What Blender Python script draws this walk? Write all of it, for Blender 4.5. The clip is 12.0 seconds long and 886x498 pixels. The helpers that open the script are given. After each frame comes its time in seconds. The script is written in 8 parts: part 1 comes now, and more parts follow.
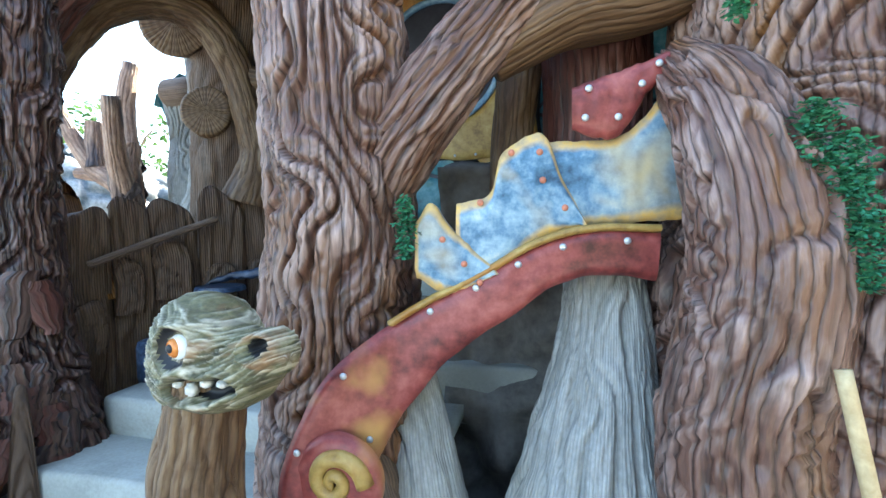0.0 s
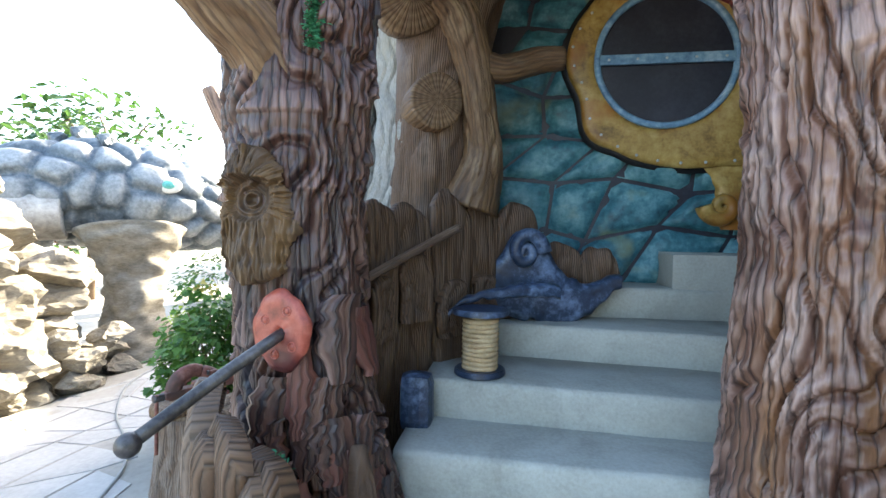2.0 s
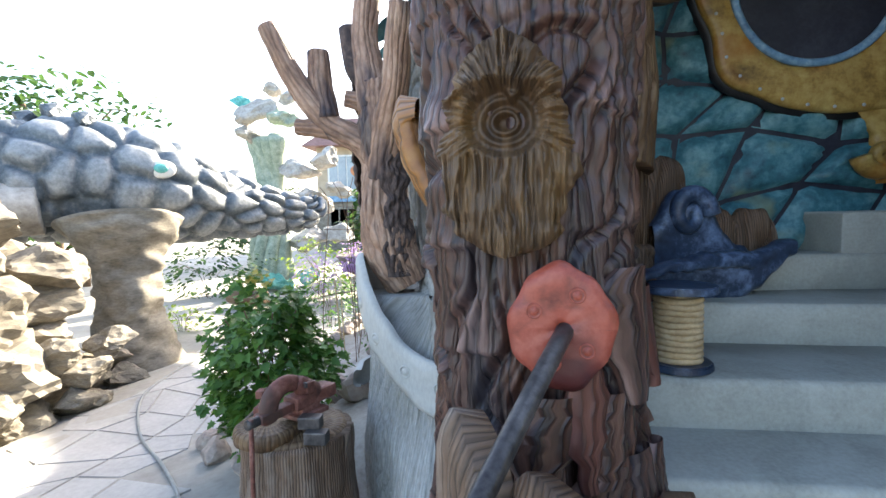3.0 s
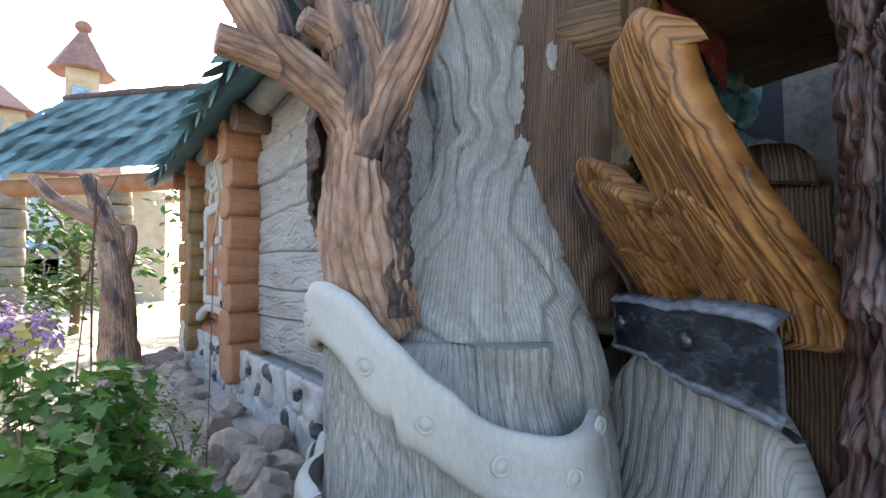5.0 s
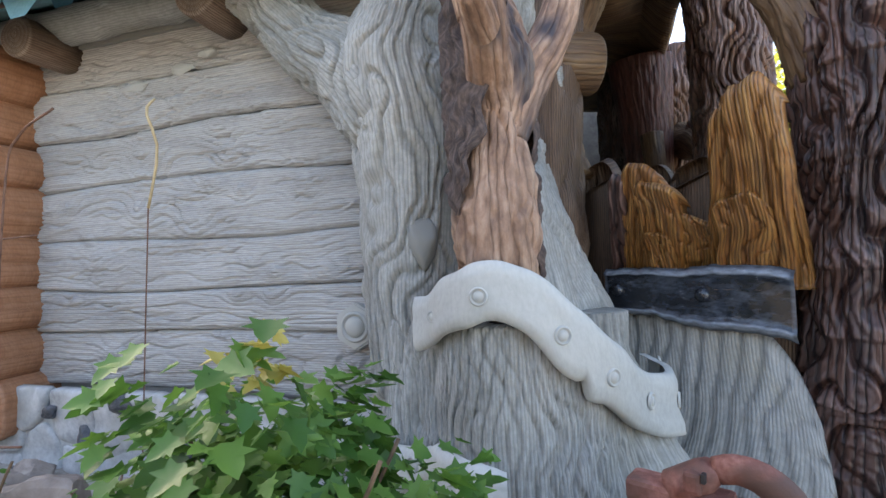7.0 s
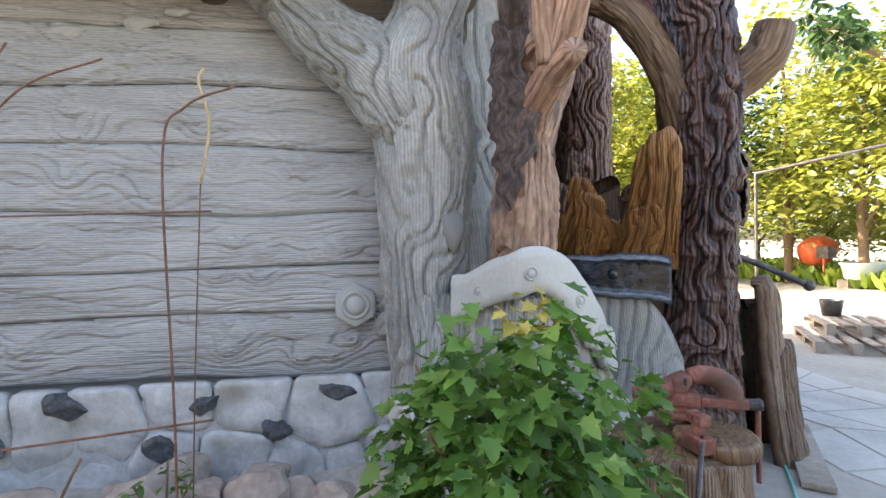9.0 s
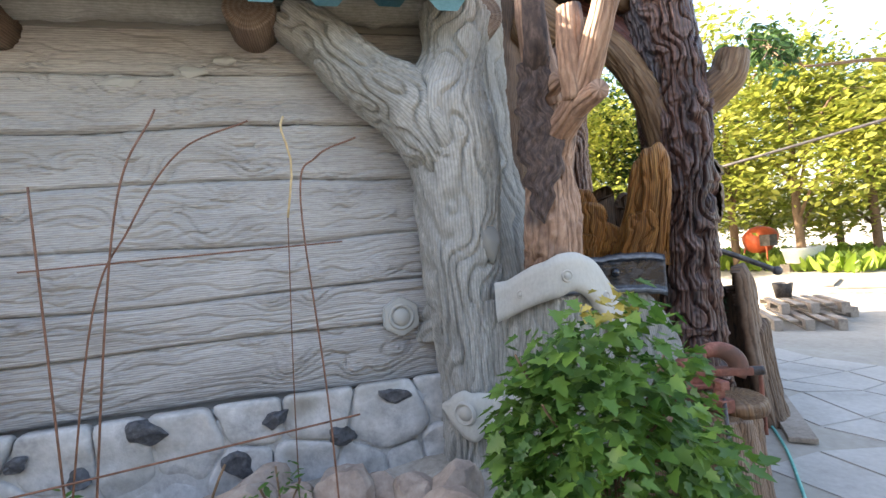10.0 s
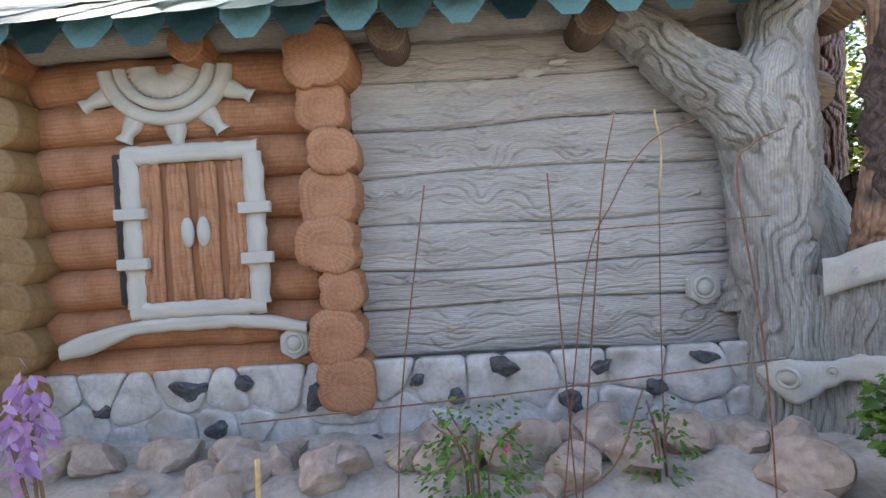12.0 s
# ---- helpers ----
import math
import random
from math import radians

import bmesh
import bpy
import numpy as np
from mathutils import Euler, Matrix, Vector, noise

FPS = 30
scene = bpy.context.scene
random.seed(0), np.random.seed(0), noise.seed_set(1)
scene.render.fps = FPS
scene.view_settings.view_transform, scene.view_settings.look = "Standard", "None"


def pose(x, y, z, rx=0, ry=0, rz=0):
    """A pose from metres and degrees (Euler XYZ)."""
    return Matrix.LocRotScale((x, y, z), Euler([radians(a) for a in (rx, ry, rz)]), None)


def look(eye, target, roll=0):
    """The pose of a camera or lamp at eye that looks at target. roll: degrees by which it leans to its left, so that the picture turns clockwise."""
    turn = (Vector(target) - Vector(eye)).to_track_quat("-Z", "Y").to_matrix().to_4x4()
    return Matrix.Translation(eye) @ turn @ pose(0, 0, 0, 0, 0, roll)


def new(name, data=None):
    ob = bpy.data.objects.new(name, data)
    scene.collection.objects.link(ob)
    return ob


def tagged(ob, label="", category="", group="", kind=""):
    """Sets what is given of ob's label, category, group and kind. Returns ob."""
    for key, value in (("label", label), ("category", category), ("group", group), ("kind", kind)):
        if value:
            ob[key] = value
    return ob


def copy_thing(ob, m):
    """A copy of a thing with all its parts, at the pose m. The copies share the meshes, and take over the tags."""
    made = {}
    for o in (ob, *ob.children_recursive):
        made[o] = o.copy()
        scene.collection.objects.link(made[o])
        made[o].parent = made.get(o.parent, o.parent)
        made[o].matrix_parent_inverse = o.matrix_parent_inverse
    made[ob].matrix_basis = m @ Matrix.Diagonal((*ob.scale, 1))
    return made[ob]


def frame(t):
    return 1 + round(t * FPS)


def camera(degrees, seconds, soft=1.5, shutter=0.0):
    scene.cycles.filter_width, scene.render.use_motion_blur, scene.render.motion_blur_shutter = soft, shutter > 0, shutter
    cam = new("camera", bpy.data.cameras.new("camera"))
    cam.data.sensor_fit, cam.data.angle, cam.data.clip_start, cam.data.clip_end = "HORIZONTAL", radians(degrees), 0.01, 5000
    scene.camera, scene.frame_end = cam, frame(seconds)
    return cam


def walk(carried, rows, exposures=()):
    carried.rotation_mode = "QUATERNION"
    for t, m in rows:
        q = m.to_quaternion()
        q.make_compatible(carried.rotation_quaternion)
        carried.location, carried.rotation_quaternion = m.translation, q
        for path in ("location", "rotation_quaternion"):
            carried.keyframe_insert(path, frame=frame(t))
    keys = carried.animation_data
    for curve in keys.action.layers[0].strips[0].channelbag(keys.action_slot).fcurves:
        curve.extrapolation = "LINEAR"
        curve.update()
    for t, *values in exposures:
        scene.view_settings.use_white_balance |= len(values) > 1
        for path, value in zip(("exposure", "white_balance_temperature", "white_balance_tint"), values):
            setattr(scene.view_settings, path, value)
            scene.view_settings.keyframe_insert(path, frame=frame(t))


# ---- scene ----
cam = camera(85.9, 12.0)
PATH = [
    (0, (0.234, 0.706, 1.628), (-0.218, 2.651, 1.527), -0.5),
    (0.5, (-0.262, 0.61, 1.679), (-0.807, 2.533, 1.623), -0.1),
    (1, (-0.687, 0.67, 1.617), (-1.254, 2.588, 1.577), 0.5),
    (1.5, (-1.091, 0.797, 1.592), (-1.542, 2.743, 1.509), 0.3),
    (2, (-1.596, 0.79, 1.661), (-1.903, 2.764, 1.586), 0.9),
    (2.5, (-2.093, 1.002, 1.536), (-2.361, 2.983, 1.46), 1.0),
    (3, (-2.551, 1.256, 1.556), (-2.729, 3.244, 1.424), -1.3),
    (3.1, (-2.671, 1.292, 1.552), (-2.793, 3.286, 1.443), -1.2),
    (3.5, (-2.947, 1.559, 1.543), (-2.761, 3.548, 1.468), 1.3),
    (3.7, (-3.168, 1.713, 1.481), (-2.796, 3.678, 1.455), 1.6),
    (5.3, (-4.026, 2.57, 1.383), (-2.713, 4.077, 1.454), -1.9),
    (5.5, (-4.157, 2.69, 1.375), (-2.762, 4.123, 1.421), -2.5),
    (6, (-4.401, 2.996, 1.398), (-2.753, 4.129, 1.427), -2.7),
    (6.5, (-4.566, 3.359, 1.38), (-2.748, 4.191, 1.437), -1.5),
    (7, (-4.789, 3.628, 1.366), (-2.871, 4.19, 1.42), -2.2),
    (7.2, (-4.869, 3.727, 1.383), (-2.92, 4.173, 1.432), -2.3),
    (8.8, (-5.23, 4.531, 1.401), (-3.246, 4.282, 1.365), -0.9),
    (9, (-5.228, 4.625, 1.382), (-3.251, 4.325, 1.36), -0.9),
    (9.5, (-5.252, 4.885, 1.398), (-3.286, 4.523, 1.37), -4.8),
    (10, (-5.445, 5.101, 1.414), (-3.502, 4.628, 1.432), -4.8),
    (10.5, (-5.531, 5.282, 1.424), (-3.59, 4.799, 1.445), -4.9),
    (11, (-5.569, 5.596, 1.399), (-3.592, 5.293, 1.418), -4.8),
    (11.5, (-5.65, 5.919, 1.422), (-3.65, 5.952, 1.417), -5.5),
    (12, (-5.76, 6.289, 1.452), (-3.761, 6.342, 1.421), -3.3),
]
walk(cam, [(t, look(eye, target, roll)) for t, eye, target, roll in PATH], exposures=[(0, 3.3, 6150, 3), (1.5, 3.1, 6600, 5), (2.5, 2.9, 6600, 8), (3.7, 2.25, 6750, 10), (5.3, 2.52, 6850, 11), (7, 2.62, 7000, 13), (9.4, 2.56, 7250, 13), (10.5, 2.46, 7250, 13), (12, 2.43, 7150, 15)])

# ---- world and sun ----
SUN_AZ, SUN_EL = radians(27), radians(30)
world = bpy.data.worlds.new("world")
scene.world = world
world.use_nodes = True
wn = world.node_tree
sky = wn.nodes.new("ShaderNodeTexSky")
sky.sky_type, sky.sun_disc, sky.sun_elevation, sky.sun_rotation = "NISHITA", False, SUN_EL, SUN_AZ
sky.air_density, sky.dust_density = 1.0, 3.0
wn.links.new(sky.outputs[0], wn.nodes["Background"].inputs[0])
wn.nodes["Background"].inputs[1].default_value = 0.15
sun = new("sun", bpy.data.lights.new("sun", "SUN"))
sun.data.energy, sun.data.angle, sun.data.color = 5.0, radians(0.6), (1.0, 0.9, 0.74)
sun_from = Vector((math.sin(SUN_AZ) * math.cos(SUN_EL), math.cos(SUN_AZ) * math.cos(SUN_EL), math.sin(SUN_EL)))
sun.matrix_world = look(sun_from * 30, (0, 0, 0))


# ---- materials ----
def shade(name, cols, scale=6.0, stretch=(1, 1, 1), rough=0.7, bump=0.3, fine=60.0, coord="UV", spots=None, brush=None, metal=0.0, grain=None, spec=0.4):
    """A mottled, grained surface: cols from dark to light along a two-scale noise; brush: a colour on the crests, for
    dry-brushed paint and painted-in highlights.
    """
    m = bpy.data.materials.new(name)
    m.use_nodes = True
    nt = m.node_tree
    b = nt.nodes["Principled BSDF"]
    tc = nt.nodes.new("ShaderNodeTexCoord")
    mp = nt.nodes.new("ShaderNodeMapping")
    mp.inputs["Scale"].default_value = stretch
    nt.links.new(tc.outputs[coord], mp.inputs[0])

    def nz(s, detail, rough_=0.6, dist=0.0):
        n = nt.nodes.new("ShaderNodeTexNoise")
        n.inputs["Scale"].default_value, n.inputs["Detail"].default_value = s, detail
        n.inputs["Roughness"].default_value, n.inputs["Distortion"].default_value = rough_, dist
        nt.links.new(mp.outputs[0], n.inputs["Vector"])
        return n

    big, small = nz(scale, 4, 0.6, 0.6), nz(fine, 5, 0.65)
    mixn = nt.nodes.new("ShaderNodeMix")
    mixn.inputs[0].default_value = 0.42
    nt.links.new(big.outputs[0], mixn.inputs[2])
    nt.links.new(small.outputs[0], mixn.inputs[3])
    ramp = nt.nodes.new("ShaderNodeValToRGB")
    while len(ramp.color_ramp.elements) < len(cols):
        ramp.color_ramp.elements.new(0.5)
    for i, c in enumerate(cols):
        e = ramp.color_ramp.elements[i]
        e.position = 0.33 + 0.34 * i / max(1, len(cols) - 1)
        e.color = (*c, 1)
    nt.links.new(mixn.outputs[0], ramp.inputs[0])
    out = ramp.outputs[0]
    if spots:
        colour, sc, lo, hi = spots
        patch = nz(sc, 3, 0.5, 0.3)
        mr = nt.nodes.new("ShaderNodeMapRange")
        mr.inputs["From Min"].default_value, mr.inputs["From Max"].default_value = lo, hi
        nt.links.new(patch.outputs[0], mr.inputs[0])
        mx = nt.nodes.new("ShaderNodeMix")
        mx.data_type = "RGBA"
        nt.links.new(mr.outputs[0], mx.inputs[0])
        nt.links.new(out, mx.inputs[6])
        mx.inputs[7].default_value = (*colour, 1)
        out = mx.outputs[2]
    if brush:
        at = nt.nodes.new("ShaderNodeAttribute")
        at.attribute_name = "brush_highlight"
        mul = nt.nodes.new("ShaderNodeMath")
        mul.operation = "MULTIPLY"
        nt.links.new(at.outputs["Fac"], mul.inputs[0])
        nt.links.new(small.outputs[0], mul.inputs[1])
        mx = nt.nodes.new("ShaderNodeMix")
        mx.data_type = "RGBA"
        nt.links.new(mul.outputs[0], mx.inputs[0])
        nt.links.new(out, mx.inputs[6])
        mx.inputs[7].default_value = (*brush, 1)
        out = mx.outputs[2]
    height = mixn.outputs[0]
    if grain:
        freq, way, tone, dark = grain
        gm = nt.nodes.new("ShaderNodeMapping")
        gm.inputs["Scale"].default_value = (1, 0.16, 1) if way == "X" else (0.16, 1, 1)
        nt.links.new(tc.outputs[coord], gm.inputs[0])
        wv = nt.nodes.new("ShaderNodeTexWave")
        wv.bands_direction = way
        for key, v in (("Scale", freq), ("Distortion", 7.0 if freq < 13 else 3.5), ("Detail", 3.0), ("Detail Scale", 2.2), ("Detail Roughness", 0.6)):
            wv.inputs[key].default_value = v
        nt.links.new(gm.outputs[0], wv.inputs["Vector"])
        pw = nt.nodes.new("ShaderNodeMath")
        pw.operation = "POWER"
        pw.inputs[1].default_value = 0.45
        nt.links.new(wv.outputs["Fac"], pw.inputs[0])
        hm = nt.nodes.new("ShaderNodeMix")
        hm.inputs[0].default_value = 0.6
        nt.links.new(mixn.outputs[0], hm.inputs[2])
        nt.links.new(pw.outputs[0], hm.inputs[3])
        height = hm.outputs[0]
        inv = nt.nodes.new("ShaderNodeMapRange")
        for key, v in (("From Min", 0.0), ("From Max", 0.75), ("To Min", tone), ("To Max", 0.0)):
            inv.inputs[key].default_value = v
        nt.links.new(pw.outputs[0], inv.inputs[0])
        mx = nt.nodes.new("ShaderNodeMix")
        mx.data_type = "RGBA"
        nt.links.new(inv.outputs[0], mx.inputs[0])
        nt.links.new(out, mx.inputs[6])
        mx.inputs[7].default_value = (*dark, 1)
        out = mx.outputs[2]
    nt.links.new(out, b.inputs["Base Color"])
    rr = nt.nodes.new("ShaderNodeMapRange")
    rr.inputs["To Min"].default_value, rr.inputs["To Max"].default_value = max(0.05, rough - 0.15), min(1, rough + 0.15)
    nt.links.new(small.outputs[0], rr.inputs[0])
    nt.links.new(rr.outputs[0], b.inputs["Roughness"])
    b.inputs["Metallic"].default_value = metal
    b.inputs["Specular IOR Level"].default_value = spec
    if bump:
        bp = nt.nodes.new("ShaderNodeBump")
        bp.inputs["Strength"].default_value, bp.inputs["Distance"].default_value = bump, 0.014 if grain else 0.01
        nt.links.new(height, bp.inputs["Height"])
        nt.links.new(bp.outputs[0], b.inputs["Normal"])
    return m


WOODY = (3.0, 0.35, 1)
# brush here also paints in the whitish gloss highlights of the ridges
M_BARK = shade("painted_bark", [(0.045, 0.024, 0.018), (0.125, 0.062, 0.044), (0.19, 0.11, 0.085)], 4, WOODY, 0.4, 0.7, 26, grain=(9, "X", 0.85, (0.022, 0.01, 0.008)), brush=(0.6, 0.46, 0.42), spots=((0.2, 0.09, 0.03), 1.6, 0.5, 0.75))
M_BARK_DARK = shade("dark_bark", [(0.02, 0.011, 0.009), (0.065, 0.03, 0.022), (0.12, 0.06, 0.045)], 4, WOODY, 0.42, 0.8, 26, grain=(8, "X", 0.9, (0.008, 0.006, 0.008)), brush=(0.42, 0.28, 0.25), spots=((0.02, 0.025, 0.035), 1.4, 0.52, 0.7))
M_KNOT = shade("dark_combed_wood", [(0.012, 0.007, 0.004), (0.055, 0.03, 0.014), (0.13, 0.075, 0.034)], 5, WOODY, 0.5, 0.6, 26, brush=(0.24, 0.15, 0.075), spots=((0.16, 0.085, 0.02), 4, 0.55, 0.75))
M_BARK_RED = shade("red_brown_bark", [(0.035, 0.013, 0.01), (0.09, 0.03, 0.022), (0.13, 0.05, 0.038)], 4, WOODY, 0.5, 0.5, 26, grain=(9, "X", 0.6, (0.015, 0.008, 0.007)), brush=(0.24, 0.11, 0.09))
M_PEELED = shade("peeled_wood_paint", [(0.035, 0.018, 0.009), (0.12, 0.066, 0.032), (0.21, 0.13, 0.065)], 3, WOODY, 0.55, 0.5, 30, grain=(10, "X", 0.7, (0.05, 0.026, 0.012)), brush=(0.36, 0.27, 0.17))
M_BROWN_BOARD = shade("brown_board", [(0.035, 0.02, 0.012), (0.1, 0.055, 0.03), (0.16, 0.095, 0.055)], 4, WOODY, 0.55, 0.5, 30, grain=(24, "X", 0.8, (0.014, 0.008, 0.005)), brush=(0.28, 0.2, 0.15))
M_ORANGE_BOARD = shade("varnished_orange_board", [(0.05, 0.02, 0.007), (0.24, 0.1, 0.025), (0.4, 0.2, 0.055)], 3, WOODY, 0.4, 0.5, 26, grain=(26, "X", 0.8, (0.03, 0.012, 0.005)), brush=(0.5, 0.3, 0.1))
M_GREY_BOARD = shade("weathered_board", [(0.05, 0.03, 0.018), (0.16, 0.1, 0.065), (0.26, 0.19, 0.14)], 3, WOODY, 0.55, 0.5, 30, grain=(24, "X", 0.75, (0.03, 0.02, 0.013)), brush=(0.42, 0.36, 0.31))
M_GREY = shade("raw_grey_cement", [(0.18, 0.178, 0.162), (0.29, 0.287, 0.267), (0.395, 0.39, 0.37)], 2.5, (1, 0.6, 1), 0.85, 0.35, 50, grain=(22, "X", 0.5, (0.15, 0.15, 0.14)), brush=(0.55, 0.55, 0.53), spots=((0.3, 0.27, 0.2), 1.3, 0.55, 0.75))
M_PLANK = shade("grey_cement_plank", [(0.25, 0.24, 0.235), (0.39, 0.38, 0.37), (0.5, 0.49, 0.48)], 2.0, (0.5, 2.5, 1), 0.85, 0.4, 40, grain=(26, "Y", 0.45, (0.14, 0.135, 0.13)), brush=(0.52, 0.52, 0.51), spots=((0.27, 0.24, 0.2), 0.9, 0.55, 0.8))
M_COLLAR = shade("smooth_pale_cement", [(0.33, 0.33, 0.31), (0.42, 0.42, 0.395), (0.49, 0.49, 0.465)], 2.0, (1, 1, 1), 0.8, 0.12, 60, spots=((0.42, 0.38, 0.3), 1.1, 0.55, 0.8))
M_STONE = shade("pale_plaster_stone", [(0.3, 0.305, 0.31), (0.45, 0.455, 0.455), (0.58, 0.585, 0.58)], 6, (1, 1, 1), 0.9, 0.8, 34, coord="Object", spots=((0.3, 0.29, 0.26), 3, 0.55, 0.75))
M_FLINT = shade("dark_flint", [(0.015, 0.017, 0.022), (0.06, 0.065, 0.075), (0.14, 0.15, 0.17)], 8, (1, 1, 1), 0.4, 0.6, 50, coord="Object")
M_TERRA = shade("terracotta_log", [(0.2, 0.085, 0.04), (0.33, 0.155, 0.08), (0.42, 0.22, 0.13)], 2.5, (0.6, 2, 1), 0.75, 0.35, 40, grain=(10, "X", 0.3, (0.16, 0.065, 0.03)), brush=(0.5, 0.3, 0.2))
M_OCHRE = shade("ochre_log", [(0.09, 0.05, 0.02), (0.2, 0.12, 0.05), (0.3, 0.2, 0.1)], 2.5, (0.6, 2, 1), 0.6, 0.35, 40)
M_DEAD = shade("dead_wood", [(0.12, 0.068, 0.05), (0.31, 0.19, 0.13), (0.47, 0.33, 0.25)], 5, (2, 0.8, 1), 0.7, 0.8, 24, grain=(9, "X", 0.5, (0.12, 0.07, 0.05)), brush=(0.5, 0.38, 0.28), spots=((0.05, 0.04, 0.045), 2.2, 0.52, 0.62))
M_DEADBARK = shade("dark_scaly_bark", [(0.02, 0.016, 0.018), (0.07, 0.05, 0.045), (0.17, 0.12, 0.1)], 14, (1.4, 0.8, 1), 0.8, 0.9, 30)
M_CONCRETE = shade("stair_concrete", [(0.25, 0.25, 0.22), (0.34, 0.345, 0.31), (0.42, 0.425, 0.39)], 3, (1, 1, 1), 0.75, 0.15, 60, coord="Object", spots=((0.22, 0.22, 0.2), 1.2, 0.52, 0.75))
M_TEAL = shade("teal_stone_paint", [(0.012, 0.04, 0.06), (0.045, 0.16, 0.2), (0.16, 0.33, 0.36)], 4, (1, 1, 1), 0.5, 0.5, 22, coord="Object", spots=((0.25, 0.28, 0.16), 2.2, 0.58, 0.75))
M_GOLD = shade("aged_gold_paint", [(0.09, 0.045, 0.012), (0.34, 0.21, 0.055), (0.5, 0.37, 0.13)], 4, (1, 1, 1), 0.42, 0.35, 26, coord="Object", spots=((0.3, 0.12, 0.02), 3, 0.55, 0.7))
M_NAVY = shade("dark_navy_panel", [(0.012, 0.012, 0.022), (0.022, 0.023, 0.036), (0.04, 0.042, 0.06)], 3, (1, 3, 1), 0.5, 0.2, 40, coord="Object")
M_BLUE = shade("painted_blue_iron", [(0.05, 0.11, 0.2), (0.15, 0.28, 0.42), (0.36, 0.5, 0.6)], 5, (1, 1, 1), 0.4, 0.25, 30, coord="Object")
M_BLUEDARK = shade("dark_blue_iron", [(0.01, 0.016, 0.03), (0.025, 0.042, 0.08), (0.14, 0.2, 0.32)], 6, (1, 1, 1), 0.38, 0.3, 30, coord="Object")
M_PLATE = shade("weathered_blue_plate", [(0.02, 0.05, 0.09), (0.08, 0.17, 0.27), (0.24, 0.35, 0.43), (0.52, 0.55, 0.5)], 5, (1, 1, 1), 0.34, 0.5, 24, coord="Object", spots=((0.48, 0.38, 0.2), 2.6, 0.55, 0.7), brush=(0.62, 0.38, 0.09))
M_REDBAND = shade("worn_red_band", [(0.05, 0.01, 0.01), (0.22, 0.045, 0.04), (0.36, 0.11, 0.09)], 4, (1, 1, 1), 0.38, 0.3, 24, coord="Object", spots=((0.45, 0.24, 0.07), 2.6, 0.6, 0.75))
M_REDDISC = shade("red_painted_disc", [(0.11, 0.022, 0.016), (0.29, 0.065, 0.042), (0.4, 0.12, 0.085)], 7, (1, 1, 1), 0.4, 0.45, 30, coord="Object", spots=((0.07, 0.018, 0.018), 5, 0.52, 0.68))
# brush is the belt's edge highlight, put into the base colour
M_BELT = shade("black_belt_iron", [(0.004, 0.005, 0.008), (0.014, 0.017, 0.024), (0.06, 0.075, 0.1)], 6, (1, 1, 2.5), 0.22, 0.3, 26, coord="Object", brush=(0.4, 0.46, 0.55), spec=0.7)
M_STEEL = shade("dark_steel", [(0.03, 0.028, 0.03), (0.08, 0.075, 0.075), (0.16, 0.15, 0.15)], 8, (1, 1, 1), 0.42, 0.2, 50, coord="Object", metal=0.6)
M_RIVET = shade("bright_rivet", [(0.4, 0.42, 0.44), (0.6, 0.62, 0.64)], 10, (1, 1, 1), 0.35, 0.1, 60, coord="Object", metal=0.5)
M_COPPER = shade("copper_rivet", [(0.35, 0.11, 0.06), (0.55, 0.22, 0.14)], 10, (1, 1, 1), 0.4, 0.1, 60, coord="Object")
M_RUST = shade("rusty_red_iron", [(0.07, 0.025, 0.018), (0.2, 0.075, 0.055), (0.34, 0.17, 0.14)], 9, (1, 1, 1), 0.65, 0.4, 50, coord="Object", spots=((0.09, 0.05, 0.04), 5, 0.5, 0.65))
M_REBAR = shade("rusty_rod", [(0.06, 0.03, 0.02), (0.14, 0.07, 0.045), (0.2, 0.11, 0.08)], 20, (1, 1, 1), 0.8, 0.3, 60, coord="Object")
M_ROPE = shade("sisal_rope", [(0.3, 0.2, 0.1), (0.45, 0.33, 0.19), (0.55, 0.43, 0.28)], 12, (1, 1, 1), 0.85, 0.5, 60, coord="Object")
M_ROCK = shade("layered_rock", [(0.1, 0.088, 0.068), (0.2, 0.178, 0.142), (0.31, 0.28, 0.225)], 3, (1, 1, 2.5), 0.85, 0.8, 18, coord="Object")
M_FIELD = shade("brown_field_stone", [(0.18, 0.14, 0.12), (0.34, 0.28, 0.24), (0.48, 0.42, 0.36)], 4, (1, 1, 1), 0.85, 0.7, 22, coord="Object")
M_SOIL = shade("sandy_soil", [(0.22, 0.2, 0.17), (0.37, 0.34, 0.3), (0.48, 0.45, 0.41)], 3, (1, 1, 1), 0.95, 0.8, 30, coord="Object")
M_GROUND = shade("trodden_ground", [(0.24, 0.22, 0.19), (0.33, 0.31, 0.27), (0.4, 0.38, 0.34)], 0.7, (1, 1, 1), 0.92, 0.4, 14, coord="Object")
M_PAVE = shade("pale_paving", [(0.3, 0.29, 0.27), (0.4, 0.385, 0.36), (0.48, 0.465, 0.44)], 1.5, (1, 1, 1), 0.85, 0.3, 24, coord="Object")
M_DINO = shade("slate_scale_paint", [(0.035, 0.045, 0.055), (0.1, 0.12, 0.135), (0.24, 0.25, 0.26)], 4, (1, 1, 1), 0.42, 0.5, 20, coord="Object", brush=(0.42, 0.43, 0.43))
M_CREAT = shade("green_brown_skin", [(0.022, 0.018, 0.01), (0.1, 0.095, 0.045), (0.24, 0.22, 0.12)], 9, (1, 1, 2.2), 0.5, 0.8, 40, coord="Object", brush=(0.66, 0.61, 0.48), spots=((0.22, 0.11, 0.05), 5, 0.54, 0.66))
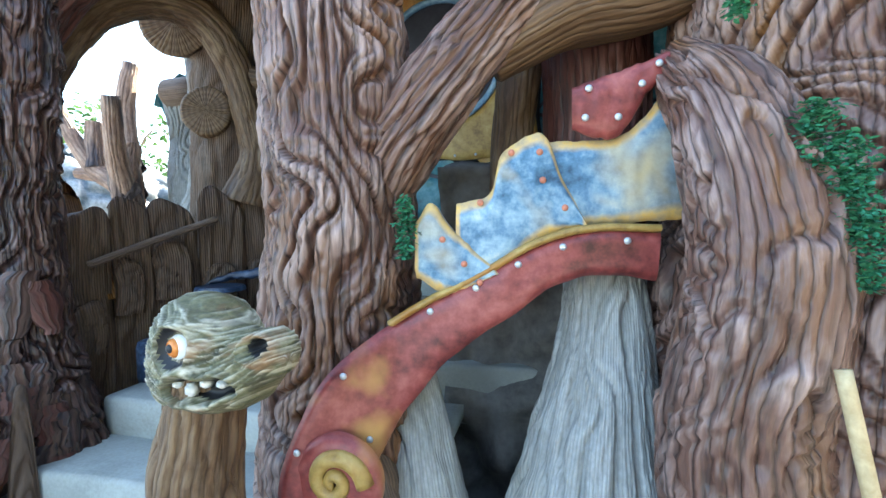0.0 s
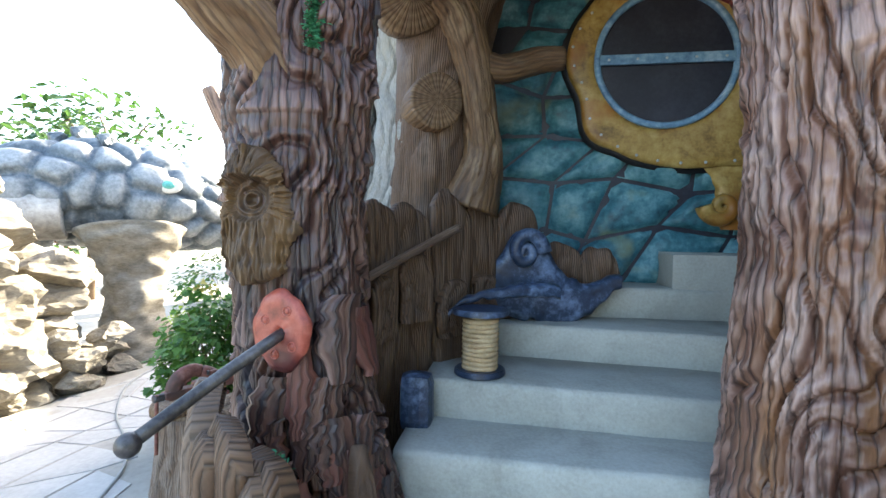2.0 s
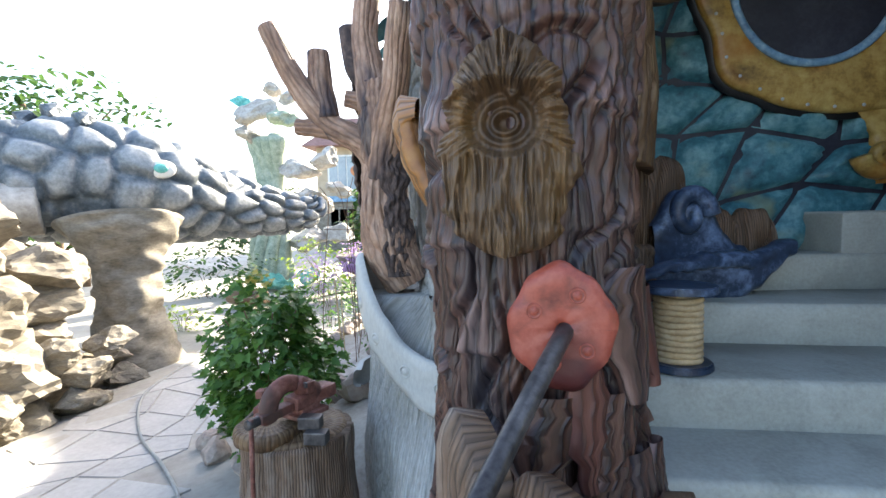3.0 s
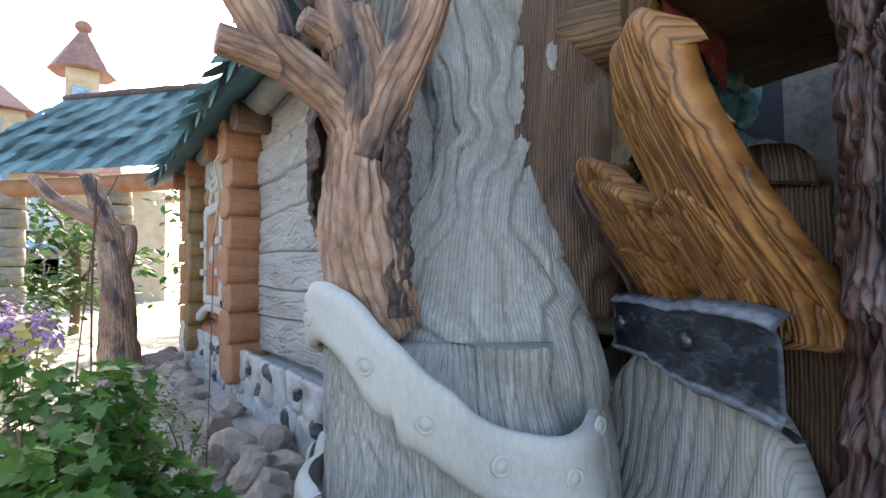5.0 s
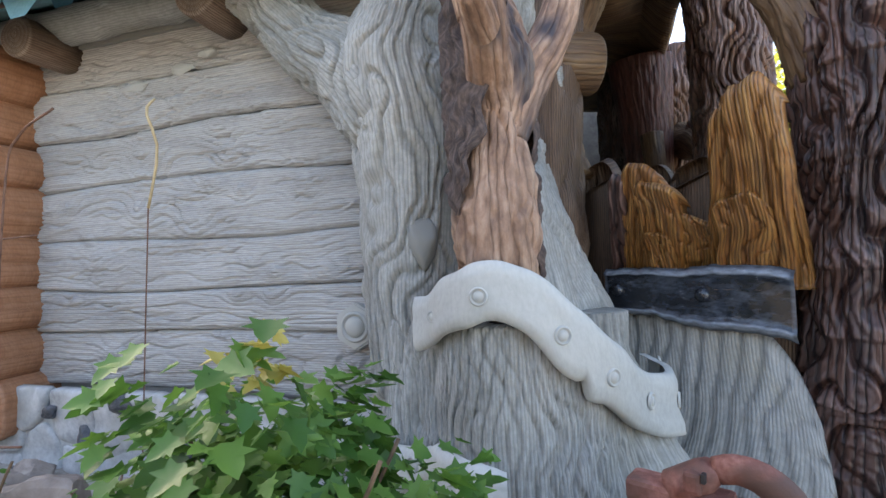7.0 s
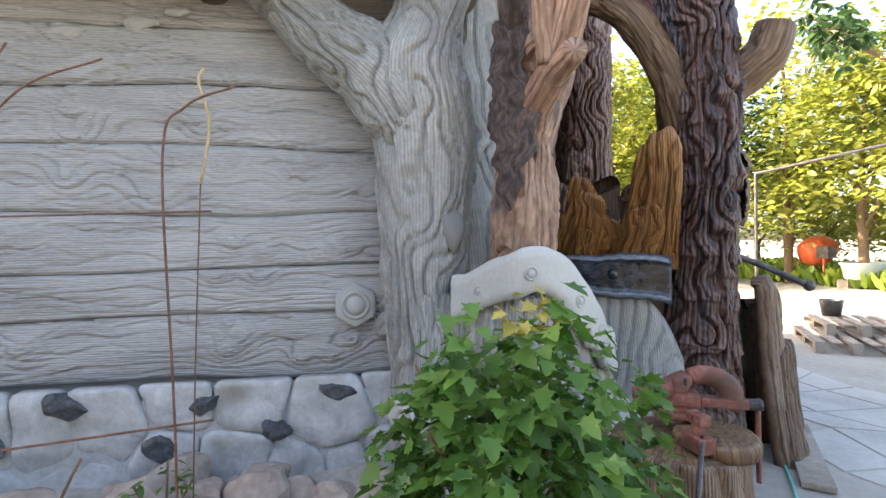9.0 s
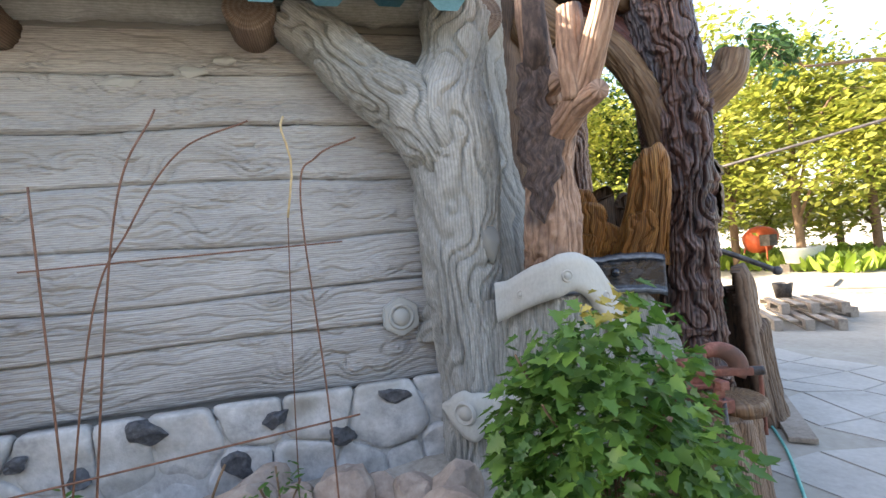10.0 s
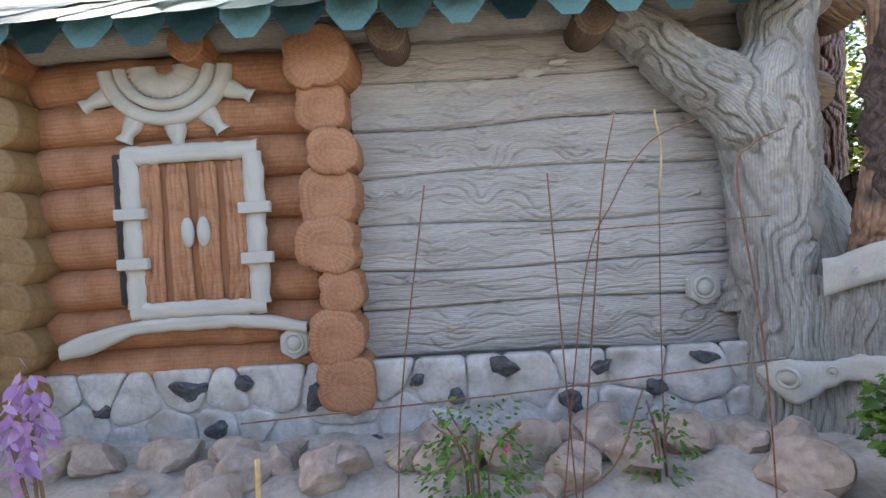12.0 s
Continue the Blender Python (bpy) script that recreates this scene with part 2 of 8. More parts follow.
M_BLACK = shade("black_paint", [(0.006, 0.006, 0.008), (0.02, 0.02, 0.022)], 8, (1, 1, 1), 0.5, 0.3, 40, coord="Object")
M_WHITE = shade("white_enamel", [(0.6, 0.6, 0.58), (0.75, 0.75, 0.73)], 4, (1, 1, 1), 0.3, 0.05, 40, coord="Object")
M_AMBER = shade("amber_iris", [(0.5, 0.13, 0.02), (0.65, 0.26, 0.05)], 20, (1, 1, 1), 0.25, 0.1, 60, coord="Object")
M_MOSS = shade("green_moss", [(0.01, 0.06, 0.03), (0.03, 0.17, 0.08), (0.08, 0.32, 0.19)], 20, (1, 1, 1), 0.9, 0.6, 60, coord="Object")
M_SHINGLE = shade("teal_shingle", [(0.05, 0.13, 0.15), (0.09, 0.2, 0.22), (0.14, 0.28, 0.29)], 6, (1, 1, 1), 0.7, 0.3, 50, coord="Object")
M_CAVE = shade("brown_grey_cave_wall", [(0.05, 0.045, 0.04), (0.14, 0.125, 0.11), (0.22, 0.2, 0.18)], 2.5, (1, 1, 1), 0.8, 0.6, 16, coord="Object")
M_WALLP = shade("sandstone_facade", [(0.3, 0.24, 0.16), (0.42, 0.34, 0.24), (0.5, 0.42, 0.31)], 1.5, (1, 1, 1), 0.85, 0.3, 20, coord="Object")
M_ROOFRED = shade("red_brown_roof", [(0.14, 0.07, 0.06), (0.22, 0.12, 0.1), (0.3, 0.17, 0.15)], 3, (1, 1, 1), 0.7, 0.3, 20, coord="Object")
M_GLASS = shade("window_glass", [(0.16, 0.2, 0.24), (0.3, 0.35, 0.4)], 1, (1, 1, 1), 0.15, 0.0, 10, coord="Object", spec=0.8)
M_TURQ = shade("turquoise_paint", [(0.04, 0.22, 0.2), (0.12, 0.42, 0.37), (0.3, 0.6, 0.52)], 5, (1, 1, 1), 0.5, 0.4, 30, coord="Object")
M_SAGE = shade("sage_sculpture_paint", [(0.14, 0.2, 0.15), (0.3, 0.36, 0.28), (0.46, 0.5, 0.42)], 5, (1, 1, 1), 0.6, 0.5, 30, coord="Object")
M_PALESCULPT = shade("pale_sculpture_paint", [(0.22, 0.2, 0.18), (0.4, 0.37, 0.33), (0.56, 0.53, 0.48)], 4, (1, 1, 1), 0.7, 0.6, 20, coord="Object")
M_ORANGE = shade("orange_machine_paint", [(0.5, 0.08, 0.03), (0.68, 0.15, 0.06)], 6, (1, 1, 1), 0.4, 0.1, 40, coord="Object")
M_PALLET = shade("grey_pallet_wood", [(0.15, 0.12, 0.1), (0.28, 0.24, 0.2), (0.36, 0.32, 0.28)], 6, (1, 1, 1), 0.85, 0.3, 40, coord="Object")
M_HOSE = shade("grey_hose", [(0.2, 0.21, 0.2), (0.3, 0.31, 0.3)], 8, (1, 1, 1), 0.5, 0.05, 40, coord="Object")
M_STRAW = shade("dry_stem", [(0.35, 0.25, 0.12), (0.55, 0.43, 0.25)], 20, (1, 1, 1), 0.8, 0.2, 60, coord="Object")
M_STEM = shade("woody_stem", [(0.09, 0.06, 0.035), (0.2, 0.13, 0.08)], 20, (1, 1, 1), 0.8, 0.3, 60, coord="Object")


def leaf_material(name, a, b, thin=0.5):
    """Leaf colours that differ from leaf to leaf, a little light coming through."""
    m = bpy.data.materials.new(name)
    m.use_nodes = True
    nt = m.node_tree
    bs = nt.nodes["Principled BSDF"]
    geo = nt.nodes.new("ShaderNodeNewGeometry")
    ramp = nt.nodes.new("ShaderNodeValToRGB")
    ramp.color_ramp.elements[0].color, ramp.color_ramp.elements[1].color = (*a, 1), (*b, 1)
    nt.links.new(geo.outputs["Random Per Island"], ramp.inputs[0])
    nt.links.new(ramp.outputs[0], bs.inputs["Base Color"])
    bs.inputs["Roughness"].default_value = 0.45
    tr = nt.nodes.new("ShaderNodeBsdfTranslucent")
    nt.links.new(ramp.outputs[0], tr.inputs[0])
    mx = nt.nodes.new("ShaderNodeMixShader")
    mx.inputs[0].default_value = thin
    nt.links.new(bs.outputs[0], mx.inputs[1])
    nt.links.new(tr.outputs[0], mx.inputs[2])
    nt.links.new(mx.outputs[0], nt.nodes["Material Output"].inputs[0])
    return m


M_LEAF = leaf_material("bush_leaf", (0.04, 0.12, 0.02), (0.14, 0.27, 0.05), 0.4)
M_LEAFY = leaf_material("yellowing_leaf", (0.3, 0.28, 0.05), (0.45, 0.38, 0.1), 0.3)
M_LEAFW = leaf_material("woodland_leaf", (0.16, 0.21, 0.03), (0.42, 0.42, 0.09), 0.5)
M_LEAFD = leaf_material("deep_green_leaf", (0.02, 0.06, 0.015), (0.06, 0.12, 0.03), 0.4)
M_LEAFL = leaf_material("lime_leaf", (0.18, 0.28, 0.03), (0.35, 0.45, 0.08), 0.4)
M_PETAL = leaf_material("lilac_petal", (0.3, 0.17, 0.42), (0.5, 0.38, 0.6), 0.4)
M_PINK = leaf_material("pink_petal", (0.6, 0.05, 0.15), (0.7, 0.15, 0.25), 0.3)


# ---- mesh helpers ----
RNG = np.random.default_rng(7)
LAT = RNG.random((64, 64))


def vn(u, v, pu=64, seed=0):
    """Smooth value noise of arrays u, v in 0..1; u repeats after pu cells."""
    u, v = np.asarray(u, float), np.asarray(v, float)
    iu, iv = np.floor(u).astype(int), np.floor(v).astype(int)
    fu, fv = u - iu, v - iv
    fu, fv = fu * fu * (3 - 2 * fu), fv * fv * (3 - 2 * fv)

    def g(a, b):
        return LAT[(np.mod(a, pu) + seed * 7) % 64, (b + seed * 13) % 64]

    return (g(iu, iv) * (1 - fu) + g(iu + 1, iv) * fu) * (1 - fv) + (g(iu, iv + 1) * (1 - fu) + g(iu + 1, iv + 1) * fu) * fv


def spline(pts, n):
    """n points along a smooth curve through pts (each of any size)."""
    p = np.array(pts, float)
    if len(p) == 2:
        return p[0] + (p[1] - p[0]) * np.linspace(0, 1, n)[:, None]
    q = np.vstack([2 * p[0] - p[1], p, 2 * p[-1] - p[-2]])
    t = np.linspace(0, len(p) - 1, n)
    i = np.minimum(t.astype(int), len(p) - 2)
    f = (t - i)[:, None]
    a, b, c, d = q[i], q[i + 1], q[i + 2], q[i + 3]
    return 0.5 * (2 * b + (c - a) * f + (2 * a - 5 * b + 4 * c - d) * f**2 + (3 * b - a - 3 * c + d) * f**3)


def grid_mesh(name, pos, uv=None, crest=None, closed_u=False, caps=False, mat=None, flat=False):
    """A mesh from an (m, n, 3) array of places; rows run along v, columns along u."""
    m, n = pos.shape[:2]
    verts = pos.reshape(-1, 3)
    a = np.arange(m * n).reshape(m, n)
    if closed_u:
        b = np.roll(a, -1, axis=1)
        quads = np.stack([a[:-1], b[:-1], b[1:], a[1:]], -1).reshape(-1, 4)
    else:
        quads = np.stack([a[:-1, :-1], a[:-1, 1:], a[1:, 1:], a[1:, :-1]], -1).reshape(-1, 4)
    faces = quads.tolist()
    if caps:
        extra = np.array([pos[0].mean(0), pos[-1].mean(0)])
        verts = np.vstack([verts, extra])
        k = m * n
        for j in range(n if closed_u else n - 1):
            faces.append([int(a[0, (j + 1) % n]), int(a[0, j]), k])
            faces.append([int(a[-1, j]), int(a[-1, (j + 1) % n]), k + 1])
    me = bpy.data.meshes.new(name)
    me.from_pydata(verts.tolist(), [], faces)
    if uv is not None:
        lay = me.uv_layers.new(name="UVMap")
        flatuv = np.vstack([uv.reshape(-1, 2), np.zeros((len(verts) - m * n, 2))])
        idx = np.empty(len(me.loops), dtype=np.int32)
        me.loops.foreach_get("vertex_index", idx)
        got = flatuv[idx]
        if caps:
            big = idx >= m * n
            got[big] = flatuv[idx[np.maximum(np.nonzero(big)[0] - 1, 0)]]
        lay.data.foreach_set("uv", got.ravel())
    if crest is not None:
        at = me.attributes.new("brush_highlight", "FLOAT", "POINT")
        at.data.foreach_set("value", np.concatenate([crest.ravel(), np.zeros(len(verts) - m * n)]).astype(np.float32))
    if not flat:
        me.polygons.foreach_set("use_smooth", np.ones(len(me.polygons), dtype=bool))
    if mat:
        me.materials.append(mat)
    me.update()
    return me


def tube(name, pts, radii, mat, seg=32, step=0.04, relief=None, depth=0.02, squash=1.0, caps=True, turn=0.0):
    """A limb along a smooth line; relief(theta 0..1, metres along, girth) gives 0..1."""
    p = np.array(pts, float)
    length = np.linalg.norm(np.diff(p, axis=0), axis=1).sum()
    n = max(4, int(length / step))
    c = spline(p, n)
    r = np.maximum(spline(np.array(radii, float)[:, None] if np.ndim(radii) else np.full((len(p), 1), radii), n)[:, 0], 0.002)
    tang = np.gradient(c, axis=0)
    tang /= np.linalg.norm(tang, axis=1)[:, None]
    ref = np.array([1.0, 0, 0]) if abs(tang[0][0]) < 0.8 else np.array([0, 0, 1.0])
    xs = []
    for t in tang:
        ref = ref - t * (ref @ t)
        ref /= np.linalg.norm(ref)
        xs.append(ref)
    xs = np.array(xs)
    ys = np.cross(tang, xs)
    th = np.linspace(0, 1, seg, endpoint=False)
    s = np.concatenate([[0], np.cumsum(np.linalg.norm(np.diff(c, axis=0), axis=1))])
    TH, S = np.meshgrid(th, s)
    h = relief(TH, S) if relief else np.zeros_like(TH)
    rad = r[:, None] + (h - 0.5) * depth * np.minimum(1, r[:, None] / 0.12)
    a = TH * 2 * np.pi + turn
    pos = c[:, None] + rad[..., None] * (np.cos(a)[..., None] * xs[:, None] + squash * np.sin(a)[..., None] * ys[:, None])
    girth = 2 * np.pi * float(np.mean(r))
    uv = np.stack([TH * girth, S], -1)
    return grid_mesh(name, pos, uv, np.clip((h - 0.62) * 2.4, 0, 1), True, caps, mat)


def strands(n=16, wave=1.0, seed=0, chop=0.0):
    """Wavy upright ridges, as in sculpted bark."""

    def f(th, s):
        w = wave * (1.3 * (vn(th * 6, s * 2.8, 6, seed) - 0.5) + 0.9 * (vn(th * 14, s * 6.5, 14, seed + 1) - 0.5))
        x = th * n + w * 1.6
        k = np.abs(np.mod(x, 1) - 0.5) * 2
        main = np.clip((1 - k) * 2.6, 0, 1) ** 0.8 * (0.55 + 0.5 * vn(np.floor(x) * 3.7, s * 7, 64, seed + 2))
        k2 = np.abs(np.mod(x * 3 + 1.2 * vn(th * 16, s * 9, 16, seed + 5), 1) - 0.5) * 2
        h = 0.7 * main + 0.2 * np.clip((1 - k2) * 2, 0, 1) * vn(th * 24, s * 7, 24, seed + 6) + 0.14 * vn(th * 60, s * 40, 60, seed + 3)
        if chop:
            cell = np.mod(s * 3.8 + 7.3 * vn(np.floor(x) * 5.1, s * 0, 64, seed + 4), 1)
            h = h * (1 - chop * np.clip(cell * 1.15, 0, 1))
        return np.clip(h, 0, 1)

    return f


def rough(fu=10, fv=14, seed=0):
    def f(th, s):
        return 0.6 * vn(th * fu, s * fv, fu, seed) + 0.4 * vn(th * fu * 3, s * fv * 2.5, fu * 3, seed + 1)

    return f


def obj(name, me, parent=None, label="", m=None):
    ob = new(name, me)
    if m is not None:
        ob.matrix_world = m
    if parent is not None:
        ob.parent = parent
    if label:
        ob["label"] = label
    return ob


def part(name, bm, material, parent=None, label="", smooth=True):
    """Links a bmesh as one mesh object under a thing or a part."""
    me = bpy.data.meshes.new(name)
    bmesh.ops.recalc_face_normals(bm, faces=bm.faces)
    bm.to_mesh(me)
    bm.free()
    if smooth:
        me.polygons.foreach_set("use_smooth", np.ones(len(me.polygons), dtype=bool))
    me.materials.append(material)
    return obj(name, me, parent, label)


def thing(name, at, label, category, group="", kind=""):
    ob = new(name)
    ob.location = at
    ob.empty_display_size = 0.05
    bpy.context.view_layer.update()
    return tagged(ob, label, category, group, kind)


def under(parent, *obs):
    """Parents meshes that were made in world places, keeping them where they are."""
    inv = Matrix.Translation(-parent.location) if parent.parent is None else parent.matrix_world.inverted()
    for o in obs:
        o.parent = parent
        o.matrix_parent_inverse = inv
    return obs[0]


def box_bm(x0, x1, y0, y1, z0, z1, bev=0.0):
    bm = bmesh.new()
    bmesh.ops.create_cube(bm, size=1)
    bmesh.ops.transform(bm, matrix=Matrix.Translation(((x0 + x1) / 2, (y0 + y1) / 2, (z0 + z1) / 2)) @ Matrix.Diagonal((x1 - x0, y1 - y0, z1 - z0, 1)), verts=bm.verts)
    if bev:
        bmesh.ops.bevel(bm, geom=bm.edges[:], offset=bev, segments=2, affect="EDGES", profile=0.6)
    return bm


def box_part(name, lo, hi, mat, parent=None, label="", bev=0.006, m=None):
    bm = box_bm(lo[0], hi[0], lo[1], hi[1], lo[2], hi[2], bev)
    if m is not None:
        bmesh.ops.transform(bm, matrix=m, verts=bm.verts)
    o = part(name, bm, mat, None, label, smooth=False)
    if parent is not None:
        under(parent, o)
    return o


def strip(name, us, lo, hi, place, thick, mat, nv=10, rag=0.0, seed=0, rim=0.0, along=0.0):
    """A thick plate between the lines lo(u) and hi(u), laid on a surface by place(u, w, d); edges rounded."""
    us = np.asarray(us, float)
    n = len(us)
    q = (us - us[0]) / (us[-1] - us[0])
    jl = rag * (vn(q * 17, us * 0 + seed) - 0.5) if rag else 0
    jh = rag * (vn(q * 19, us * 0 + seed + 3) - 0.5) if rag else 0
    L, Hh = lo(us) + jl, hi(us) + jh
    ws = np.linspace(0, 1, nv)
    rows = [(0, -thick)] + [(w, 0.0) for w in ws] + [(1, -thick)]
    edge = lambda w: 0.35 * thick * (1 - min(1, 6 * min(w, 1 - w)))
    pos = np.empty((len(rows), n, 3))
    for i, (w, d) in enumerate(rows):
        z = L + (Hh - L) * w
        dd = (0.0 if d else thick - edge(w) + rim * math.exp(-(((min(w, 1 - w) - 0.1) / 0.06) ** 2))) + 0.005 * (vn(q * 20, np.full(n, w * 5 + seed)) - 0.5)
        for j in range(n):
            pos[i, j] = place(us[j], z[j], dd if np.ndim(dd) == 0 else dd[j])
    uv = np.stack(np.meshgrid(us, np.linspace(0, 1, len(rows))), -1)
    if along:
        uv = np.stack([uv[..., 1] * 0.15 + seed, uv[..., 0] * along], -1)
    crest = np.zeros(pos.shape[:2])
    if nv > 9:
        crest[1:3] = crest[-3:-1] = 1.5
        crest[:, :2] = crest[:, -2:] = 1.5
        # rimmed plates get their highlight painted along the raised rim
        if rim:
            crest[3 : 2 + nv // 7] = crest[-2 - nv // 7 : -3] = 0.9
            crest[:, :2] = crest[:, -2:] = crest[1:3] = crest[-3:-1] = 0.25
    else:
        crest[1] = crest[-2] = 0.9
    return grid_mesh(name, pos, uv, crest, False, False, mat)


def ctrl(pairs):
    """A smooth function through (u, value) pairs."""
    p = sorted(pairs)
    s = spline(p, 12 * len(p))
    return lambda u: np.interp(u, s[:, 0], s[:, 1])


def bead_bm(r=0.012, h=0.006, seg=12):
    """A domed rivet head, flat on z = 0."""
    bm = bmesh.new()
    bmesh.ops.create_uvsphere(bm, u_segments=seg, v_segments=8, radius=r)
    bmesh.ops.transform(bm, matrix=Matrix.Diagonal((1, 1, h / r, 1)), verts=bm.verts)
    return bm


def facing(p, n):
    """A pose at p whose z axis looks along n."""
    return Matrix.Translation(p) @ Vector(n).to_track_quat("Z", "Y").to_matrix().to_4x4()


def mesh_of(name, bm, mat):
    me = bpy.data.meshes.new(name)
    bm.to_mesh(me)
    bm.free()
    me.polygons.foreach_set("use_smooth", np.ones(len(me.polygons), dtype=bool))
    me.materials.append(mat)
    return me


RIVET = mesh_of("rivet", bead_bm(0.014, 0.008), M_RIVET)
COPPER = mesh_of("rivet", bead_bm(0.014, 0.008), M_COPPER)
BOLT = mesh_of("bolt", bead_bm(0.03, 0.022, 16), M_BELT)


def ring_rivet(mat):
    """A flat round rivet set in a shallow groove: a disc in a thin ring."""
    bm = bmesh.new()
    prof = [(0.0, 0.005), (0.017, 0.005), (0.02, -0.003), (0.024, -0.003), (0.027, 0.006), (0.031, 0.004), (0.034, -0.004)]
    rows = [[bm.verts.new((r * math.cos(a * math.tau / 20), r * math.sin(a * math.tau / 20), z)) for a in range(20)] for r, z in prof[1:]]
    c = bm.verts.new((0, 0, prof[0][1]))
    for a in range(20):
        bm.faces.new((c, rows[0][a], rows[0][(a + 1) % 20]))
        for i in range(len(rows) - 1):
            bm.faces.new((rows[i][a], rows[i + 1][a], rows[i + 1][(a + 1) % 20], rows[i][(a + 1) % 20]))
    return mesh_of("ring_rivet", bm, mat)


RING = ring_rivet(M_COLLAR)
REDRING = ring_rivet(M_REDDISC)


def set_on(me, parent, p, n, name="rivet", scale=1.0):
    o = obj(name, me, None, "", facing(p, n) @ Matrix.Scale(scale, 4))
    under(parent, o)
    return o


def rock_mesh(name, size, seed, mat, sub=3, rough_=0.35, layers=0.0, flat=True):
    """A broken boulder, about size (x, y, z) across."""
    bm = bmesh.new()
    bmesh.ops.create_icosphere(bm, subdivisions=sub, radius=0.5)
    rnd = random.Random(seed)
    cuts = [(Vector((rnd.uniform(-1, 1), rnd.uniform(-1, 1), rnd.uniform(-1, 1))).normalized(), rnd.uniform(0.25, 0.4)) for _ in range(11)]
    off = Vector((rnd.uniform(0, 50), rnd.uniform(0, 50), rnd.uniform(0, 50)))
    for v in bm.verts:
        for nrm, d in cuts:
            over = v.co.dot(nrm) - d
            if over > 0:
                v.co -= nrm * over * 0.96
        v.co *= 1 + rough_ * 0.5 * noise.noise(v.co * 3 + off) + rough_ * 0.2 * noise.noise(v.co * 9 + off)
        if layers:
            v.co.x += layers * 0.12 * math.floor(math.sin(v.co.z * 22 + off.x) * 1.5)
            v.co.y += layers * 0.1 * math.floor(math.sin(v.co.z * 19 + off.y) * 1.5)
    bmesh.ops.transform(bm, matrix=Matrix.Diagonal((*[1.15 * s for s in size], 1)), verts=bm.verts)
    me = bpy.data.meshes.new(name)
    bm.to_mesh(me)
    bm.free()
    me.materials.append(mat)
    if not flat:
        me.polygons.foreach_set("use_smooth", np.ones(len(me.polygons), dtype=bool))
    return me


LOBES = [(0.0, 0.0), (0.16, 0.1), (0.42, 0.06), (0.3, 0.3), (0.5, 0.52), (0.26, 0.52), (0.2, 0.74), (0.0, 1.0)]


def leaf_cloud(name, spots, size, mat, seed, lobed=True, droop=0.4, outward=None):
    """Many small leaves, joined: one at each spot, turned at random."""
    rnd = np.random.default_rng(seed)
    if lobed:
        half = LOBES
        shape = [(x, y) for x, y in half] + [(-x, y) for x, y in half[-2:0:-1]]
    else:
        shape = [(0, 0), (0.22, 0.3), (0.2, 0.65), (0, 1), (-0.2, 0.65), (-0.22, 0.3)]
    sh = np.array([(x, y, 0.22 * abs(x)) for x, y in shape])
    mid = np.array([0, 0.45, -0.03])
    verts, faces = [], []
    for p in spots:
        k = size * rnd.uniform(0.55, 1.25)
        az = rnd.uniform(0, 2 * np.pi)
        if outward is not None:
            d = np.asarray(p) - outward
            az = np.arctan2(d[1], d[0]) + rnd.normal(0, 0.7)
        tip = np.array([np.cos(az), np.sin(az), rnd.normal(-droop, 0.35)])
        tip /= np.linalg.norm(tip)
        up = np.array([rnd.normal(0, 0.5), rnd.normal(0, 0.5), 1.0])
        side = np.cross(tip, up)
        side /= np.linalg.norm(side)
        nrm = np.cross(side, tip)
        b = len(verts)
        pts = np.vstack([sh, mid]) * k
        verts.extend((np.asarray(p) + pts[:, :1] * side + pts[:, 1:2] * tip + pts[:, 2:] * nrm).tolist())
        m_ = b + len(sh)
        for i in range(len(sh)):
            faces.append((b + i, b + (i + 1) % len(sh), m_))
    me = bpy.data.meshes.new(name)
    me.from_pydata(verts, [], faces)
    me.polygons.foreach_set("use_smooth", np.ones(len(faces), dtype=bool))
    me.materials.append(mat)
    return me


def ball_spots(c, r, n, seed, shell=0.55, lump=0.25):
    """Spots in an uneven ball shape, denser near its skin."""
    rnd = np.random.default_rng(seed)
    d = rnd.normal(size=(n, 3))
    d /= np.linalg.norm(d, axis=1)[:, None]
    k = 1 + lump * np.sin(d[:, 0] * 5 + seed) * np.sin(d[:, 2] * 6 + 2 * seed) + lump * 0.6 * np.sin(d[:, 1] * 9 + seed)
    rad = (shell + (1 - shell) * rnd.random(n) ** 0.7) * k
    return np.asarray(c) + d * rad[:, None] * np.asarray(r)


def rod(name, pts, r, mat, parent=None, label="", seg=8, step=0.05):
    o = obj(name, tube(name, pts, np.full(len(pts), r), mat, seg, step), None, label)
    if parent is not None:
        under(parent, o)
    return o


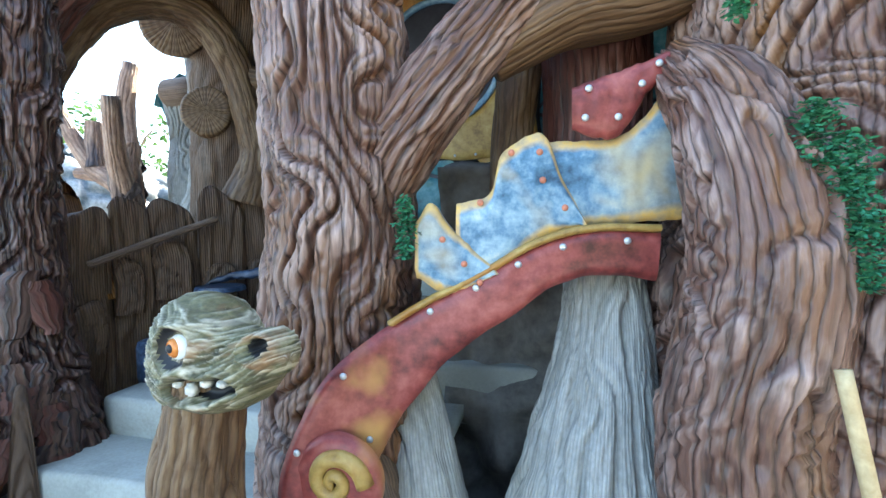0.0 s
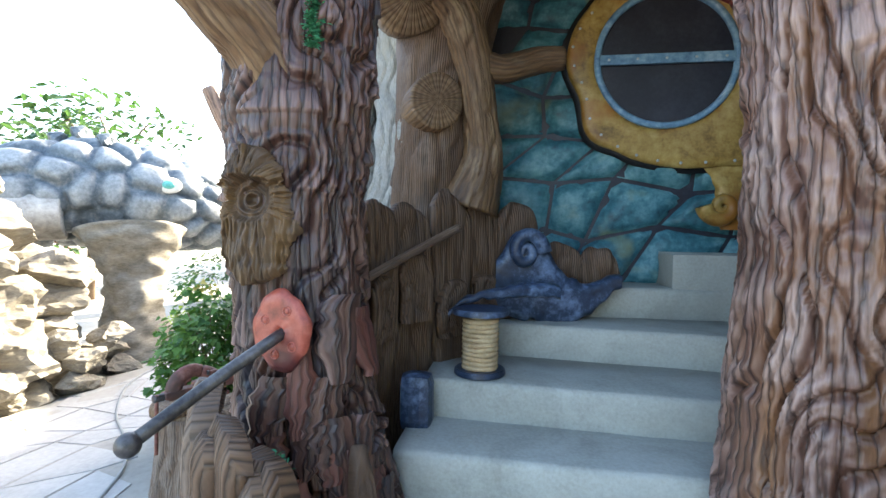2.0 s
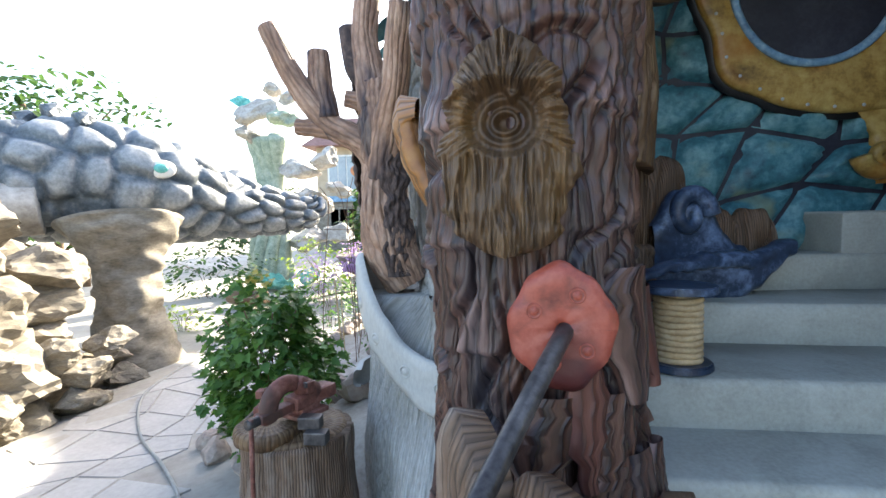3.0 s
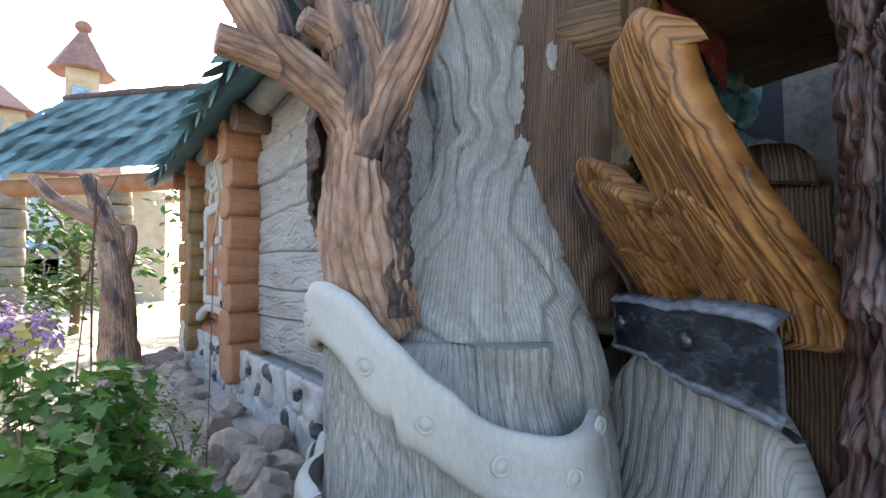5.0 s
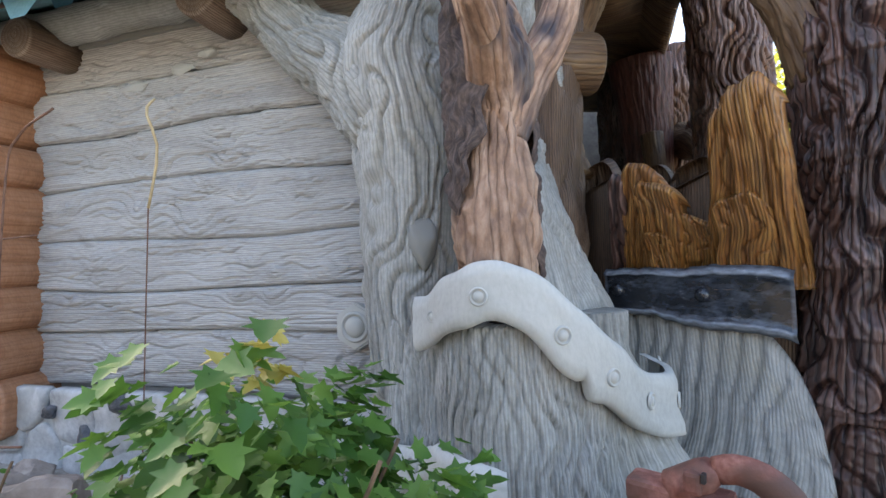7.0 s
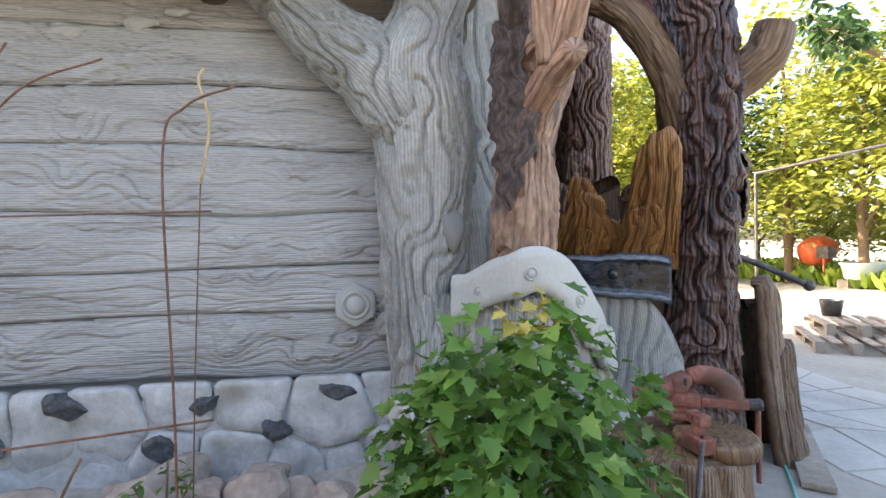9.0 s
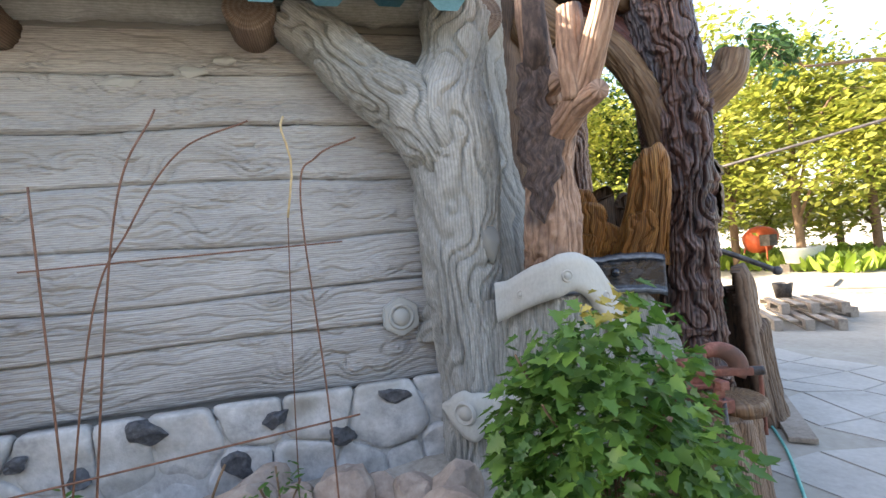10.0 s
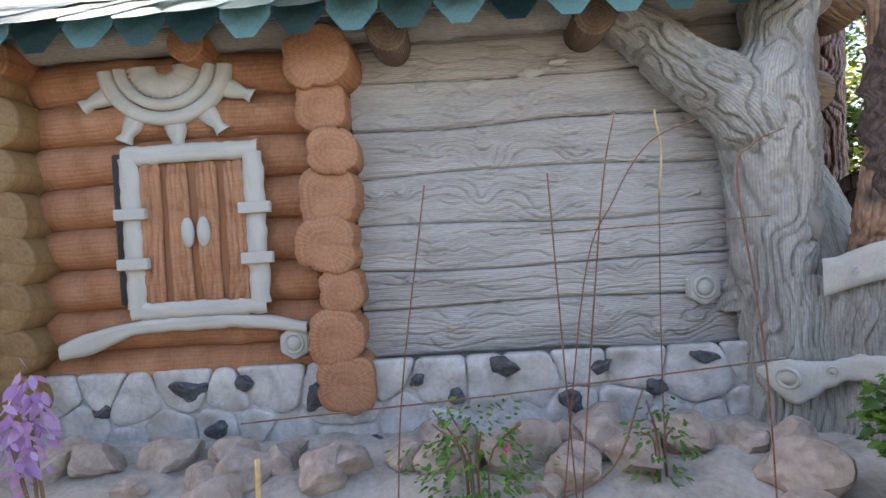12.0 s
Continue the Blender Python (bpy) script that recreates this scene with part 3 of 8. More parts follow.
def carved_board(name, u0, u1, z0, z1, place, mat, parent, thick=0.07, lean=0.0, skew=0.0, seed=0, nz=40, nu=22, cuts=5):
    """A thick board with carved grain, an uneven sawn top and rounded edges."""
    us_ = np.linspace(0, 1, nu)
    zs_ = np.linspace(0, 1, nz)
    U_, Z_ = np.meshgrid(us_, zs_)
    wob = 0.12 * (vn(zs_ * 3, zs_ * 0 + seed, 64, 4) - 0.5)
    gr = np.abs(np.mod(U_ * cuts + 2.0 * vn(U_ * 2 + seed, Z_ * 3, 64, seed % 9) + 0.8 * vn(U_ * 5, Z_ * 9 + seed, 64, 2), 1) - 0.5) * 2
    h = np.clip(1.15 - gr**3 * 1.2, 0, 1) * (0.7 + 0.3 * vn(U_ * 20, Z_ * 5, 64, seed % 7))
    edge_ = np.clip(1 - np.minimum(U_, 1 - U_) * 8, 0, 1) ** 2 + np.clip(1 - (1 - Z_) * 14, 0, 1) ** 2
    D_ = thick * (1 - 0.4 * np.clip(edge_, 0, 1)) + 0.02 * (h - 0.5)
    pos = np.empty((nz + 1, nu + 2, 3))
    for i in range(nz):
        for j in range(nu):
            top = z1 + (u1 - u0) * (skew * (us_[j] - 0.5) - 0.4 * abs(2 * us_[j] - 1) ** 4) + 0.04 * (float(vn(us_[j] * 3, seed, 64, 3)) - 0.5)
            uu = u0 + (u1 - u0) * us_[j] + lean * zs_[i] + wob[i] * (u1 - u0)
            pos[i, j + 1] = place(uu, z0 + (top - z0) * zs_[i], D_[i, j])
        tops = [z1 + (u1 - u0) * (skew * e - 0.4) for e in (-0.5, 0.5)]
        pos[i, 0] = place(u0 + lean * zs_[i] + wob[i] * (u1 - u0), z0 + (tops[0] - z0) * zs_[i], 0)
        pos[i, -1] = place(u1 + lean * zs_[i] + wob[i] * (u1 - u0), z0 + (tops[1] - z0) * zs_[i], 0)
    for j in range(nu + 2):
        jj = min(max(j - 1, 0), nu - 1)
        top = z1 + (u1 - u0) * (skew * (us_[jj] - 0.5) - 0.4 * abs(2 * us_[jj] - 1) ** 4)
        pos[nz, j] = place(u0 + (u1 - u0) * us_[jj] + lean, top - 0.01, -0.02)
    uv = np.stack(np.meshgrid(np.linspace(0, u1 - u0, nu + 2), np.linspace(z0, z1, nz + 1)), -1)
    crest = np.zeros((nz + 1, nu + 2))
    crest[:nz, 1:-1] = np.clip((h - 0.75) * 2.5, 0, 0.8)
    o = obj(name, grid_mesh(name, pos, uv, crest, True, False, mat))
    if parent is not None:
        under(parent, o)
    return o


# ---- ground ----
def sm(x, a, b):
    t = np.clip((np.asarray(x, float) - a) / (b - a), 0, 1)
    return t * t * (3 - 2 * t)


def ground_z(x, y):
    x, y = np.asarray(x, float), np.asarray(y, float)
    return -0.14 * sm(-x, 3.6, 5.2) - 0.2 * sm(-x, 5.9, 7.4) + 0.02 * (vn(x * 0.8 + 40, y * 0.8 + 40, 64, 5) - 0.5)


axis = np.concatenate([[-400, -200, -100, -60, -40, -30, -25], np.arange(-20, 20.1, 0.4), [25, 30, 40, 60, 100, 200, 400]])
GX, GY = np.meshgrid(axis, axis)
obj("ground", grid_mesh("ground", np.stack([GX, GY, ground_z(GX, GY)], -1), None, None, False, False, M_GROUND))
tagged(bpy.data.objects["ground"], "pale trodden dusty ground of the yard and path", "ground", kind="structure")

# planted bed along the house wall, a low mound of sandy soil
us, vs = np.linspace(0, 1, 40), np.linspace(0, 1, 90)
U, V = np.meshgrid(us, vs)
BY = 3.75 + V * 7.2
edge = -4.55 + 0.75 * (1 - sm(BY, 3.75, 4.5)) + 0.08 * np.sin(BY * 3)
BX = edge + U * (-2.4 - edge)
BZ = ground_z(BX, BY) - 0.03 + 0.3 * sm(U, 0, 0.6) * sm(BY, 3.7, 4.1) + 0.05 * (vn(BX * 5 + 50, BY * 5, 64, 3) - 0.5) + 0.03 * (vn(BX * 17 + 90, BY * 17, 64, 4) - 0.5)
tagged(obj("soil_bed", grid_mesh("soil_bed", np.stack([BX, BY, BZ], -1), None, None, False, False, M_SOIL)), "low bed of dry sandy soil along the cement wall", "soil", kind="structure")


def bed_z(x, y):
    e = -4.55 + 0.75 * (1 - sm(y, 3.75, 4.5)) + 0.08 * np.sin(y * 3)
    u = (x - e) / (-2.4 - e)
    return float(ground_z(x, y) - 0.03 + 0.3 * sm(u, 0, 0.6) * sm(y, 3.7, 4.1))


# ---- house walls ----
box_part("wall_west", (-2.55, 4.2, 0), (-2.3, 10.4, 3.0), M_PLANK)
box_part("wall_south", (-1.9, 4.42, 0), (2.6, 4.62, 3.8), M_NAVY)
box_part("wall_east", (2.6, 2.5, 0), (2.8, 10.4, 4.8), M_CAVE)
box_part("wall_north", (-2.55, 10.4, 0), (2.8, 10.6, 3.0), M_PLANK)
for nm, lab in (("wall_west", "grey cement house wall behind moulded planks"), ("wall_south", "teal painted wall at the top of the stairs"), ("wall_east", "plain cement side wall"), ("wall_north", "plain cement end wall")):
    tagged(bpy.data.objects[nm], lab, "wall", kind="structure")

SEAMS = [0.70, 1.03, 1.27, 1.56, 1.90, 2.21, 2.51, 2.8]
KNOTS = [(6.1, 1.72, 0.035), (5.01, 1.79, 0.035), (5.5, 1.0, 0.025), (5.0, 0.79, 0.025), (5.415, 1.237, 0.03), (5.467, 2.0, 0.035), (6.1, 2.44, 0.05), (5.377, 1.8, 0.02), (5.2, 1.236, 0.03), (6.4, 1.45, 0.045), (6.3, 0.9, 0.05), (5.75, 2.5, 0.04), (6.45, 2.02, 0.03), (4.9, 1.33, 0.05), (5.7, 1.62, 0.05)]
wall_w = bpy.data.objects["wall_west"]
rk = random.Random(17)
KNOTS += [(rk.uniform(4.6, 6.9), rk.uniform(0.75, 2.7), rk.choice((0.014, 0.018, 0.025, 0.04))) for _ in range(26)]
CRACKS = [(rk.uniform(4.5, 6.8), rk.uniform(0.75, 2.7), rk.uniform(0.08, 0.26), rk.uniform(-0.16, 0.16)) for _ in range(90)]
for i in range(7):
    z0, z1 = SEAMS[i], SEAMS[i + 1]
    ys = np.arange(4.25, 6.93, 0.011)
    zs = np.linspace(0, 1, 48)
    Y, W = np.meshgrid(ys, zs)
    wave = [0.015 * np.sin(Y * 2.3 + q * 1.7) + 0.014 * (vn(Y * 2.5, W * 0 + q, 64, 2) - 0.5) for q in (i, i + 1)]
    Z = (z0 + wave[0]) * (1 - W) + (z1 + wave[1]) * W
    wn_ = 2.6 * (vn(Y * 1.6 + i * 9, W * 2.2, 64, 1) - 0.5) + 1.1 * (vn(Y * 5 + i * 5, W * 4, 64, 2) - 0.5)
    bulge = np.zeros_like(Y)
    for ky, kz, kr in KNOTS:
        if z0 - 0.02 < kz < z1 + 0.02:
            d = np.hypot((Y - ky) / 1.2, Z - kz)
            wn_ += 2.2 * np.exp(-((d / (kr * 2.4)) ** 2))
            bulge += 0.026 * np.exp(-((d / (kr * 1.25)) ** 2)) + 0.006 * np.sin(d / kr * 8) * np.exp(-((d / (kr * 1.4)) ** 2)) - 0.016 * np.exp(-((d / (kr * 0.3)) ** 2))
    slit = np.zeros_like(Y)
    for cy_, cz_, cl_, cs_ in CRACKS:
        if z0 < cz_ < z1:
            k_ = (Y - cy_) / cl_
            slit = np.maximum(slit, np.clip(1 - np.abs(k_), 0, 1) ** 0.5 * np.exp(-(((Z - cz_ - cs_ * (Y - cy_) - 0.01 * np.sin(k_ * 5)) / 0.0065) ** 2)))
    g1 = np.abs(np.mod(W * 5 + wn_, 1) - 0.5) * 2
    amp = 0.3 + 1.1 * vn(Y * 2.2 + 3 * i, W * 5, 64, 6)
    line = np.clip(1 - (g1 / 0.3) ** 2, 0, 1) * np.clip(amp - 0.35, 0, 1)
    fine = vn(Y * 9, W * 70 + wn_ * 6, 64, 8)
    edge_ = np.clip(1 - np.minimum(W, 1 - W) * 13, 0, 1)
    h = 0.62 - 0.55 * line + 0.24 * fine - 0.6 * slit
    X = -2.6 - 0.034 * h - bulge + 0.032 * edge_**2 - 0.006 * np.sin(W * math.pi) - 0.004 * ((i * 3) % 4)
    o = obj("plank", grid_mesh("plank", np.stack([X, Y, Z], -1)[:, ::-1], np.stack([Y, Z], -1)[:, ::-1], np.clip((h - 0.68) * 3, 0, 1)[:, ::-1], False, False, M_PLANK))
    under(wall_w, o)

# ---- stairs: treads that fan a little, each one block ----
stairs = thing("stairs", (-1.2, 3, 0), "worn pale concrete stairs turning up to the round door", "stairs", kind="structure")
STEPS = [(0.15, 1.62, 1.62), (0.34, 1.98, 1.98), (0.53, 2.34, 2.34), (0.73, 2.72, 2.68), (0.92, 3.12, 3.0), (1.115, 3.66, 3.4), (1.31, 4.0, 4.12), (1.54, 4.2, 3.85)]
for i, (z, yl, yr) in enumerate(STEPS):
    xl = [-2.1, -2.1, -2.1, -2.1, -2.05, -1.75, -1.25, -0.6][i]
    xr = [-0.55, -0.55, -0.5, -0.2, 0.6, 1.2, 1.4, 1.4][i]
    n = 30
    xs_ = np.linspace(xl, xr, n)
    yf = np.linspace(yl, yr, n) + 0.015 * (vn(xs_ * 4 + i * 3, xs_ * 0, 64, i) - 0.5)
    prof = [(0.0, -0.3), (0.0, -0.19), (-0.004, -0.1), (0.0, -0.025), (0.008, -0.006), (0.028, 0.0), (0.3, 0.0), (0.62, 0.0)]
    pos = np.array([[(xs_[j], yf[j] + d, z + dz + (0.004 * (float(vn(xs_[j] * 9, d * 9 + i, 64, 2)) - 0.5))) for j in range(n)] for d, dz in prof])
    uv = np.stack(np.meshgrid(xs_, np.arange(len(prof)) * 0.1), -1)
    bmx = grid_mesh("step", pos, uv, None, False, False, M_CONCRETE)
    o = obj("step", bmx)
    sol = o.modifiers.new("thick", "SOLIDIFY")
    sol.thickness, sol.offset = 0.06, -1
    under(stairs, o)
box_part("landing", (-0.6, 4.05, 1.2), (2.2, 4.42, 1.533), M_CONCRETE, stairs)
box_part("stair_core", (-2.0, 3.3, 0.0), (1.3, 4.4, 0.85), M_CONCRETE, stairs)
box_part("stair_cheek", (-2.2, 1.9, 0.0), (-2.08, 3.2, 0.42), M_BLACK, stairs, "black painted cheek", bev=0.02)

# ---- canopy over the stairs ----
cy, cx = np.linspace(2.75, 4.5, 40), np.linspace(-2.4, 1.6, 60)
CX, CY = np.meshgrid(cx, cy)
CZ = 3.3 + 0.25 * np.sin((CX + 2.6) * 0.8) + 0.1 * (vn(CX * 3 + 9, CY * 3, 64, 3) - 0.5) - 0.2 * (1 - sm(CY, 2.75, 3.0)) + 0.1
o = obj("ceiling", grid_mesh("ceiling", np.stack([CX, CY, CZ], -1), np.stack([CX, CY], -1), None, False, False, M_PEELED))
sol = o.modifiers.new("thick", "SOLIDIFY")
sol.thickness = 0.12
tagged(o, "brown moulded canopy over the stair nook", "ceiling", kind="structure")

# ---- roof over the plank wall ----
roof = thing("roof", (-2.6, 6.5, 3.0), "teal shingle roof with a scalloped eave and round rafter ends", "roof", kind="structure")


def roof_p(u, y, d=0.0):
    """u metres up the slope from the eave edge."""
    return (-3.14 + u * 0.84 - d * 0.54, y, 2.8 + u * 0.54 + d * 0.84)


box_bm_ = box_bm(0, 6.6, 4.3, 10.9, -0.05, 0.0)
bmesh.ops.transform(box_bm_, matrix=Matrix.Translation((-3.12, 0, 2.79)) @ Euler((0, -math.atan2(0.54, 0.84), 0)).to_matrix().to_4x4(), verts=box_bm_.verts)
deck = part("deck", box_bm_, M_SHINGLE, None, smooth=False)
under(roof, deck)
sb = bmesh.new()
tab = [(-0.145, 0), (0.145, 0), (0.145, 0.3), (-0.145, 0.3), (-0.065, -0.13), (0.065, -0.13)]
vv = [sb.verts.new((0, a, b)) for a, b in tab]
sb.faces.new((vv[0], vv[4], vv[5], vv[1]))
sb.faces.new((vv[0], vv[1], vv[2], vv[3]))
bmesh.ops.solidify(sb, geom=sb.faces[:], thickness=0.012)
TAB = mesh_of("shingle", sb, M_SHINGLE)
TAB.polygons.foreach_set("use_smooth", np.zeros(len(TAB.polygons), dtype=bool))
for row in range(5):
    for k in range(22):
        y = 4.42 + 0.295 * k + (0.147 if row % 2 else 0)
        o = obj("shingle", TAB, None, "", Matrix.Translation(roof_p(-0.03 + row * 0.2, y, 0.014 + 0.006 * (k % 3))) @ Euler((0, radians(90 - 33), 0)).to_matrix().to_4x4() @ Matrix.Rotation(radians(random.uniform(-1.5, 1.5)), 4, "X"))
        under(roof, o)
sb = bmesh.new()
vv = [sb.verts.new((0, a, b)) for a, b in ((-0.145, 0.05), (0.145, 0.05), (0.14, -0.02), (0.05, -0.14), (-0.05, -0.14), (-0.14, -0.02))]
sb.faces.new(vv)
bmesh.ops.solidify(sb, geom=sb.faces[:], thickness=0.014)
DROP = mesh_of("eave_tab", sb, M_SHINGLE)
DROP.polygons.foreach_set("use_smooth", np.zeros(len(DROP.polygons), dtype=bool))
for k in range(22):
    under(roof, obj("eave_tab", DROP, None, "", Matrix.Translation((-3.155, 4.42 + 0.295 * k, 2.76)) @ Matrix.Rotation(radians(random.uniform(6, 14)), 4, "Y")))
under(roof, obj("eave_beam", tube("eave_beam", [(-2.72, 4.4, 2.86), (-2.74, 6, 2.84), (-2.72, 10.5, 2.86)], [0.1] * 3, M_GREY, 20, 0.06, rough(8, 6), 0.05)))
under(roof, obj("gutter_lath", tube("gutter_lath", [(-3.1, 4.3, 2.77), (-3.1, 10.8, 2.77)], [0.016] * 2, M_REBAR, 8, 0.3)))
fas = box_bm(-2.66, -2.56, 4.4, 10.5, 2.74, 3.1)
under(roof, part("soffit", fas, M_GREY, None, smooth=False))


def log_end(name, c, axis_, r, length, mat, parent, seed=0, cutmat=None, seg=28, square=0.0):
    """A rough round log end: the cut face shows growth rings."""
    ax = Vector(axis_).normalized()
    c = Vector(c)
    rings = 9
    th = np.linspace(0, 2 * np.pi, seg, endpoint=False)
    wob = 1 + 0.22 * (vn(th / (2 * np.pi) * 6, th * 0 + seed, 6, seed) - 0.5) + 0.05 * (vn(th / (2 * np.pi) * 14, th * 0 + seed, 14, seed) - 0.5)
    wob = wob * (1 + square * (np.abs(np.sin(2 * th)) - 0.4))
    for q_ in range(3):
        wob = wob * (1 - square * 0.7 * np.exp(-((np.mod(th - seed * 1.7 - q_ * 2.1, 2 * np.pi) - np.pi) / 0.12) ** 2))
    prof = [(1.0, 0), (1.02, length * 0.5), (1.0, length - 0.012), (0.96, length)] + [(0.96 * (1 - k / rings), length + (0.006 if k % 2 else 0.0) + 0.012 * k / rings) for k in range(1, rings)]
    q = ax.to_track_quat("Z", "Y").to_matrix()
    pos = np.array([[tuple(c + q @ Vector((r * k * wob[j] * math.cos(th[j]), r * k * wob[j] * math.sin(th[j]), h))) for j in range(seg)] for k, h in prof])
    uv = np.array([[(th[j] * r, h + (1 - k) * r) for j in range(seg)] for k, h in prof])
    crest = np.array([[0.0 if i < 3 else 0.5 * (i % 2)] * seg for i in range(len(prof))])
    o = obj(name, grid_mesh(name, pos, uv, crest, True, True, mat))
    if parent is not None:
        under(parent, o)
    return o


for y, mt in ((4.15, M_GREY_BOARD), (5.39, M_GREY_BOARD), (6.62, M_GREY_BOARD), (7.85, M_TERRA), (9.05, M_TERRA), (10.1, M_TERRA)):
    log_end("rafter_end", (-2.6, y, 2.74), (-1, 0, -0.02), 0.12, 0.32, mt, roof, int(y * 7))

# ---- stone footing ----
footing = thing("stone_footing", (-2.8, 6, 0.1), "pale plastered rubble footing with dark flints under the planks", "footing", kind="structure")
box_part("mortar", (-2.778, 4.3, -0.1), (-2.4, 10.4, 0.66), M_STONE, footing, bev=0.03)
rs = random.Random(5)


def cell(i, seeds):
    """The region nearer to seed i than to any other, as a polygon in (y, z)."""
    poly = [(4.2, -0.1), (10.4, -0.1), (10.4, 0.735), (4.2, 0.735)]
    cy_, cz_ = seeds[i]
    for j, (oy, oz) in enumerate(seeds):
        if j == i or abs(oy - cy_) > 1.2:
            continue
        ny, nz_ = oy - cy_, oz - cz_
        lim = (oy * oy + oz * oz - cy_ * cy_ - cz_ * cz_) / 2
        res = []
        for q, r in zip(poly, poly[1:] + poly[:1]):
            dq, dr = q[0] * ny + q[1] * nz_ - lim, r[0] * ny + r[1] * nz_ - lim
            if dq <= 0:
                res.append(q)
            if dq * dr < 0:
                f = dq / (dq - dr)
                res.append((q[0] + f * (r[0] - q[0]), q[1] + f * (r[1] - q[1])))
        poly = res
    return poly


def stone_mesh(poly, seed):
    """A flat-faced stone with worn edges inside a polygon."""
    pts = [np.array(q) for q in poly]
    fine_ = []
    for q, r in zip(pts, pts[1:] + pts[:1]):
        n = max(2, int(np.linalg.norm(r - q) / 0.03))
        fine_ += [q + (r - q) * k / n for k in range(n)]
    P = np.array(fine_)
    for _ in range(2):
        P = 0.5 * P + 0.25 * (np.roll(P, 1, 0) + np.roll(P, -1, 0))
    c = P.mean(0)
    rad = np.linalg.norm(P - c, axis=1).mean()
    tilt = np.array((rs.uniform(-0.08, 0.08), rs.uniform(-0.12, 0.12)))
    out = rs.uniform(0.03, 0.044)
    rows = []
    for inset, lift in ((0.001, -0.03), (0.004, 0.5), (0.01, 0.82), (0.022, 0.96), (0.05, 1.0), (0.5 * rad, 1.04), (0.8 * rad, 1.05)):
        Q = c + (P - c) * max(0.03, 1 - inset / rad)
        lump = 0.032 * (vn(Q[:, 0] * 11 + seed, Q[:, 1] * 11, 64, 3) - 0.5)
        X = -2.762 - out * lift - (lump + (Q - c) @ tilt) * (lift > 0.3)
        rows.append(np.stack([X, Q[:, 0], Q[:, 1]], -1))
    return grid_mesh("stone", np.array(rows), None, None, True, True, M_STONE), c


seeds = []
for j in range(3):
    for i in range(20):
        seeds.append((4.3 + (i + 0.5 * (j % 2)) * 0.315 + rs.uniform(-0.14, 0.14), (0.03, 0.29, 0.58)[j] + rs.uniform(-0.11, 0.11)))
for i in range(len(seeds)):
    poly = cell(i, seeds)
    if len(poly) < 3:
        continue
    me, c = stone_mesh(poly, i)
    under(footing, obj("stone", me))
for y, z, wd, ht in ((6.04, 0.66, 0.2, 0.11), (5.43, 0.63, 0.15, 0.09), (5.1, 0.49, 0.14, 0.11), (5.63, 0.42, 0.16, 0.13), (6.33, 0.48, 0.1, 0.1), (6.58, 0.6, 0.1, 0.08), (4.79, 0.66, 0.17, 0.09), (8.02, 0.6, 0.24, 0.14), (7.66, 0.63, 0.14, 0.1), (7.85, 0.34, 0.17, 0.12), (7.22, 0.52, 0.15, 0.18), (8.6, 0.5, 0.1, 0.12), (6.85, 0.22, 0.12, 0.1), (9.1, 0.55, 0.2, 0.12)):
    fl = obj("flint", rock_mesh("flint", (0.08, wd, ht), rs.randint(0, 999), M_FLINT, 3, 0.5), None, "dark flint", Matrix.Translation((-2.798, y, z)) @ Matrix.Rotation(rs.uniform(-0.3, 0.3), 4, "X"))
    under(footing, fl)

# ---- orange log part of the house ----
logs = thing("log_wall", (-2.7, 8, 0.6), "terracotta painted log wall with stacked log ends", "wall", kind="structure")
for k in range(8):
    z = 0.72 + k * 0.27
    for ya, yb, mt in ((7.15, 9.0, M_TERRA), (9.0, 10.4, M_OCHRE)):
        under(logs, obj("log", tube("log", [(-2.6, ya, z), (-2.63, (ya + yb) / 2, z + 0.01), (-2.6, yb, z)], [0.15] * 3, mt, 20, 0.05, rough(6, 5, k), 0.03)))
for k in range(8):
    z = 0.62 + k * 0.285
    log_end("log_end", (-2.4, 7.06 + 0.03 * math.sin(k * 2.4), z), (-1, random.uniform(-0.1, 0.1), 0), 0.17 + 0.025 * math.sin(k * 1.9 + 1), 0.5 + 0.03 * math.sin(k * 3), M_TERRA, logs, k, None, 48, 0.14)
    log_end("log_end", (-2.4, 9.1 + 0.03 * math.sin(k * 2.1), z), (-1, random.uniform(-0.1, 0.1), 0), 0.17, 0.5, M_OCHRE, logs, k + 20)

# shuttered window with pale frame
win = thing("window_1", (-2.8, 8.03, 1.1), "closed terracotta plank shutters in a pale chipped frame", "window", kind="structure")
box_part("shutter_back", (-2.8, 7.62, 1.12), (-2.7, 8.44, 2.1), M_TERRA, win)
for k, y in enumerate(np.linspace(7.7, 8.24, 4)):
    carved_board("shutter_board", y, y + 0.132, 1.16, 2.05, lambda u, w, d: (-2.795 - d, u, w), M_TERRA, win, 0.032, 0, 0, 120 + k, 40, 18, 2)


def flat_place(x):
    return lambda u, w, d: (x - d, u, w)


for nm, ua, ub, lo_, hi_ in (("frame_top", 7.6, 8.46, 2.04, 2.15), ("frame_bottom", 7.6, 8.46, 1.07, 1.17)):
    under(win, obj(nm, strip(nm, np.linspace(ua, ub, 40), lambda u, a=lo_: a + 0 * u, lambda u, a=hi_: a + 0 * u, flat_place(-2.81), 0.035, M_COLLAR, 5, 0.016, 2)))
for nm, ua, ub in (("frame_side", 7.58, 7.7), ("frame_side", 8.36, 8.48)):
    under(win, obj(nm, strip(nm, np.linspace(1.14, 2.08, 40), lambda u, a=ua: a + 0 * u, lambda u, a=ub: a + 0 * u, lambda u, w, d: (-2.81 - d, w, u), 0.035, M_COLLAR, 5, 0.016, 4)))
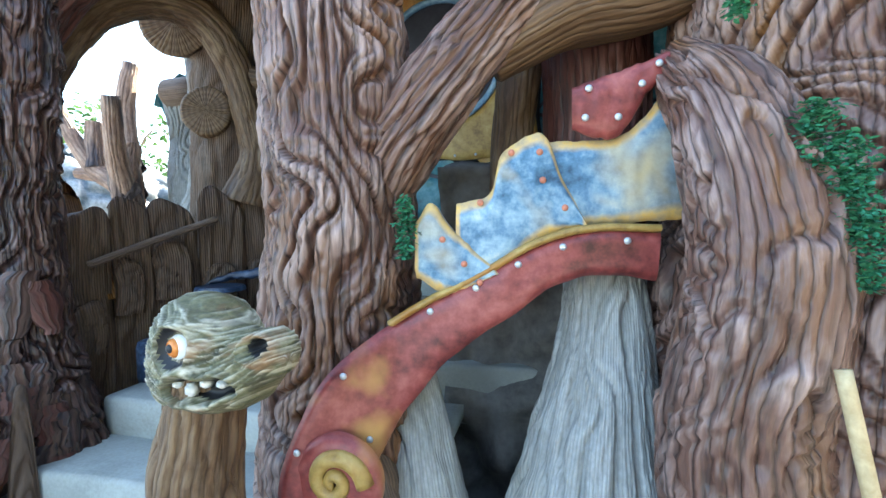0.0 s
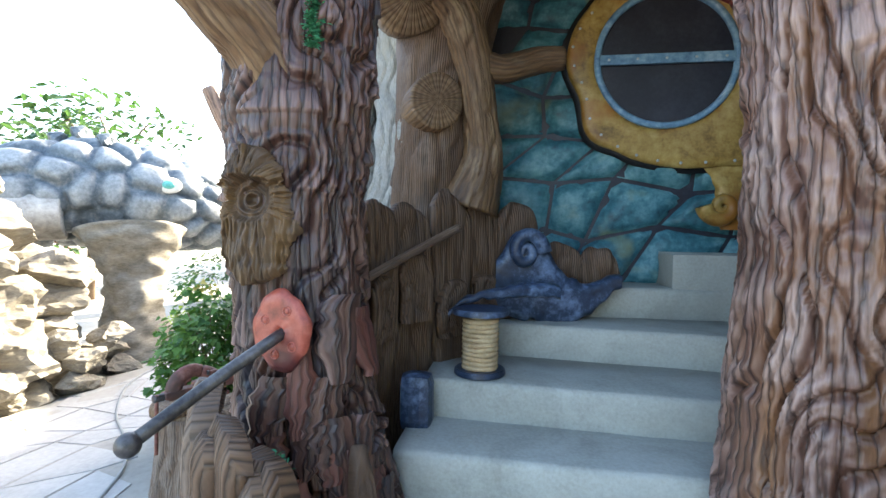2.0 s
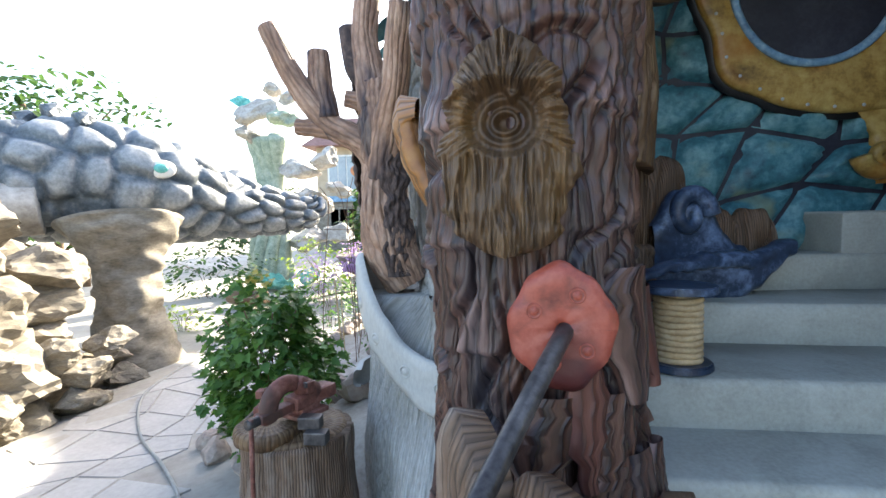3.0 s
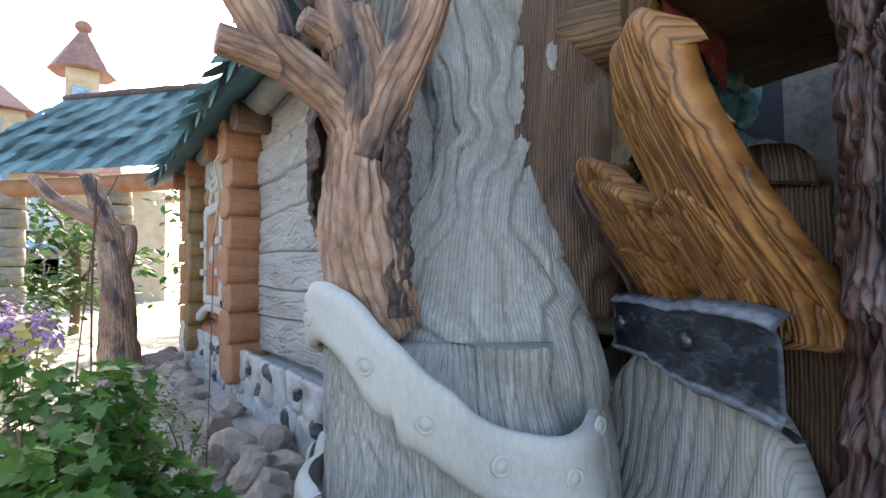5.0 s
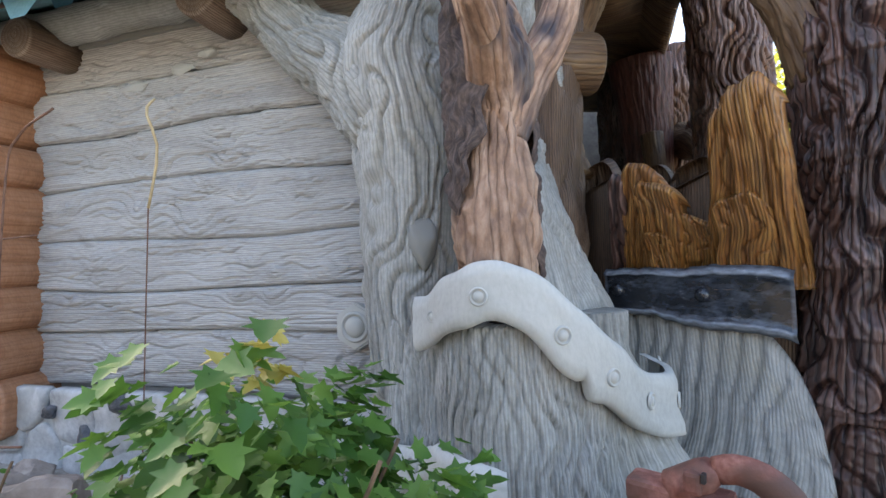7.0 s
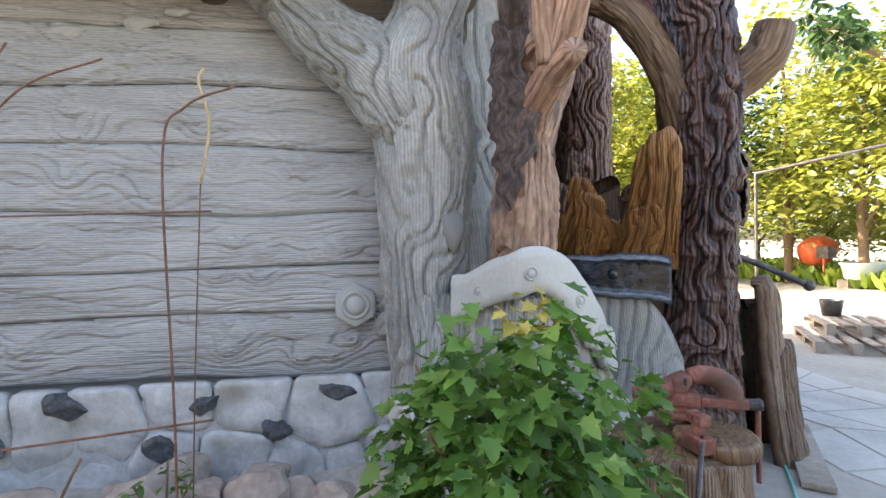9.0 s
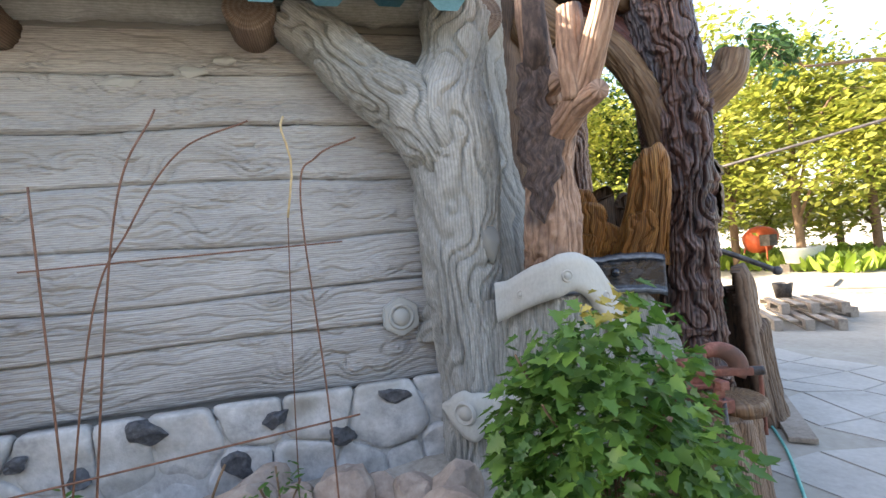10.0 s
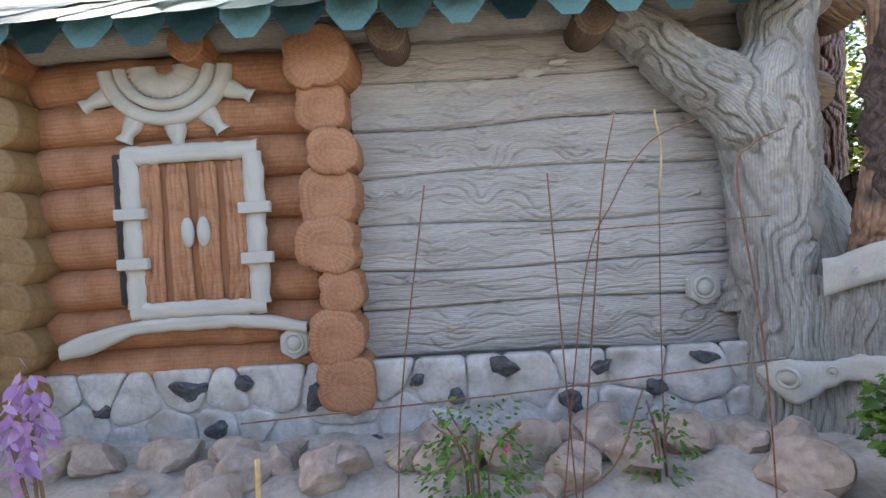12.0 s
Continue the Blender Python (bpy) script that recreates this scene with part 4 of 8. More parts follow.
for y in (7.63, 8.41):
    for z in (1.42, 1.73):
        box_part("hinge", (-2.875, y - 0.1, z - 0.035), (-2.835, y + 0.1, z + 0.035), M_COLLAR, win, "pale strap hinge", bev=0.01)
for y in (7.97, 8.07):
    hb = bmesh.new()
    bmesh.ops.create_uvsphere(hb, u_segments=12, v_segments=8, radius=0.06)
    bmesh.ops.transform(hb, matrix=Matrix.Translation((-2.83, y, 1.6)) @ Matrix.Diagonal((0.5, 0.7, 1.6, 1)), verts=hb.verts)
    under(win, part("shutter_handle", hb, M_COLLAR, None, "pale half-moon handle"))
# black box puts the dark shade of the gap beside the frame into colour
box_part("painted_recess", (-2.818, 8.44, 1.16), (-2.7, 8.54, 2.12), M_BLACK, win, "black strip standing in for the shaded gap", bev=0.02)
win.location.y -= 0.12
orn = tagged(obj("sill_ornament", strip("sill_ornament", np.linspace(7.3, 8.88, 70), ctrl([(7.3, 0.93), (7.6, 0.98), (8.0, 0.99), (8.4, 0.97), (8.7, 0.86), (8.88, 0.84)]), ctrl([(7.3, 1.0), (7.6, 1.06), (8.0, 1.08), (8.4, 1.06), (8.7, 1.0), (8.88, 0.94)]), flat_place(-2.79), 0.05, M_COLLAR, 6, 0.012)), "pale curling moulding under the shuttered window", "moulding")
orn.location.y -= 0.06
fan = thing("fan_ornament", (-2.8, 8.15, 2.3), "pale shell-shaped fan with pointed tongues over the window", "ornament")
for rr, (ra, rb, th_) in enumerate(((0.06, 0.24, 0.05), (0.25, 0.33, 0.06), (0.34, 0.44, 0.05))):
    under(fan, obj("fan_ring", strip("fan_ring", np.linspace(radians(183), radians(357), 60), lambda u, a=ra: a + 0 * u, lambda u, b=rb: b + (0.012 * np.sin(u * 40) if b < 0.3 else 0 * u), lambda u, w, d: (-2.76 - d, 8.06 + 0.98 * w * math.cos(u), 2.66 + 0.85 * w * math.sin(u)), th_, M_COLLAR, 5)))
for k, a in enumerate((205, 235, 265, 300, 335)):
    under(fan, obj("tongue", strip("tongue", np.linspace(0.42, 0.62, 16), lambda u: -0.07 * (0.5 + 0.5 * np.abs(np.cos((u - 0.42) * 11))), lambda u: 0.07 * (0.5 + 0.5 * np.abs(np.cos((u - 0.42) * 11))), lambda u, w, d, a=radians(a): (-2.75 - d, 8.06 + 0.98 * (u * math.cos(a) - w * math.sin(a)), 2.66 + 0.85 * (u * math.sin(a) + w * math.cos(a))), 0.04, M_COLLAR, 5)))


def hex_nut(c, n, r, label):
    """A six-sided pale nut plate with a round boss."""
    t = thing("nut_ornament", c, label, "nut")
    bm = bmesh.new()
    bmesh.ops.create_cone(bm, cap_ends=True, segments=6, radius1=r, radius2=r * 0.93, depth=0.04)
    bmesh.ops.bevel(bm, geom=bm.edges[:], offset=0.008, segments=2, affect="EDGES")
    bmesh.ops.transform(bm, matrix=facing(c, n), verts=bm.verts)
    under(t, part("plate", bm, M_COLLAR, None, smooth=False))
    bm = bmesh.new()
    bmesh.ops.create_uvsphere(bm, u_segments=18, v_segments=10, radius=r * 0.42)
    bmesh.ops.transform(bm, matrix=facing(Vector(c) + Vector(n) * 0.02, n) @ Matrix.Diagonal((1, 1, 0.5, 1)), verts=bm.verts)
    under(t, part("boss", bm, M_COLLAR))
    set_on(RING, t, Vector(c) + Vector(n) * 0.022, n, "groove_ring", r * 19)
    return t


hex_nut((-2.655, 4.71, 1.065), (-1, 0, 0), 0.125, "pale moulded hexagon nut on the plank wall")
hex_nut((-2.8, 7.33, 0.87), (-1, 0, 0), 0.11, "pale moulded hexagon nut beside the log ends")
for y, z, s in ((5.75, 2.5, 0.09), (6.08, 2.44, 0.12), (5.55, 2.57, 0.07)):
    o = obj("wood_chip", rock_mesh("wood_chip", (0.06, s * 2, 0.06), int(y * 100), M_COLLAR, 2, 0.2), None, "", Matrix.Translation((-2.65, y, z)))
    tagged(o, "pale moulded chip standing out from the plank wall", "moulding")


# ---- grey cement tree ----
grey = thing("cement_tree", (-2.65, 4.0, 0), "unpainted grey cement tree sculpture with a pale collar", "tree sculpture")
CC = (-2.65, 4.0)
under(grey, obj("trunk", tube("trunk", [(-2.45, 4.08, 0.9), (-2.4, 4.1, 1.4), (-2.28, 4.13, 1.9), (-2.26, 4.14, 2.5), (-2.3, 4.2, 3.4)], [0.56, 0.44, 0.35, 0.34, 0.4], M_GREY, 260, 0.016, strands(19, 0.9, 5), 0.05)))
under(grey, obj("side_trunk", tube("side_trunk", [(-2.85, 4.36, 0.1), (-2.83, 4.36, 0.7), (-2.79, 4.35, 1.3), (-2.79, 4.34, 1.9), (-2.84, 4.38, 2.25), (-2.86, 4.32, 2.5), (-2.84, 4.28, 2.76)], [0.2, 0.165, 0.215, 0.25, 0.24, 0.17, 0.2], M_GREY, 220, 0.012, strands(17, 1.3, 9), 0.05)))
under(grey, obj("arch_branch", tube("arch_branch", [(-2.8, 4.34, 1.72), (-2.82, 4.4, 2.02), (-2.82, 4.58, 2.24), (-2.8, 4.8, 2.4), (-2.77, 5.0, 2.6), (-2.75, 5.2, 2.78)], [0.12, 0.235, 0.2, 0.17, 0.15, 0.14], M_GREY, 170, 0.01, strands(13, 1.5, 12), 0.05)))
under(grey, obj("root", tube("root", [(-2.36, 3.98, 1.65), (-2.42, 3.86, 1.25), (-2.44, 3.75, 0.95), (-2.46, 3.68, 0.5), (-2.5, 3.62, 0.0)], [0.2, 0.26, 0.28, 0.27, 0.34], M_GREY, 130, 0.016, strands(11, 0.9, 8), 0.045)))
log_end("knot_stub", (-2.18, 3.9, 2.28), (-0.3, -0.95, 0.05), 0.12, 0.24, M_GREY, grey, 4)
kn = obj("wood_knot", rock_mesh("wood_knot", (0.1, 0.13, 0.22), 8, M_GREY, 3, 0.15, flat=False), None, "", Matrix.Translation((-2.99, 4.25, 1.45)))
under(grey, kn)


COLLAR_R = ctrl([(112, 0.55), (131, 0.545), (145, 0.46), (158, 0.46), (170, 0.54), (183, 0.595), (207, 0.592), (225, 0.595), (244, 0.605), (262, 0.665), (280, 0.6), (295, 0.55)])


def on_stump(u, w, d):
    a = radians(u)
    r = float(COLLAR_R(u)) + d + (0.05 + 0.25 * float(sm(u, 225, 265))) * float(1 - sm(w, 0.2, 0.8))
    return (CC[0] + r * math.cos(a), CC[1] + r * math.sin(a), w)


c_hi = ctrl([(148, 1.24), (160, 1.26), (175, 1.33), (187, 1.36), (196, 1.34), (205, 1.29), (221, 1.13), (239, 0.98), (250, 0.93), (262, 0.91), (272, 0.92), (282, 0.94), (292, 0.94)])
c_lo = ctrl([(148, 1.02), (158, 1.06), (172, 1.13), (186, 1.16), (196, 1.14), (206, 1.02), (212, 0.97), (216, 0.955), (217.5, 0.885), (225, 0.86), (238, 0.75), (252, 0.69), (266, 0.66), (280, 0.68), (292, 0.72)])
under(grey, obj("collar", strip("collar", np.linspace(148, 281, 160), c_lo, c_hi, on_stump, 0.045, M_COLLAR, 14, 0.02, 0, 0.0, 0.0116)))
c2h, c2l = ctrl([(117, 0.62), (128, 0.68), (140, 0.66), (155, 0.68), (170, 0.73), (190, 0.7)]), ctrl([(117, 0.58), (125, 0.5), (136, 0.44), (147, 0.52), (160, 0.58), (175, 0.56), (190, 0.6)])
under(grey, obj("lower_collar", strip("lower_collar", np.linspace(117, 190, 90), c2l, c2h, lambda u, w, d: on_stump(u, w, d + 0.03), 0.045, M_COLLAR, 10, 0.02, 0, 0.0, 0.0116)))
for u, w, k in ((184, 1.25, 1), (163, 1.17, 0.7), (208, 1.115, 1), (225, 0.96, 1), (244, 0.84, 1), (261, 0.8, 1), (276, 0.9, 1)):
    p = Vector(on_stump(u, w, 0.048))
    set_on(RING, grey, p, (math.cos(radians(u)), math.sin(radians(u)), 0), "ring_rivet", 0.95 * k)
for u, w, k in ((131, 0.58, 1.9), (150, 0.62, 0.9)):
    p = Vector(on_stump(u, w, 0.078))
    set_on(RING, grey, p, (math.cos(radians(u)), math.sin(radians(u)), 0), "ring_rivet", k)

# fluted stump below the collar, its shoulders rounding in under the trunk
ang_, zz_ = np.linspace(95, 320, 560), np.concatenate([np.linspace(-0.15, 0.86, 64), np.linspace(0.88, 1.14, 20)])
TH_, ZZ_ = np.meshgrid((ang_ - 95) / 225, zz_)
flute = 0.55 * strands(26, 1.0, 3)(TH_, ZZ_) + 0.45 * strands(58, 1.8, 5)(TH_, ZZ_)
pos = np.empty((len(zz_), len(ang_), 3))
for i, z in enumerate(zz_):
    for j, a in enumerate(ang_):
        lip = float(c_lo(np.clip(a, 148, 291))) + 0.06
        inward = 0.26 * float(sm(z, lip, lip + 0.3)) * (0.4 + 0.6 * float(sm(a, 192, 212)) * float(1 - sm(a, 228, 255)))
        pos[i, j] = on_stump(np.clip(a, 112, 295), z, -0.03 - inward + 0.045 * (flute[i, j] - 0.5))
        if not 112 < a < 295:
            r = math.hypot(pos[i, j, 0] - CC[0], pos[i, j, 1] - CC[1])
            pos[i, j, :2] = CC[0] + r * math.cos(radians(a)), CC[1] + r * math.sin(radians(a))
uv = np.stack(np.meshgrid(np.radians(ang_) * 0.62, zz_), -1)
under(grey, obj("stump", grid_mesh("stump", pos, uv, np.clip((flute - 0.62) * 2.4, 0, 1), False, True, M_GREY)))
under(grey, obj("stump_lobe", tube("stump_lobe", [(-2.9, 4.06, 0.5), (-2.9, 4.06, 0.9), (-2.92, 4.04, 1.13)], [0.17, 0.18, 0.19], M_GREY, 120, 0.02, strands(16, 0.6, 7), 0.03)))
# ---- dead tree standing in the collar ----
dead = thing("dead_tree", (-3.17, 3.98, 1.0), "dead forked tree trunk with sawn branches and peeling bark", "tree")
under(dead, obj("trunk", tube("trunk", [(-3.07, 3.98, 1.18), (-3.15, 3.97, 1.34), (-3.19, 3.97, 1.55), (-3.2, 3.96, 1.8), (-3.2, 3.93, 2.05), (-3.22, 3.98, 2.3)], [0.11, 0.14, 0.148, 0.112, 0.108, 0.09], M_DEAD, 110, 0.012, lambda th, s: 0.55 * rough(9, 10, 3)(th, s) + 0.45 * strands(9, 1.4, 41)(th, s), 0.06)))
under(dead, obj("bark_patch", strip("bark_patch", np.linspace(1.52, 2.35, 80), lambda u: ctrl([(1.5, 2.2), (1.7, 1.9), (1.9, 1.75), (2.35, 1.8)])(u) + 0.5 * (vn(u * 16, u * 0, 64, 5) - 0.5), lambda u: ctrl([(1.5, 2.4), (1.7, 2.8), (1.9, 3.0), (2.35, 2.9)])(u) + 0.6 * (vn(u * 14, u * 0, 64, 6) - 0.5), lambda u, w, d: (-3.19 + (0.145 + d * 0.6 + 0.034 * float(vn(w * 11, u * 26, 64, 3))) * math.cos(w), 3.96 + (0.145 + d * 0.6 + 0.034 * float(vn(w * 11, u * 26, 64, 3))) * math.sin(w), u), 0.03, M_DEADBARK, 26, 0.15), None, "dark scaly bark"))
under(dead, obj("bark_patch", strip("bark_patch", np.linspace(1.24, 2.05, 80), lambda u: 4.8 + 0.5 * (vn(u * 12, u * 0, 64, 15) - 0.5), lambda u: 5.7 + 0.7 * (vn(u * 13, u * 0, 64, 16) - 0.5), lambda u, w, d: (-3.17 + (0.115 + d * 0.6 + 0.034 * float(vn(w * 11, u * 26, 64, 3))) * math.cos(w), 3.965 + (0.115 + d * 0.6 + 0.034 * float(vn(w * 11, u * 26, 64, 3))) * math.sin(w), u), 0.03, M_DEADBARK, 30, 0.15), None, "dark scaly bark"))
for nm, pts, rad, mt in (
    ("branch", [(-3.22, 3.96, 2.15), (-3.27, 4.02, 2.4), (-3.3, 4.05, 2.6), (-3.28, 4.06, 2.8), (-3.25, 4.08, 2.98)], [0.11, 0.085, 0.075, 0.07, 0.06], M_DEAD),
    ("branch", [(-3.19, 3.95, 1.82), (-3.3, 3.95, 1.98), (-3.5, 3.93, 2.1), (-3.68, 3.91, 2.36), (-3.8, 3.88, 2.62)], [0.085, 0.08, 0.068, 0.06, 0.052], M_DEAD),
    ("branch", [(-3.45, 3.93, 2.05), (-3.58, 3.93, 2.07), (-3.67, 3.93, 2.08)], [0.055, 0.05, 0.046], M_DEAD),
    ("branch", [(-3.19, 3.94, 1.8), (-3.14, 3.84, 2.02), (-3.07, 3.73, 2.25), (-3.02, 3.66, 2.6)], [0.1, 0.085, 0.07, 0.06], M_DEAD),
    ("branch", [(-3.5, 3.93, 2.1), (-3.54, 3.97, 2.3), (-3.55, 3.98, 2.5)], [0.075, 0.07, 0.06], M_DEAD),
    ("branch", [(-3.25, 4.02, 2.3), (-3.36, 4.06, 2.42), (-3.4, 4.08, 2.66)], [0.07, 0.06, 0.055], M_DEADBARK),
    ("branch", [(-3.26, 3.98, 2.2), (-3.35, 3.97, 2.22), (-3.4, 3.96, 2.23)], [0.06, 0.05, 0.045], M_DEAD),
):
    under(dead, obj(nm, tube(nm, pts, rad, mt, 32, 0.02, rough(6, 9, len(pts)), 0.03)))

dead.location += Vector((0.08, -0.05, 0))

# ---- board panel with the black belt ----
P0, E_, N_ = Vector((-2.22, 3.47, 0)), Vector((-0.493, -0.87, 0)), Vector((-0.87, 0.493, 0))


LEAN = ctrl([(0.0, -0.08), (1.1, -0.08), (1.2, -0.14), (1.3, -0.12), (1.4, -0.05), (1.5, 0.03), (1.75, 0.19), (1.95, 0.25), (2.1, 0.28)])


def on_panel(u, w, d):
    p = P0 + E_ * u + N_ * (d + float(LEAN(w)) - 0.22 * max(0.0, u - 0.5) ** 2)
    return (p.x, p.y, w)


panel = thing("wooden_fence", tuple(P0), "orange varnished sculpted boards held by a black riveted belt", "fence panel")
for k, (u0, u1, z0, z1, th_, ln, sk) in enumerate(((-0.03, 0.13, 1.2, 1.75, 0.07, 0.2, -0.3), (0.1, 0.29, 1.2, 1.69, 0.09, 0.1, -0.45), (0.26, 0.46, 1.2, 1.52, 0.06, 0.06, -0.6), (0.4, 0.6, 1.2, 1.94, 0.075, 0.14, 0.35), (0.57, 0.76, 1.2, 1.99, 0.1, 0.03, -0.1), (0.44, 0.67, 1.2, 1.6, 0.115, 0.05, -0.12), (0.7, 0.8, 1.2, 1.78, 0.06, -0.02, -0.4), (0.16, 0.28, 1.24, 1.47, 0.12, 0.02, -0.1))):
    carved_board("board", u0, u1, z0, z1, on_panel, M_ORANGE_BOARD, panel, th_, ln, sk, k * 3 + 1, 70, 40, 3)
edge_board = carved_board("edge_board", -0.1, -0.02, 1.15, 1.73, on_panel, M_BARK_DARK, panel, 0.08, 0.2, -0.2, 28, 60, 20, 2)
edge_board["label"] = "dark brown end board"
under(panel, obj("belt", strip("belt", np.linspace(-0.05, 0.74, 90), ctrl([(-0.12, 1.06), (0.06, 1.075), (0.16, 1.07), (0.3, 1.04), (0.42, 1.02), (0.6, 1.015), (0.84, 0.97)]), ctrl([(-0.12, 1.3), (0.1, 1.3), (0.3, 1.295), (0.5, 1.31), (0.65, 1.3), (0.84, 1.26)]), lambda u, w, d: (*on_panel(u, 1.0, d + 0.045)[:2], w), 0.055, M_BELT, 34, 0.012, 0, 0.022), None, "black iron belt with highlights painted along its edges"))
for u, w in ((0.407, 1.175), (0.017, 1.19)):
    set_on(BOLT, panel, (*on_panel(u, 1.0, 0.105)[:2], w), N_, "bolt", 1.1)
skirt = carved_board("grey_skirt", -0.3, 0.8, -0.1, 1.1, lambda u, w, d: on_panel(u, min(w, 1.1), d - 0.02 + 0.3 * max(0.0, 1 - w / 1.1) ** 1.6), M_GREY, panel, 0.06, 0, 0, 33, 80, 90, 15)
skirt["label"] = "raw grey cement skirt"

# ---- brown bark trunk with the red disc ----
TB = Vector((-2.46, 2.53, 0))
brown = thing("bark_tree", tuple(TB), "dark brown sculpted bark trunk with a bearded knot", "tree sculpture")
under(brown, obj("trunk", tube("trunk", [(-2.34, 2.6, -0.1), (-2.37, 2.58, 0.5), (-2.42, 2.55, 1.1), (-2.44, 2.53, 1.8), (-2.43, 2.53, 2.4), (-2.4, 2.56, 3.0), (-2.34, 2.6, 3.8)], [0.44, 0.35, 0.265, 0.265, 0.28, 0.28, 0.3], M_BARK_DARK, 300, 0.009, strands(15, 1.3, 21, 0.22), 0.085, 0.76)))
under(brown, obj("branch", tube("branch", [(-2.42, 2.54, 2.1), (-2.5, 2.42, 2.3), (-2.58, 2.29, 2.43), (-2.63, 2.21, 2.52), (-2.66, 2.17, 2.68)], [0.17, 0.14, 0.13, 0.122, 0.105], M_PEELED, 60, 0.02, strands(9, 0.8, 6), 0.03)))
under(brown, obj("arch_limb", tube("arch_limb", [(-2.44, 2.6, 2.1), (-2.44, 2.74, 2.45), (-2.36, 2.98, 2.85), (-2.2, 3.22, 3.02), (-2.02, 3.45, 3.0), (-1.9, 3.6, 2.75), (-1.84, 3.68, 2.4), (-1.82, 3.74, 2.1), (-1.9, 3.72, 1.8)], [0.15, 0.11, 0.1, 0.1, 0.11, 0.11, 0.1, 0.12, 0.18], M_PEELED, 60, 0.02, strands(8, 0.9, 15), 0.035)))
under(brown, obj("stub_limb", tube("stub_limb", [(-1.86, 3.66, 2.66), (-1.7, 3.72, 2.64), (-1.5, 3.82, 2.72), (-1.34, 3.86, 2.74)], [0.09, 0.085, 0.08, 0.07], M_PEELED, 40, 0.02, rough(8, 9, 4), 0.025)))
under(brown, obj("upper_limb", tube("upper_limb", [(-2.42, 2.55, 2.5), (-2.2, 2.75, 2.95), (-1.9, 3.0, 3.3)], [0.16, 0.14, 0.16], M_BARK_RED, 60, 0.02, strands(9, 0.8, 16), 0.04)))
# bearded knot: a shield of combed wood with a ringed eye hollow
us_, vs_ = np.linspace(-1, 1, 130), np.linspace(-1, 1, 170)
U, V = np.meshgrid(us_, vs_)
half = 0.165 * np.sqrt(np.clip(1 - np.abs(V) ** 2.4, 0, 1)) * (1 - 0.12 * V) * (0.92 + 0.22 * (vn(V * 9 + 20, np.sign(U) * 3 + 5, 64, 4) - 0.5))
KX = U * half
KZ = 1.705 + 0.24 * V
rr = np.hypot(KX * 1.1, (KZ - 1.76) * 1.25)
ang = np.arctan2(KX, KZ - 1.76)
radial = 0.5 + 0.9 * (vn(ang * 24 + 90, rr * 14, 512, 3) - 0.5) + 0.8 * (vn(ang * 52 + 190, rr * 30, 512, 5) - 0.5)
beard = 0.5 + 0.95 * (vn(KX * 120 + 60 + 6 * vn(KX * 20 + 30, KZ * 12, 64, 2), KZ * 9, 64, 3) - 0.5) + 0.7 * (vn(KX * 260 + 90, KZ * 22, 64, 5) - 0.5)
low = sm(1.73 - KZ, 0.0, 0.06)
comb = np.clip(radial * (1 - low) + beard * low, 0, 1)
brow = 1.845 - 1.6 * KX**2 - 0.035 * np.exp(-(((KX - 0.02) / 0.018) ** 2)) + 0.02 * (vn(KX * 40 + 9, KX * 0, 64, 7) - 0.5)
ledge = np.where(KZ > brow, np.exp(-(((KZ - brow) / 0.06) ** 2)), np.exp(-(((KZ - brow) / 0.008) ** 2)))
hh = np.clip(1 - np.abs(U) ** 3, 0, 1) * 0.05 + 0.022 * comb * sm(rr, 0.06, 0.11) - 0.05 * (1 - sm(rr, 0.065, 0.105)) + 0.03 * np.exp(-(((rr - 0.062) / 0.016) ** 2)) + 0.022 * np.exp(-(((rr - 0.03) / 0.01) ** 2)) + 0.03 * ledge * (np.abs(KX) < 0.14) + 0.012 * (vn(KX * 30 + 20, KZ * 30, 64, 6) - 0.5)
kd = Vector((-0.12, -1, 0)).normalized()
ks = Vector((1, -0.12, 0)).normalized()
base = Vector((-2.5, 2.352, 0))
KY = np.stack([base.x + ks.x * KX + kd.x * (hh + 0.015 - 1.1 * KX**2), base.y + ks.y * KX + kd.y * (hh + 0.015 - 1.1 * KX**2), KZ], -1)
under(brown, obj("bearded_knot", grid_mesh("bearded_knot", KY, np.stack([KX * 1, KZ], -1), np.clip(comb * sm(rr, 0.06, 0.11) * 0.45, 0, 1), False, False, M_KNOT), None, "golden brown combed knot"))
